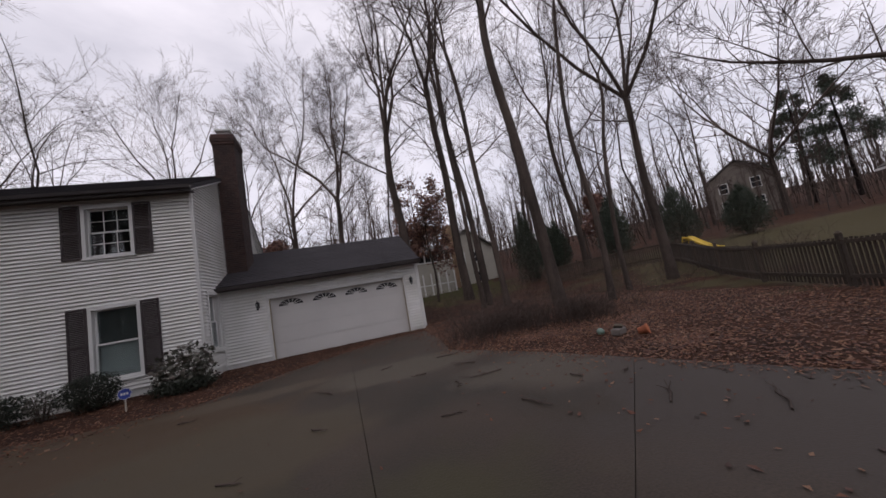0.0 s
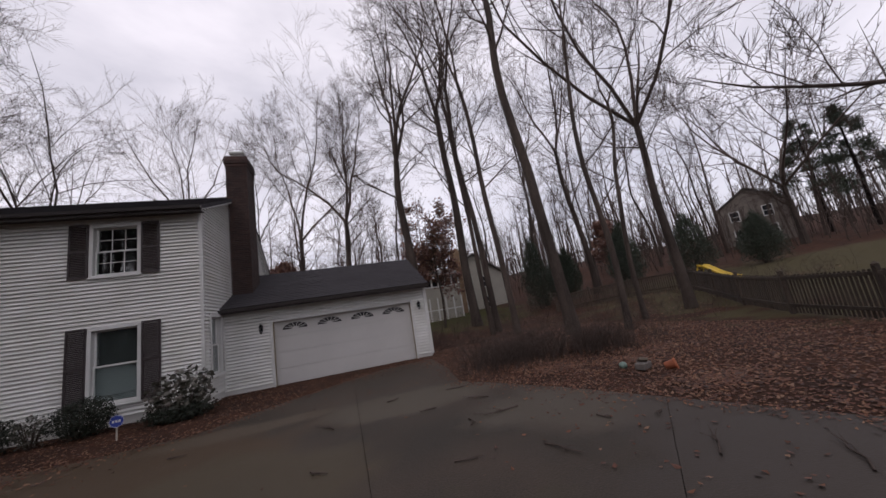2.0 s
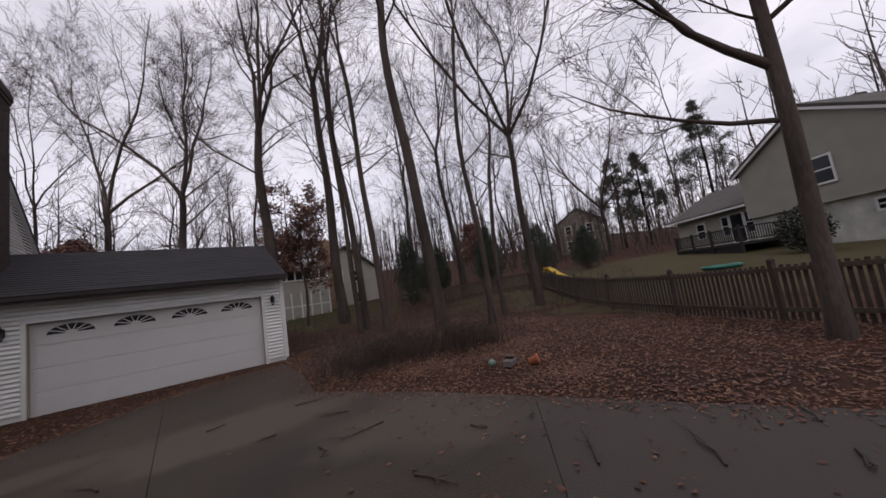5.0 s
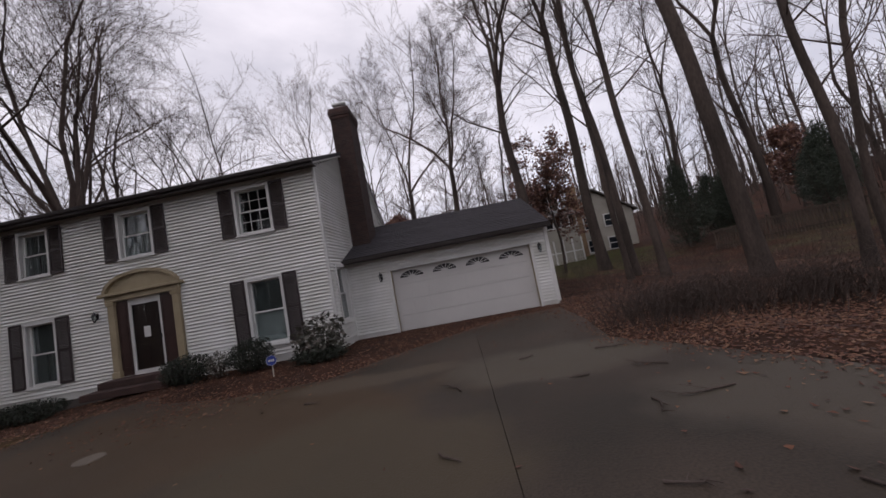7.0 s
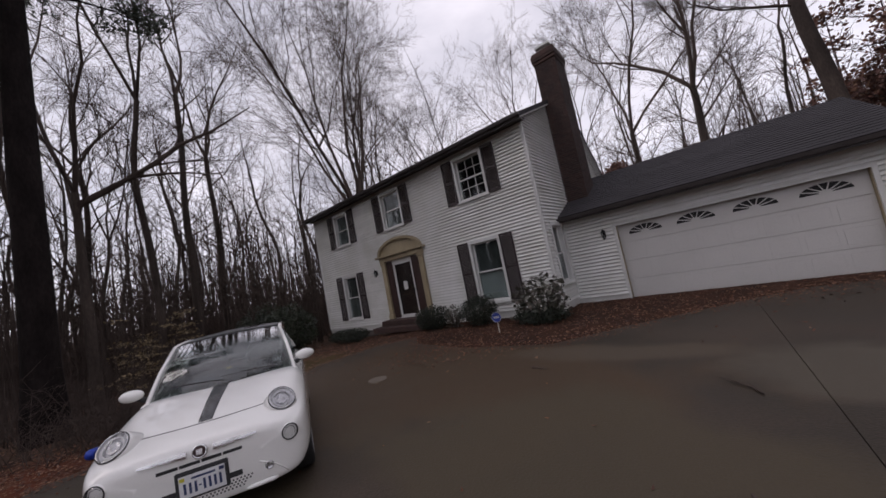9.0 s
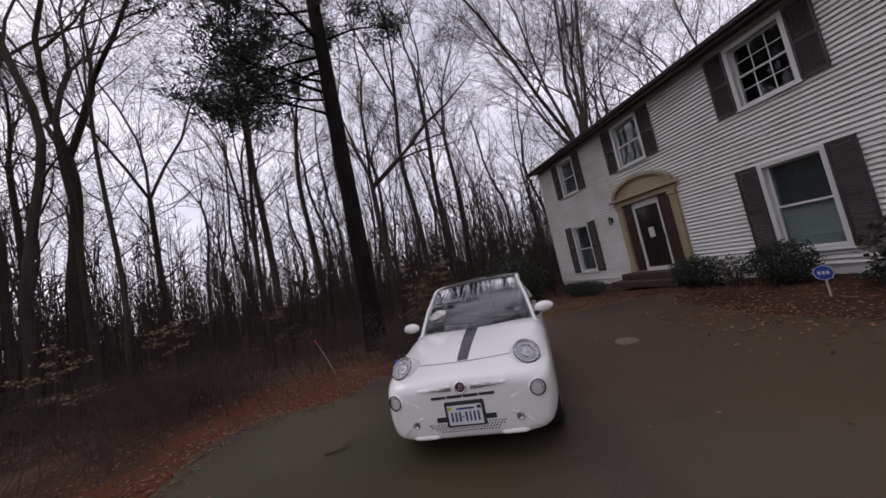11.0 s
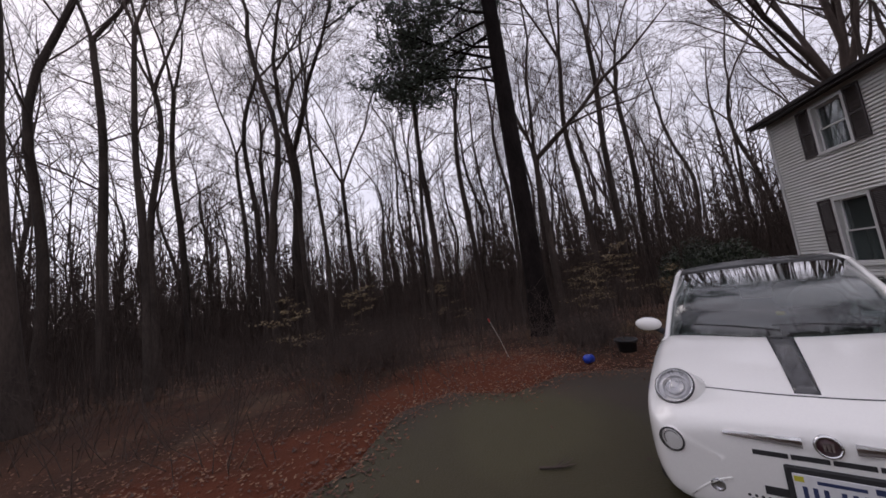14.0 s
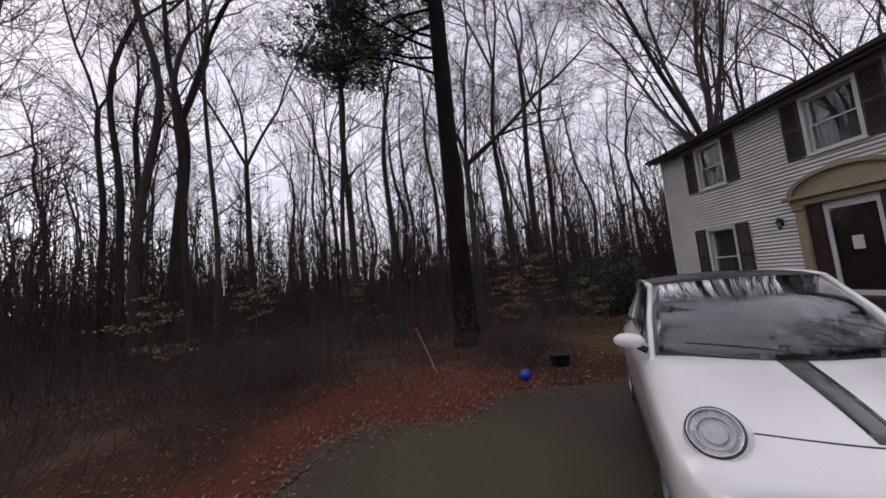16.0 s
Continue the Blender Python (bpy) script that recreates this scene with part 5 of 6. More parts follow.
    # cabin
    ws0 = lambda v: (0.80 - 0.24 * v * v, 0.71 * v, 0.945 - 0.03 * v * v)
    ws1 = lambda v: (0.47 - 0.19 * v * v, 0.655 * v, 1.215 - 0.025 * v * v)
    ws2 = lambda v: (0.10 - 0.13 * v * v, 0.58 * v, 1.45 - 0.03 * v * v)
    rf = [lambda v, k=k: (0.10 - 0.13 * v * v - 1.32 * k, (0.58 - 0.02 * k) * v, 1.45 + 0.2 * k * (1 - k) - 0.035 * k * k - (0.03 + 0.02 * k) * v * v) for k in (0, 0.15, 0.35, 0.55, 0.78, 1)]
    part("windscreen", patch([ws0, ws1, ws2]), M_CARGLASS, body, "tinted windscreen", True).visible_shadow = False
    part("roof", patch(rf, 0.02), M_ROOFGLASS, body, "black glass roof", True)
    part("tailgate", patch([rf[-1], lambda v: (-1.5, 0.62 * v, 1.1), lambda v: (-1.62, 0.66 * v, 0.93)], 0.03), M_CARWHITE, body, smooth=True)
    for s in (-1, 1):
        a = [ws0(s), ws1(s), ws2(s)]
        part("pillar", bent_rod([(p[0], p[1] + s * 0.012, p[2] - 0.01) for p in ((0.62, 0.72 * s, 0.9), *a)], [0.03, 0.025, 0.022, 0.024]), M_CARWHITE, body, smooth=True)
        part("roof_rail", bent_rod([Vector(f(s)) + Vector((0, s * 0.012, -0.012)) for f in rf], [0.026] * 6), M_CARWHITE, body, smooth=True)
        part("rear_pillar", patch([lambda v: (-1.05 - 0.1 * v, (0.60 - 0.055 * v) * s, 1.18 + 0.2 * v), lambda v: (-1.36 + 0.10 * v, (0.635 - 0.085 * v) * s, 1.17 + 0.2 * v)], 0.02), M_CARWHITE, body, smooth=True)
        part("side_window", patch([lambda v: (0.23 - 0.26 * v, (0.635 - 0.075 * v) * s, 1.165 + 0.22 * v), lambda v: (-1.08 - 0.06 * v, (0.63 - 0.075 * v) * s, 1.165 + 0.22 * v)], 0.006), M_CARGLASS, body, smooth=True).visible_shadow = False
        # door mirror
        mm = Matrix.Translation((0.50, s * 0.86, 1.03)) @ pose(0, 0, 0, 0, 0, s * 12) @ Matrix.Diagonal((0.07, 0.115, 0.063, 1))
        bm = bmesh.new()
        bmesh.ops.create_uvsphere(bm, u_segments=20, v_segments=12, radius=1.0, matrix=mm)
        for v in bm.verts:
            if v.co.x < 0.48:
                v.co.x = 0.48
        mirror = part("door_mirror", bm, M_CARWHITE, body, smooth=True)
        part("mirror_arm", bent_rod([(0.5, s * 0.74, 0.955), (0.5, s * 0.79, 0.98), (0.5, s * 0.83, 1.0)], [0.03, 0.024, 0.022]), M_CABIN, mirror, smooth=True)
        # wheels
        for x in (1.17, -1.13):
            bm = bmesh.new()
            mw = Matrix.Translation((x, s * 0.72, 0.29)) @ pose(0, 0, 0, -90 * s, 0, 0)
            wheel = part("wheel", ring(bm, mw, [(0.2, -0.09), (0.27, -0.09), (0.29, -0.06), (0.29, 0.06), (0.27, 0.092), (0.205, 0.095)], 36), M_TYRE, body, smooth=True)
            part("rim", ring(bmesh.new(), mw, [(0.205, 0.095), (0.19, 0.08), (0.18, 0.03), (0.06, 0.05), (0.05, 0.075), (0.0, 0.08)], 36), M_RIM, wheel, smooth=True)
            for k in range(8):
                a = math.pi / 4 * k
                sp = boxed(0.05, 0.19, -0.018, 0.018, 0.05, 0.082, 0.004)
                sp.transform(mw @ Matrix.Rotation(a, 4, 'Z'))
                part("spoke", sp, M_RIM, wheel)
        part("sill_trim", boxed(-0.75, 0.8, s * 0.79 - 0.02, s * 0.79 + 0.02, 0.2, 0.27, 0.008), M_CABIN, body)
    # what shows through the glass
    part("dashboard", patch([lambda v: (0.72 - 0.24 * v * v, 0.66 * v, 0.965 - 0.03 * v * v), lambda v: (0.35 - 0.08 * v * v, 0.66 * v, 1.03 - 0.03 * v * v), lambda v: (0.22, 0.66 * v, 0.985)], 0.02), M_CABIN, body, smooth=True)
    part("cabin_floor", boxed(-1.35, 0.25, -0.66, 0.66, 0.965, 0.985), M_CABIN, body)
    part("steering_wheel", bent_rod([(0.14 - 0.08 * math.sin(t), 0.34 + 0.18 * math.cos(t), 1.07 + 0.165 * math.sin(t)) for t in L(0, 2 * math.pi, 25)], [0.018] * 25), M_SEAT, body, smooth=True)
    for s in (-1, 1):
        bm = boxed(-0.45, -0.32, s * 0.34 - 0.22, s * 0.34 + 0.22, 0.98, 1.24, 0.05)
        seat = part("seat", bm, M_SEAT if s > 0 else M_CABIN, body, smooth=True)
        part("headrest", boxed(-0.44, -0.35, s * 0.34 - 0.11, s * 0.34 + 0.11, 1.24, 1.36, 0.035), M_SEAT if s > 0 else M_CABIN, seat, smooth=True)
    part("windscreen_sticker", boxed(0.0, 0.05, -0.004, 0.004, 0, 0.03), M_YELLOW, body).data.transform(Matrix.Translation((0.60, 0.03, 1.085)) @ pose(0, 0, 0, 0, 0, 90) @ pose(0, 0, 0, -50, 0, 0))
    part("windscreen_label", boxed(-0.05, 0.05, -0.004, 0.004, 0, 0.045), M_PLATE, body).data.transform(Matrix.Translation((0.475, 0.53, 1.03)) @ pose(0, 0, 0, 0, 0, 70) @ pose(0, 0, 0, -45, 0, 0))
    for y0, y1 in ((0.52, -0.02), (0.02, -0.5)):
        pts = [(0.76 - 0.24 * (y / 0.7) ** 2 - 0.02 - 0.04 * k, y, 0.992 + 0.035 * k) for k, y in enumerate(L(y0, y1, 2))]
        part("wiper", bent_rod([pts[0], tuple((a + b) / 2 + c for a, b, c in zip(pts[0], pts[1], (0.02, 0, 0.012))), pts[1]], [0.01, 0.009, 0.006], 5), M_CABIN, body)
    car.matrix_basis = pose(at[0], at[1], 0.022, 0, 0, heading)
    return car


small_car((-2.95, -9.57), -27.4)


# ---------- more of the woods ----------
def saplings():
    """Slender stems that close the view between the trunks."""
    rng = random.Random(61)
    V, F = [], []
    for i in range(10500):
        if rng.random() < 0.72:
            a = rng.uniform(radians(118), radians(282))
            d = 13 + 150 * rng.random() ** 1.6
        else:
            a = rng.uniform(radians(-20), radians(118))
            d = rng.uniform(38, 150)
        x, y = 1 + d * math.cos(a), -11 + d * math.sin(a)
        if x > -15 and -8 < y < 24 and x < 9 or inside(x, y, DRIVE) or (x > -8 and y > -17):
            if not (x > 9 and y > -8 and not (20 < x < 40 and y < 6) and d > 30):
                continue
        if 20 < x < 40 and -22 < y < 6:
            continue
        z = height(x, y)
        h = rng.uniform(1.6, 9) * (0.6 if d < 26 else 1 if d < 80 else 1.4)
        r = rng.uniform(0.010, 0.026) * (0.6 + d / 75)
        lx, ly = rng.uniform(-0.09, 0.09) * h, rng.uniform(-0.09, 0.09) * h
        tube(V, F, [Vector((x, y, z - 0.2)), Vector((x + lx * 0.6, y + ly * 0.3, z + h * 0.5)), Vector((x + lx, y + ly, z + h))], [r, r * 0.7, r * 0.2], 3)
        for k in range(2):
            t = rng.uniform(0.35, 0.95)
            b = Vector((x + lx * t, y + ly * t, z + h * t))
            tube(V, F, [b, b + Vector((rng.uniform(-0.2, 0.2), rng.uniform(-0.2, 0.2), rng.uniform(0.05, 0.2))) * h * 0.8], [r * 0.45, r * 0.15], 3)
    ob = new("saplings", raw_mesh("saplings", V, F, M_TWIG))
    tagged(ob, "slender bare saplings filling the woods", "saplings", kind="stuff")


saplings()


def leaf_cloud(name, seed, spots, size, mat, parent, flat=0.5, long=1.0):
    """Leaves as bent little blades round the given spots."""
    rng = random.Random(seed)
    V, F = [], []
    for p in spots:
        d = Vector((rng.gauss(0, 1), rng.gauss(0, 1), rng.gauss(0, 1) * flat + 0.25)).normalized()
        n = d.orthogonal().normalized()
        n.rotate(Matrix.Rotation(rng.uniform(0, 6.28), 3, d))
        c = d.cross(n)
        s = size * rng.uniform(0.6, 1.3)
        k = len(V)
        w = s * 0.32 / long
        for q in (p, p + d * s * 0.5 + c * w + n * s * 0.08, p + d * s, p + d * s * 0.5 - c * w + n * s * 0.08):
            V.append((q.x, q.y, q.z))
        F.append((k, k + 1, k + 2))
        F.append((k, k + 2, k + 3))
    ob = new(name, raw_mesh(name, V, F, mat, False))
    ob.parent = parent
    return ob


def shrub(x, y, rx, ry, rz, label, seed, leaves, size, mat, category="shrub", stems=14, cone=0.0):
    """An evergreen shrub: stems from the ground and leaves thick towards its lumpy outside."""
    S = thing("shrub", (x, y, height(x, y)), label, category)
    rng = random.Random(seed)
    V, F = [], []
    for i in range(stems):
        a = 2 * math.pi * i / stems + rng.random()
        e = Vector((math.cos(a) * rx * rng.uniform(0.3, 0.85), math.sin(a) * ry * rng.uniform(0.3, 0.85), rz * rng.uniform(0.9, 1.8)))
        tube(V, F, [Vector((e.x * 0.12, e.y * 0.12, -0.05)), Vector((e.x * 0.55, e.y * 0.55, e.z * 0.45)), e], [0.018, 0.012, 0.005], 4)
    st = new("stem_wood", raw_mesh("stem_wood", V, F, M_TWIG))
    st.parent = S
    spots = []
    off = rng.uniform(0, 50)
    while len(spots) < leaves:
        d = Vector((rng.gauss(0, 1), rng.gauss(0, 1), rng.gauss(0, 1))).normalized()
        lump = 1 + 0.28 * noise.noise(d * 2.2 + Vector((off, 0, 0)))
        r = (rng.random() ** 0.3) * lump
        p = Vector((d.x * rx * r, d.y * ry * r, rz + d.z * rz * r))
        taper = 1 - cone * max(0.0, p.z / (2 * rz))
        p.x, p.y = p.x * taper, p.y * taper
        if p.z > 0.03:
            spots.append(p)
    leaf_cloud("foliage", seed, spots, size, mat, S, 0.5, 3.0 if cone else 1.0)
    return S


shrub(-5.75, -2.55, 0.75, 0.5, 0.40, "low clipped dark evergreen hedge below the front window", 71, 5200, 0.05, M_EVERGREEN)
shrub(-3.85, -2.5, 0.62, 0.55, 0.46, "rounded dark evergreen shrub below the front window", 72, 5600, 0.05, M_EVERGREEN)
shrub(-4.75, -2.6, 0.34, 0.3, 0.38, "small shrub with pale variegated leaves", 73, 700, 0.06, M_RHODO)
shrub(-1.75, -2.5, 0.8, 0.6, 0.6, "leggy rhododendron at the house corner", 74, 700, 0.15, M_RHODO, stems=22)
shrub(-1.7, -2.85, 0.8, 0.4, 0.2, "low dark evergreen at the house corner", 75, 2600, 0.06, M_EVERGREEN)
shrub(-10.9, -2.5, 1.3, 0.55, 0.3, "low spreading dark evergreen along the wall", 76, 5200, 0.055, M_EVERGREEN)
shrub(-15.1, -3.1, 1.5, 1.3, 1.2, "big dark glossy holly by the end of the house", 77, 9000, 0.1, M_HOLLY)
shrub(-17.2, -3.3, 1.8, 1.5, 1.45, "big dark glossy holly by the end of the house", 78, 9000, 0.1, M_HOLLY)
shrub(-19.3, -2.6, 1.5, 1.4, 1.2, "big dark glossy holly by the end of the house", 79, 6000, 0.1, M_HOLLY)
for i, (x, y, rx, rz) in enumerate(((17.4, 10.8, 1.7, 2.9), (20.5, 11.0, 1.6, 2.2), (24.2, 8.4, 2.0, 2.7), (28.5, 6.2, 2.2, 2.5), (31.5, 3.4, 2.0, 1.9), (27.0, 11.5, 1.8, 2.6), (22.0, 14.5, 1.8, 2.4))):
    shrub(x, y, rx, rx, rz, "shaggy dark evergreen under the bare trees", 80 + i, 9000, 0.2, M_NEEDLE, "evergreen", 20, 0.75)


shrub(24.2, -10.6, 0.9, 0.9, 1.0, "rounded dark evergreen against the beige house", 88, 3000, 0.12, M_EVERGREEN)
shrub(26.2, -16.6, 1.0, 1.0, 1.35, "tall clipped dark evergreen beside the beige house", 89, 4000, 0.12, M_EVERGREEN)


def leafy_oak(x, y, h, seed):
    """A young oak that has kept its dry leaves."""
    rng = random.Random(seed)
    V, F, tips = [], [], []
    T = thing("tree", (x, y, height(x, y)), "young oak still holding dry russet leaves", "tree")
    pts = [Vector((0.1 * math.sin(i), 0.08 * math.cos(i * 1.7), h * 0.9 * i / 8)) for i in range(9)]
    pts[0].z -= 0.2
    tube(V, F, pts, [0.11 * (1 - i / 9.5) for i in range(9)], 8)
    tr = new("trunk", raw_mesh("trunk", V, F, M_BARK))
    tr.parent = T
    V, F = [], []
    for i in range(30):
        t = rng.uniform(0.3, 1.0)
        p = pts[0].lerp(pts[-1], t)
        a = rng.uniform(0, 6.28)
        limb(rng, V, F, p, Vector((math.cos(a), math.sin(a), rng.uniform(0.1, 0.7))).normalized(), h * rng.uniform(0.16, 0.3) * (1.2 - 0.6 * t), 0.03, 2, 4, 0.04, tips)
    br = new("crown", raw_mesh("crown", V, F, M_TWIG))
    br.parent = T
    spots = [p + Vector((rng.gauss(0, 0.16), rng.gauss(0, 0.16), rng.gauss(0, 0.12))) for p in tips for k in range(6)]
    leaf_cloud("leaves", seed, rng.sample(spots, min(len(spots), 9000)), 0.2, M_OAKLEAF, T)
    return T


leafy_oak(9.5, 11.9, 10.5, 91)
leafy_oak(-2.5, 16.3, 7.5, 92)
leafy_oak(30.0, 16.0, 7.0, 93)


def pine_boughs(parent, seed, boughs, size=0.22, per=110):
    """Limbs with tufts of needles, hung on a trunk."""
    rng = random.Random(seed)
    V, F, spots = [], [], []
    for z, a, ln in boughs:
        p = Vector((0.1 * math.cos(a), 0.1 * math.sin(a), z))
        d = Vector((math.cos(a), math.sin(a), 0.12)).normalized()
        tips = []
        limb(rng, V, F, p, d, ln, 0.05, 2, 4, 0.02, tips, 0.005)
        for t in tips:
            for k in range(per // 10):
                spots.append(t + Vector((rng.gauss(0, 0.6 * size), rng.gauss(0, 0.6 * size), rng.gauss(0, 0.35 * size))))
    b = new("bough_wood", raw_mesh("bough_wood", V, F, M_PINEBARK))
    b.parent = parent
    tagged(b, kind="stuff")
    leaf_cloud("needles", seed, spots, size, M_NEEDLE, parent, 0.6, 3.2)


big_pine = [o for o in bpy.data.objects if o.name.startswith("tree") and abs(o.location.x - PINE_X) < 0.01][0]
pine_boughs(big_pine, 95, [(8.2, radians(-95), 3.2), (8.8, radians(-120), 3.4), (9.4, radians(-75), 2.8), (10.0, radians(-140), 3.0), (10.6, radians(-60), 2.6), (9.8, radians(-105), 3.2), (11.0, radians(100), 2.4), (11.5, radians(-100), 2.8), (12, radians(20), 2.4), (12.5, radians(-160), 2.5), (9.0, radians(-100), 4.6), (10.4, radians(-85), 4.4), (12.2, radians(-90), 4.0), (13.4, radians(60), 3.0)], 0.24, 80)
for i, (x, y, h) in enumerate(((58.0, 11.4, 15.0), (58.4, -0.5, 19.0), (55.7, 6.9, 14.0))):
    P = thing("tree", (x, y, height(x, y)), "tall dark green pine beyond the neighbouring house", "tree")
    V, F = [], []
    tube(V, F, [Vector((0, 0, -0.2)), Vector((0.1, 0, h * 0.5)), Vector((0, 0.1, h))], [0.22, 0.15, 0.03], 8)
    tr = new("trunk", raw_mesh("trunk", V, F, M_PINEBARK))
    tr.parent = P
    rng = random.Random(500 + i)
    pine_boughs(P, 96 + i, [(h * (0.3 + 0.68 * k / 26), rng.uniform(0, 6.28), h * 0.2 * (1.08 - k / 26)) for k in range(26)], 0.34, 40)

# ---------- fence ----------
def picket_mesh():
    bm = prism([(-0.034, 0), (0.034, 0), (0.034, 1.08), (-0.034, 1.08)], 1, -0.009, 0.009)
    return mesh_of("picket", bm, M_FENCE)


PICKET = picket_mesh()
FENCE = [(13.6, -19.0), (12.6, -17.0), (11.9, -14.9), (11.5, -13.1), (12.3, -11.1), (13.5, -8.9), (14.8, -6.5), (16.5, -4.2), (18.5, -1.9), (20.3, 0.2), (21.6, 2.4), (20.0, 4.4), (18.0, 5.8), (16.0, 7.0)]


def fence():
    for (x0, y0), (x1, y1) in zip(FENCE, FENCE[1:]):
        L = math.hypot(x1 - x0, y1 - y0)
        z0, z1 = height(x0, y0), height(x1, y1)
        panel = thing("fence_panel", (x0, y0, z0), "weathered brown wooden picket fence panel", "fence", "fence panels")
        ang = math.atan2(y1 - y0, x1 - x0)
        base = Matrix.Translation((x0, y0, z0)) @ Matrix.Rotation(ang, 4, 'Z')
        bm = boxed(-0.05, 0.05, -0.05, 0.05, -0.25, 1.22, 0.008)
        bm.transform(base)
        part("post", bm, M_FENCE, panel)
        bm = ring(bmesh.new(), base, [(0.085, 1.22), (0.085, 1.25), (0.0, 1.31)], 4, False)
        part("post_cap", bm, M_FENCE, panel)
        for zz in (0.22, 1.0):
            bm = boxed(0.05, L - 0.05, 0.012, 0.05, zz, zz + 0.085)
            for v in bm.verts:
                v.co.z += (z1 - z0) * v.co.x / L
            bm.transform(base)
            part("rail", bm, M_FENCE, panel)
        n = int(L / 0.125)
        for k in range(n):
            u = 0.1 + (L - 0.2) * (k + 0.5) / n
            ob = under(new("picket", PICKET), panel)
            ob.matrix_basis = base @ Matrix.Translation((u, 0, 0.05 + (z1 - z0) * u / L + random.uniform(-0.012, 0.012)))


fence()

# ---------- the other houses ----------
M_BEIGE = material("beige_siding", (0.30, 0.28, 0.23), 0.6, 0.1, 1.2, 40, 0.05, per_object=0.04)
M_OFFWHITE = material("off_white_painted_block", (0.58, 0.57, 0.52), 0.8, 0.2, 1.2, 40, 0.2, tint=(0.34, 0.33, 0.3))
M_GREYROOF = material("grey_brown_shingle", (0.085, 0.078, 0.07), 0.9, 0.3, 1.5, 60, 0.5)
M_DECK = material("dark_stained_deck", (0.022, 0.019, 0.018), 0.75, 0.3, 3, 40, 0.2)
M_TANBRICK = material("tan_chimney_brick", (0.30, 0.2, 0.12), 0.85, 0.3, 2, 40, 0.3)
M_CREAM = material("cream_siding", (0.36, 0.34, 0.29), 0.6, 0.12, 1.2, 40, 0.05)
M_TEAL = material("teal_plastic", (0.02, 0.16, 0.12), 0.5, 0.2, 3, 40, 0.1)
M_SLIDE = material("yellow_slide_plastic", (0.62, 0.42, 0.04), 0.4, 0.1, 3, 40, 0.0)


def simple_window(owner, place, w, h):
    """A window of a distant house: casing, two sashes' rails and glass, drawn in x and z, facing -y."""
    def p(name, bm, mat, o):
        bm.transform(place)
        return part(name, bm, mat, o)
    win = p("window", holed_wall(bmesh.new(), -w / 2 - 0.09, w / 2 + 0.09, -0.09, h + 0.09, [(-w / 2, w / 2, 0, h)], -0.06, 0.0), M_TRIM, owner)
    p("pane", boxed(-w / 2, w / 2, -0.022, -0.004, 0, h), M_WINDARK, win)
    p("meeting_rail", boxed(-w / 2, w / 2, -0.045, -0.022, h / 2 - 0.03, h / 2 + 0.03), M_TRIM, win)
    return win


M_WINDARK = material("dark_window_glass", (0.02, 0.024, 0.03), 0.12, 0.3, 2, 30, 0.0)


def siding_strips(owner, place, outline_top, u0, u1, z0, z1, step, mat):
    """Lapped siding of a distant wall: a thin wedge for each course, drawn in x and z, facing -y."""
    bm = bmesh.new()
    z = z0
    while z < z1:
        us = [u for u in np.linspace(u0, u1, 60) if outline_top(u) > z + step]
        if not us:
            break
        a, b = us[0], us[-1]
        v = box(bm, a, b, -0.03, 0.0, z, z + step)
        for q in v:
            if q.co.z > z + 0.01 and q.co.y < -0.01:
                q.co.y = -0.004
        z += step
    bm.transform(place)
    return tagged(part("siding", bm, mat, owner), kind="stuff")


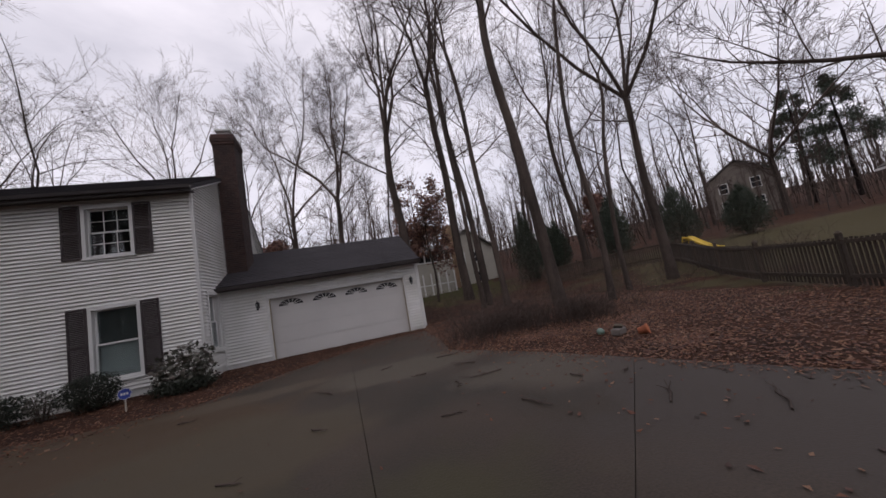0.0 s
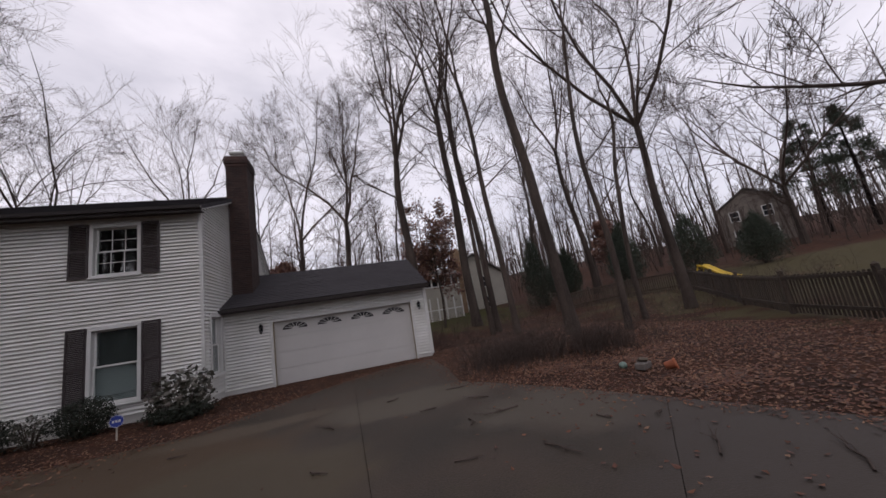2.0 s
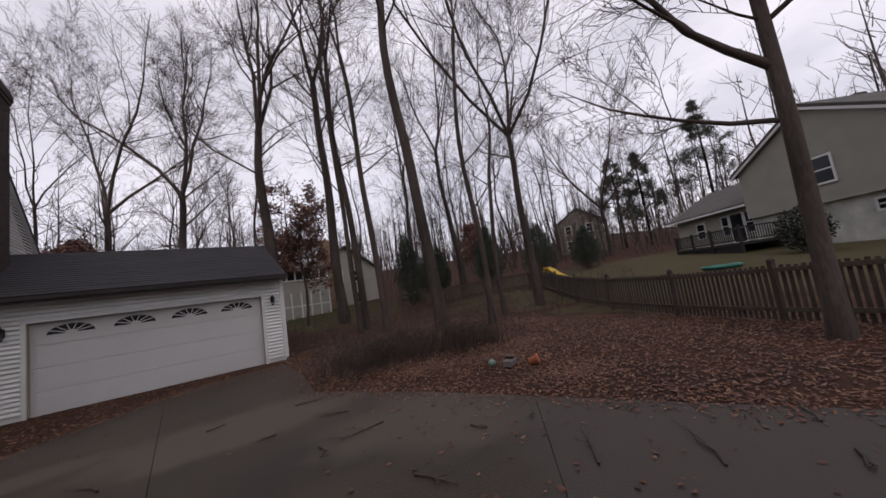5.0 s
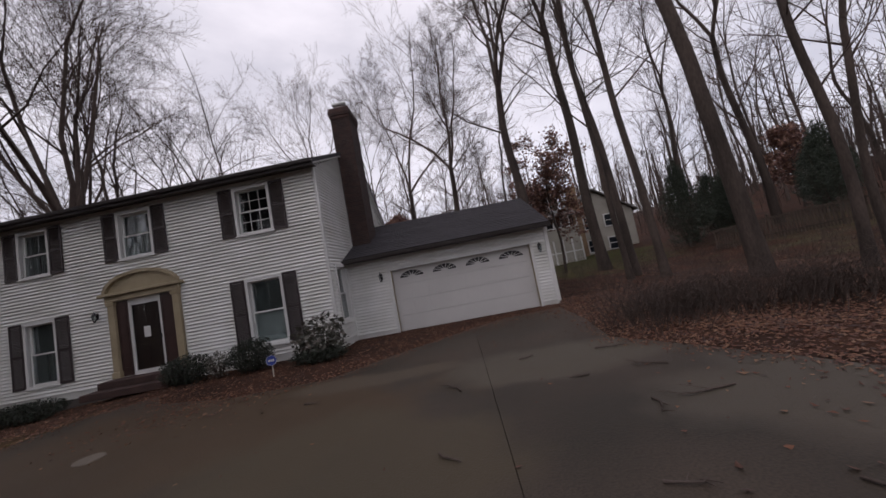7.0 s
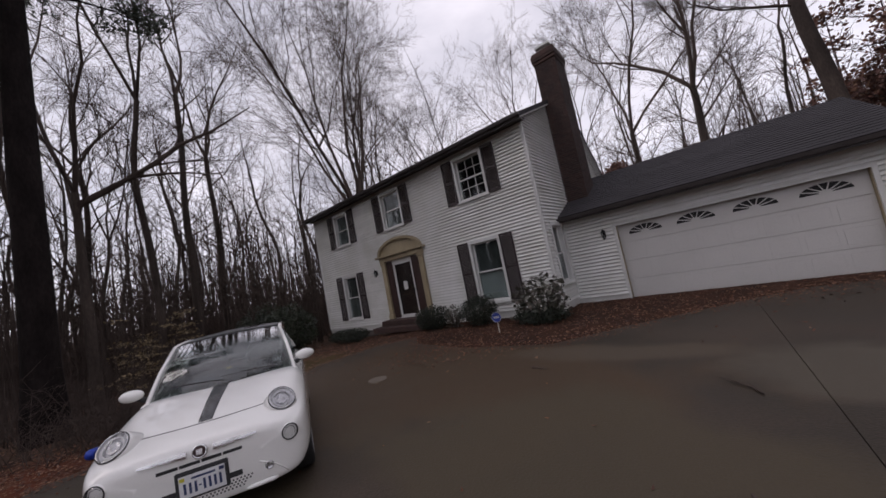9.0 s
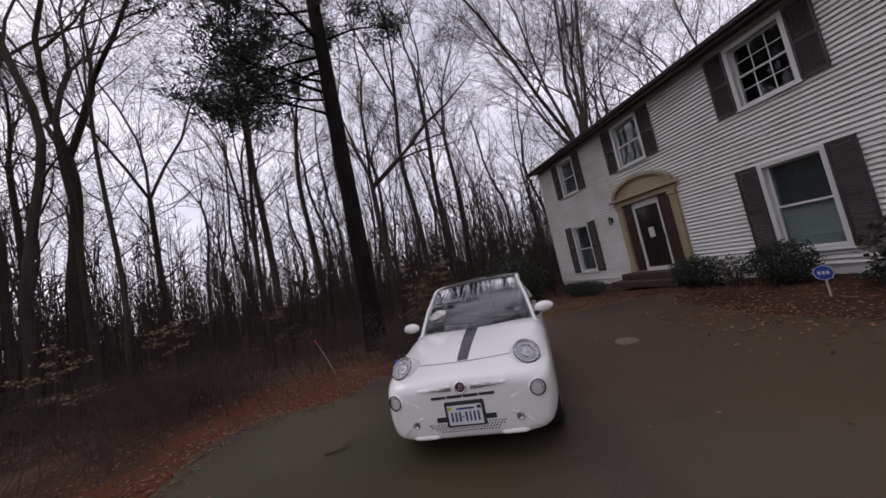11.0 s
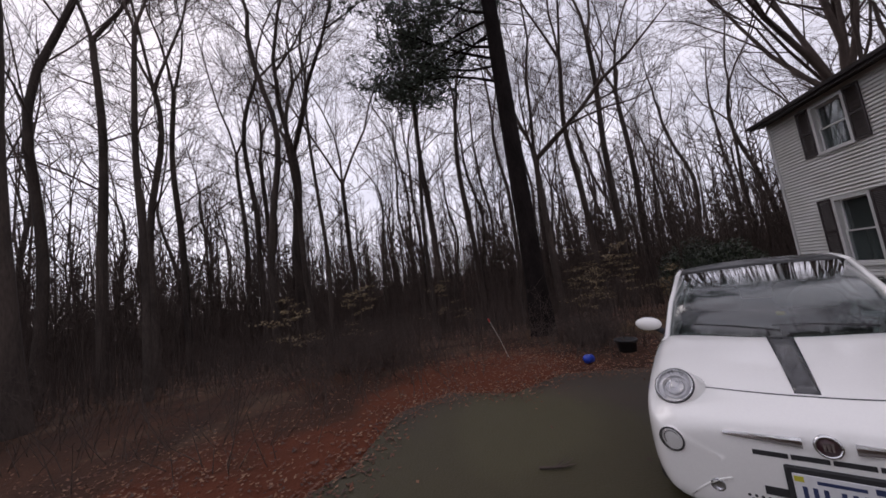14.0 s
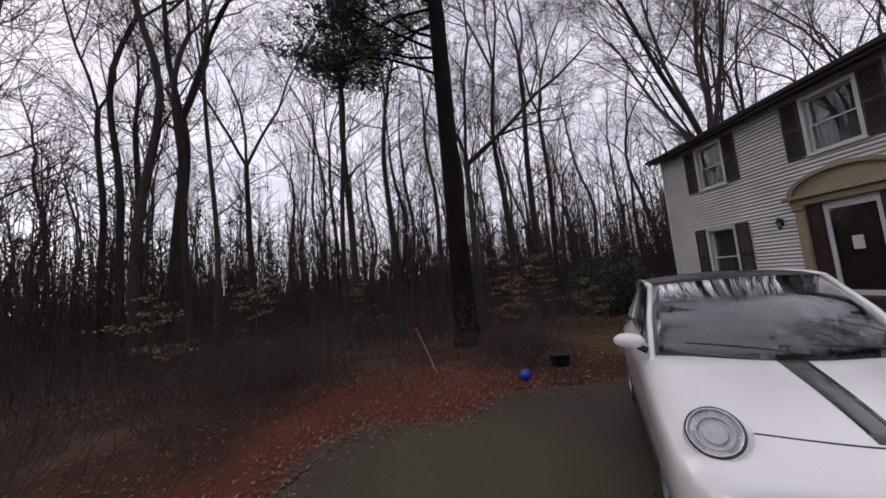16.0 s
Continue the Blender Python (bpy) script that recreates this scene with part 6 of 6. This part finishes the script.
def neighbour():
    N = thing("house", (30, -12.0, height(25, -12)), "beige-sided house with white lower storey and deck", "house")
    x0, x1, ya, yb = 24.96, 36.0, -14.4, -6.25
    zg, zs, ze, zr, ym = 0.5, 3.0, 5.8, 7.95, -10.33
    part("lower_wall", boxed(x0 + 0.25, x1, ya + 0.25, yb, zg - 0.4, zs), M_OFFWHITE, N)
    wall = part("upper_wall", prism([(ya, zs), (yb, zs), (yb, ze), (ym, zr), (ya, ze)], 0, x0, x1), M_BEIGE, N)
    west = Matrix.Translation((x0, 0, 0)) @ pose(0, 0, 0, 0, 0, -90)
    siding_strips(wall, west, lambda u: ze + (zr - ze) * (1 - abs(-u - ym) / 4.07), -yb, -ya, zs, zr, 0.13, M_BEIGE)
    south = Matrix.Translation((0, ya, 0))
    siding_strips(wall, south, lambda u: 99, x0, x1, zs, ze - 0.1, 0.13, M_BEIGE)
    for s, yy in ((1, ya), (-1, yb)):
        d = (zr - ze) / (ym - ya)
        o = 0.35
        part("roof", prism([(yy - s * o, ze - d * o), (ym, zr), (ym, zr + 0.16), (yy - s * o, ze - d * o + 0.16)], 0, x0 - 0.25, x1 + 0.25), M_GREYROOF, N)
        part("rake_board", prism([(yy - s * o, ze - d * o - 0.14), (ym, zr - 0.16), (ym, zr - 0.01), (yy - s * o, ze - d * o - 0.01)], 0, x0 - 0.24, x0 - 0.16), M_TRIM, N)
    part("gutter", boxed(x0 - 0.25, x1 + 0.25, ya - 0.47, ya - 0.35, ze - 0.28, ze - 0.16), M_TRIM, N)
    part("downspout", boxed(x0 + 0.05, x0 + 0.14, ya - 0.12, ya - 0.03, 0.4, ze - 0.2), M_TRIM, N)
    simple_window(wall, west @ Matrix.Translation((10.65, -0.03, 3.95)), 0.85, 1.2)
    simple_window(N, Matrix.Translation((x0 + 0.25, 0, 0)) @ pose(0, 0, 0, 0, 0, -90) @ Matrix.Translation((12.5, 0, 2.25)), 0.8, 0.42)
    for x in (26.5, 28.5, 32.5):
        simple_window(wall, south @ Matrix.Translation((x, -0.03, 4.1)), 0.6, 1.2)
    part("door", boxed(25.6, 26.4, ya + 0.2, ya + 0.25, 0.8, 2.8), M_TRIM, N)
    part("chimney", boxed(30.0, 31.0, ya - 0.6, ya - 0.01, 0.2, 8.9, 0.03), M_BRICK, N, "brick chimney stack")
    part("chimney", boxed(28.2, 28.8, ym + 0.2, ym + 0.8, 6.8, 8.3, 0.02), M_BRICK, N)
    # low wing with its deck
    wa, wb, wz, wr = -6.25, 0.8, 3.95, 5.7
    part("wing_wall", boxed(25.6, 32.0, wa, wb, 0.2, wz), M_CREAM, N)
    part("wing_roof", prism([(25.0, wz - 0.05), (28.8, wr + 0.15), (32.6, wz - 0.05), (32.6, wz + 0.12), (28.8, wr + 0.32), (25.0, wz + 0.12)], 1, wa - 0.0, wb + 0.4), M_GREYROOF, N)
    part("wing_gutter", boxed(24.9, 25.02, wa, wb + 0.4, wz - 0.1, wz + 0.02), M_TRIM, N)
    wing = Matrix.Translation((25.6, 0, 0)) @ pose(0, 0, 0, 0, 0, -90)
    for y, w, z, h in ((5.6, 0.5, 2.3, 1.2), (4.7, 0.9, 1.75, 1.8), (3.8, 0.5, 2.3, 1.2), (1.6, 0.7, 2.4, 1.0)):
        simple_window(N, wing @ Matrix.Translation((y, 0, z)), w, h)
    D = part("deck", boxed(22.6, 25.6, -8.1, -2.9, 1.55, 1.7), M_DECK, N, "dark-stained raised deck")
    part("deck_skirt", boxed(22.7, 22.76, -8.0, -3.0, 0.6, 1.55), M_DECK, D)
    for zz in (1.8, 2.5):
        part("rail", boxed(22.6, 22.68, -8.1, -2.9, zz, zz + 0.07), M_DECK, D)
        part("rail", boxed(22.7, 25.6, -8.1, -8.03, zz, zz + 0.07), M_DECK, D)
    bal = mesh_of("baluster", boxed(-0.018, 0.018, -0.018, 0.018, 0, 0.72), M_DECK)
    for k in range(38):
        ob = under(new("baluster", bal), D)
        ob.matrix_basis = Matrix.Translation((22.64, -8.05 + k * 0.133, 1.8))
    for k in range(20):
        ob = under(new("baluster", bal), D)
        ob.matrix_basis = Matrix.Translation((22.8 + k * 0.14, -8.065, 1.8))
    for y in (-8.04, -6.0, -4.5, -2.96):
        part("post", boxed(22.58, 22.7, y - 0.06, y + 0.06, 0.2, 2.66, 0.008), M_DECK, D)
    pivot = Matrix.Translation((x0, ya, 0))
    N.matrix_basis = pivot @ pose(0, 0, 0, 0, 0, -38.2) @ pivot.inverted() @ N.matrix_basis
    return N


neighbour()


def house_behind():
    H = thing("house", (13, 22, height(12, 19)), "cream-sided house with a porch beyond the garage", "house")
    zb = 0.6
    part("porch_wall", boxed(8.4, 13.4, 18.6, 22, zb, 4.0), M_CREAM, H)
    porch = Matrix.Translation((0, 18.6, 0))
    siding_strips(H, porch, lambda u: 99, 8.4, 13.4, 2.9, 3.9, 0.16, M_CREAM)
    for k in range(7):
        x = 8.4 + k * 0.815
        part("lattice_post", boxed(x, x + 0.12, 18.5, 18.6, zb, 2.9), M_TRIM, H)
    part("lattice_rail", boxed(8.4, 13.4, 18.52, 18.58, 1.7, 1.8), M_TRIM, H)
    part("porch_core", boxed(8.7, 13.2, 19.0, 22, 4.0, 4.9), M_DARK, H)
    for k in range(8):
        x = 8.4 + k * 0.697
        part("porch_post", boxed(x, x + 0.12, 18.6, 18.72, 4.0, 4.95), M_TRIM, H)
    part("porch_sill", boxed(8.3, 13.5, 18.5, 18.62, 3.95, 4.05), M_TRIM, H)
    part("porch_roof", prism([(18.1, 4.9), (22.4, 5.9), (22.4, 6.1), (18.1, 5.05)], 0, 8.0, 13.8), M_GREYROOF, H)
    wall = part("main_wall", prism([(13.0, zb), (20.0, zb), (20.0, 4.9), (16.5, 7.3), (13.0, 4.9)], 1, 22.0, 31.0), M_CREAM, H)
    siding_strips(wall, Matrix.Translation((0, 22.0, 0)), lambda u: 4.9 + 2.4 * (1 - abs(u - 16.5) / 3.5), 13.0, 19.9, zb, 7.2, 0.18, M_CREAM)
    for x, z in ((15.6, 3.6), (17.6, 3.6), (15.6, 1.3), (17.6, 1.3)):
        simple_window(wall, Matrix.Translation((x, 21.97, z)), 0.8, 1.1)
    for s in (-1, 1):
        part("roof", prism([(16.5 + s * 3.9, 4.6), (16.5, 7.32), (16.5, 7.5), (16.5 + s * 3.9, 4.8)], 1, 21.6, 31.3), M_GREYROOF, H)
    part("chimney", boxed(14.0, 14.8, 21.2, 22.0, zb, 8.0, 0.03), M_TANBRICK, H, "tan brick chimney")
    return H


house_behind()


def far_house(x, y, turn, mat):
    z = height(x, y)
    H = thing("house", (0, 0, 0), "distant grey-brown house among the trees", "house")
    wall = part("wall", prism([(-3.6, -0.6), (3.6, -0.6), (3.6, 5.2), (0, 7.6), (-3.6, 5.2)], 1, 0, 8), mat, H)
    for a, b in ((-1.8, 3.4), (1.6, 3.4), (-1.8, 0.8), (1.6, 0.8)):
        simple_window(wall, Matrix.Translation((a, 0, b)), 0.9, 1.3)
    for s in (-1, 1):
        part("roof", prism([(s * 4.0, 4.95), (0, 7.62), (0, 7.8), (s * 4.0, 5.15)], 1, -0.3, 8.3), M_GREYROOF, H)
    H.matrix_basis = pose(x, y, z, 0, 0, turn)
    return H


M_BROWNWALL = material("weathered_brown_siding", (0.17, 0.145, 0.125), 0.8, 0.2, 1.2, 40, 0.1)
far_house(56.0, 17.5, -60, M_BROWNWALL)

# ---------- small things ----------
def slide():
    S = thing("playground_slide", (24.2, 1.8, height(24.2, 1.8)), "yellow plastic garden slide on the lawn", "slide")
    z = height(24.2, 1.8)
    pts = [(-0.9, 1.05), (-0.6, 1.0), (0.2, 0.45), (0.8, 0.14), (1.1, 0.1)]
    V, F = [], []
    for k, (u, h) in enumerate(pts):
        for w, up in ((-0.3, 0.16), (-0.26, 0.0), (0.26, 0.0), (0.3, 0.16)):
            V.append((24.2 + w, 1.8 - u, z + h + up))
    for k in range(4):
        for j in range(3):
            F.append((k * 4 + j, k * 4 + j + 1, k * 4 + 5 + j, k * 4 + 4 + j))
    me = raw_mesh("chute", V, F, M_SLIDE)
    bm = bmesh.new()
    bm.from_mesh(me)
    bmesh.ops.solidify(bm, geom=bm.faces[:], thickness=0.03)
    part("chute", bm, M_SLIDE, S)
    for w in (-0.28, 0.28):
        part("ladder_leg", bent_rod([(24.2 + w, 3.0, z - 0.03), (24.2 + w, 2.68, z + 1.1)], [0.03, 0.03]), M_SLIDE, S)
    for h in (0.3, 0.6, 0.9):
        part("rung", boxed(23.92, 24.48, 2.72 + (0.9 - h) * 0.25, 2.78 + (0.9 - h) * 0.25, z + h, z + h + 0.05), M_SLIDE, S)


slide()


def tarp():
    z = height(21.4, -8.2)
    T = thing("paddling_pool", (21.4, -8.2, z), "collapsed teal plastic pool on the lawn", "pool")
    bm = ring(bmesh.new(), Matrix.Translation((21.4, -8.2, z)) @ Matrix.Diagonal((0.6, 0.8, 0.6, 1)), [(0.7, 0.02), (0.85, 0.0), (0.92, 0.12), (0.85, 0.22), (0.74, 0.12), (0.68, 0.04), (0.0, 0.03)], 24)
    for v in bm.verts:
        v.co.z += 0.06 * noise.noise(v.co * 2) if v.co.z > z + 0.05 else 0
    part("ring_wall", bm, M_TEAL, T, smooth=True)


tarp()

M_TERRACOTTA = material("terracotta_pot", (0.42, 0.13, 0.06), 0.75, 0.2, 4, 50, 0.2)
M_BLUE = material("blue_plastic", (0.02, 0.06, 0.45), 0.35, 0.1, 4, 50, 0.0)
M_BALLGREEN = material("pale_green_rubber", (0.16, 0.24, 0.2), 0.5, 0.15, 4, 50, 0.05)
M_BLOCK = material("grey_concrete_block", (0.16, 0.14, 0.125), 0.9, 0.2, 4, 60, 0.4)
M_SIGNBLUE = material("sign_blue", (0.03, 0.06, 0.32), 0.4, 0.1, 4, 50, 0.0)
M_ROD = material("pale_fibreglass_rod", (0.45, 0.42, 0.36), 0.5, 0.1, 4, 50, 0.0)
M_RED = material("red_reflector", (0.55, 0.06, 0.05), 0.35, 0.1, 4, 50, 0.0)
M_STONE = material("pale_flat_stone", (0.16, 0.13, 0.10), 0.85, 0.25, 4, 60, 0.4)


def small_things():
    z = height(7.9, -8.2)
    pot = thing("flower_pot", (8.05, -8.3, z), "toppled terracotta flower pot in the leaves", "pot")
    m = Matrix.Translation((8.05, -8.3, z + 0.085)) @ pose(0, 0, 0, 78, 0, 40)
    part("pot_wall", ring(bmesh.new(), m, [(0.0, -0.1), (0.06, -0.1), (0.085, 0.055), (0.1, 0.055), (0.1, 0.09), (0.088, 0.09), (0.055, -0.085), (0.0, -0.085)], 24), M_TERRACOTTA, pot, smooth=True)
    bm = bmesh.new()
    bmesh.ops.create_icosphere(bm, subdivisions=3, radius=0.075, matrix=Matrix.Translation((7.62, -7.62, z + 0.075)))
    tagged(part("ball", bm, M_BALLGREEN, None, smooth=True), "pale green ball lying in the leaves", "ball")
    bm = boxed(-0.18, 0.18, -0.09, 0.09, 0, 0.12, 0.012)
    bm.transform(pose(7.82, -7.9, z + 0.01, 3, 2, 25))
    tagged(part("concrete_block", bm, M_BLOCK), "grey concrete block in the leaves", "block")
    bm = boxed(-0.12, 0.12, -0.08, 0.08, 0, 0.05, 0.01)
    bm.transform(pose(7.86, -7.86, z + 0.125, 10, 25, 60))
    tagged(part("stone", bm, M_STONE), "pale flat stone on the block", "stone")
    # security sign, its lettering as plain bars
    zs = height(-2.55, -3.65)
    sign = thing("yard_sign", (-2.55, -3.65, zs), "round blue yard sign with white bars on a stake", "sign")
    part("stake", boxed(-2.565, -2.535, -3.65, -3.64, zs - 0.1, zs + 0.3), M_ROD, sign)
    msg = Matrix.Translation((-2.55, -3.66, zs + 0.40)) @ pose(0, 0, 0, 90, 0, 12)
    face = part("face", ring(bmesh.new(), msg, [(0.135, -0.006), (0.135, 0.006), (0.0, 0.0062)], 8, False), M_SIGNBLUE, sign)
    part("border", ring(bmesh.new(), msg, [(0.122, 0.0064), (0.122, 0.0085), (0.131, 0.0085), (0.131, 0.0064)], 8), M_TRIM, sign)
    for a, b in ((-0.07, -0.033), (-0.018, 0.018), (0.033, 0.07)):
        bm = boxed(a, b, -0.026, 0.026, 0.0066, 0.009)
        bm.transform(msg)
        part("lettering_bar", bm, M_TRIM, sign)
    # marker rod
    zr = height(-6.5, -12.05)
    rod = thing("marker_rod", (-6.5, -12.05, zr), "thin leaning pale driveway marker with red tip", "marker")
    part("rod", bent_rod([(-6.5, -12.05, zr - 0.1), (-6.5, -12.22, zr + 0.42), (-6.49, -12.38, zr + 0.82)], [0.007] * 3, 6), M_ROD, rod)
    part("tip", bent_rod([(-6.49, -12.37, zr + 0.78), (-6.49, -12.40, zr + 0.86)], [0.018, 0.018], 8), M_RED, rod)
    # blue bottle-like can, and a dark tub shape in place of a low brushy mass
    can = thing("blue_can", (-5.6, -10.7, 0.02), "small blue plastic can lying on the clay", "can")
    m = Matrix.Translation((-5.6, -10.7, 0.085)) @ pose(0, 0, 0, 80, 0, 60)
    part("can_body", ring(bmesh.new(), m, [(0.0, -0.1), (0.07, -0.1), (0.075, -0.09), (0.075, 0.08), (0.06, 0.1), (0.0, 0.1)], 20), M_BLUE, can, smooth=True)
    part("can_lid", ring(bmesh.new(), m, [(0.055, 0.095), (0.055, 0.125), (0.0, 0.13)], 20), M_BLUE, can, smooth=True)
    zt = height(-6.2, -9.9)
    tub = thing("tub", (-6.2, -9.9, zt), "tub-shaped dark stand-in for a low brushy mass", "tub")
    part("tub_wall", ring(bmesh.new(), Matrix.Translation((-6.2, -9.9, zt)), [(0.0, 0.0), (0.15, 0.0), (0.18, 0.2), (0.2, 0.2), (0.2, 0.23), (0.175, 0.23), (0.14, 0.04), (0.0, 0.04)], 24), M_CABIN, tub, smooth=True)
    # flat stone beside the bed
    bm = ring(bmesh.new(), pose(-3.17, -7.2, 0.02, 3, 2, 0), [(0.0, 0.0), (0.17, 0.0), (0.175, 0.012), (0.16, 0.02), (0.0, 0.022)], 14)
    for v in bm.verts:
        v.co.x += 0.05 * noise.noise(v.co * 6)
    tagged(part("stone", bm, M_STONE), "pale round flat stone on the driveway", "stone")


small_things()


def fallen_sticks():
    """Storm-blown twigs on the drive, each of its own shape."""
    rng = random.Random(77)
    spots = [(4.6, -9.6, 0.6), (4.2, -8.2, 0.45), (3.6, -9.4, 0.3), (6.2, -11.5, 0.7), (5.7, -10.8, 0.5), (3.9, -7.2, 0.4), (5.0, -8.2, 0.8), (6.9, -12.1, 0.4), (2.2, -7.0, 0.5), (2.0, -8.6, 0.35), (4.9, -7.3, 0.5), (5.6, -9.3, 0.25), (4.4, -6.1, 0.6), (-0.6, -12.6, 0.8), (-1.2, -12.4, 0.5), (-2.4, -11.8, 0.4), (0.3, -13.1, 0.5), (7.4, -11.9, 0.5), (1.2, -9.5, 0.3), (3.2, -6.0, 0.3), (-0.4, -6.4, 0.35), (6.3, -9.6, 0.35)]
    for x, y, ln in spots:
        ln *= 0.75
        V, F = [], []
        a = rng.uniform(0, 6.28)
        d = Vector((math.cos(a), math.sin(a), 0))
        p = Vector((x, y, 0.034))
        pts = [p + d * ln * t + Vector((rng.uniform(-0.03, 0.03), rng.uniform(-0.03, 0.03), 0.01 * t)) for t in (0, 0.35, 0.7, 1)]
        tube(V, F, pts, [0.012, 0.011, 0.008, 0.004], 5)
        for k in range(4):
            q = pts[1].lerp(pts[3], rng.random())
            e = Vector((math.cos(a + rng.uniform(-1, 1)), math.sin(a + rng.uniform(-1, 1)), rng.uniform(0.0, 0.3)))
            tube(V, F, [q, q + e * ln * rng.uniform(0.2, 0.45)], [0.006, 0.003], 4)
        ob = new("stick", raw_mesh("stick", V, F, M_TWIG))
        tagged(ob, "broken bare twig lying on the driveway", "stick", "fallen sticks")


fallen_sticks()


M_BEECH = leaf_material("pale_beech_leaves", [(0.20, 0.145, 0.075), (0.24, 0.18, 0.10), (0.15, 0.11, 0.06)], 0.7)


def beech(x, y, h, seed):
    """A beech sapling with level sprays of pale dry leaves."""
    rng = random.Random(seed)
    B = thing("sapling", (x, y, height(x, y)), "beech sapling with sprays of pale dry leaves", "sapling")
    V, F, spots = [], [], []
    tube(V, F, [Vector((0, 0, -0.1)), Vector((0.05, 0.03, h * 0.5)), Vector((0, 0.08, h))], [0.025, 0.016, 0.005], 5)
    for i in range(14):
        t = rng.uniform(0.25, 0.98)
        a = rng.uniform(0, 6.28)
        e = Vector((math.cos(a), math.sin(a), rng.uniform(-0.05, 0.2))) * h * rng.uniform(0.25, 0.5) * (1.2 - 0.7 * t)
        p = Vector((0.03, 0.03, h * t))
        tube(V, F, [p, p + e * 0.5 + Vector((0, 0, 0.03)), p + e], [0.008, 0.005, 0.002], 3)
        for k in range(34):
            spots.append(p + e * rng.uniform(0.3, 1.05) + Vector((rng.gauss(0, 0.1), rng.gauss(0, 0.1), rng.gauss(0, 0.03))))
    st = new("stem", raw_mesh("stem", V, F, M_TWIG))
    st.parent = B
    leaf_cloud("foliage", seed, spots, 0.085, M_BEECH, B, 0.2)


for i, (x, y, h) in enumerate(((-12.4, -8.2, 2.8), (-14.5, -9.0, 3.0), (-11.6, -9.4, 2.0), (-13.4, -14.8, 2.6), (-10.5, -17.2, 2.4), (-8.2, -18.4, 2.2), (-17.0, -7.4, 3.2), (-11.8, -6.4, 1.8))):
    beech(x, y, h, 600 + i)
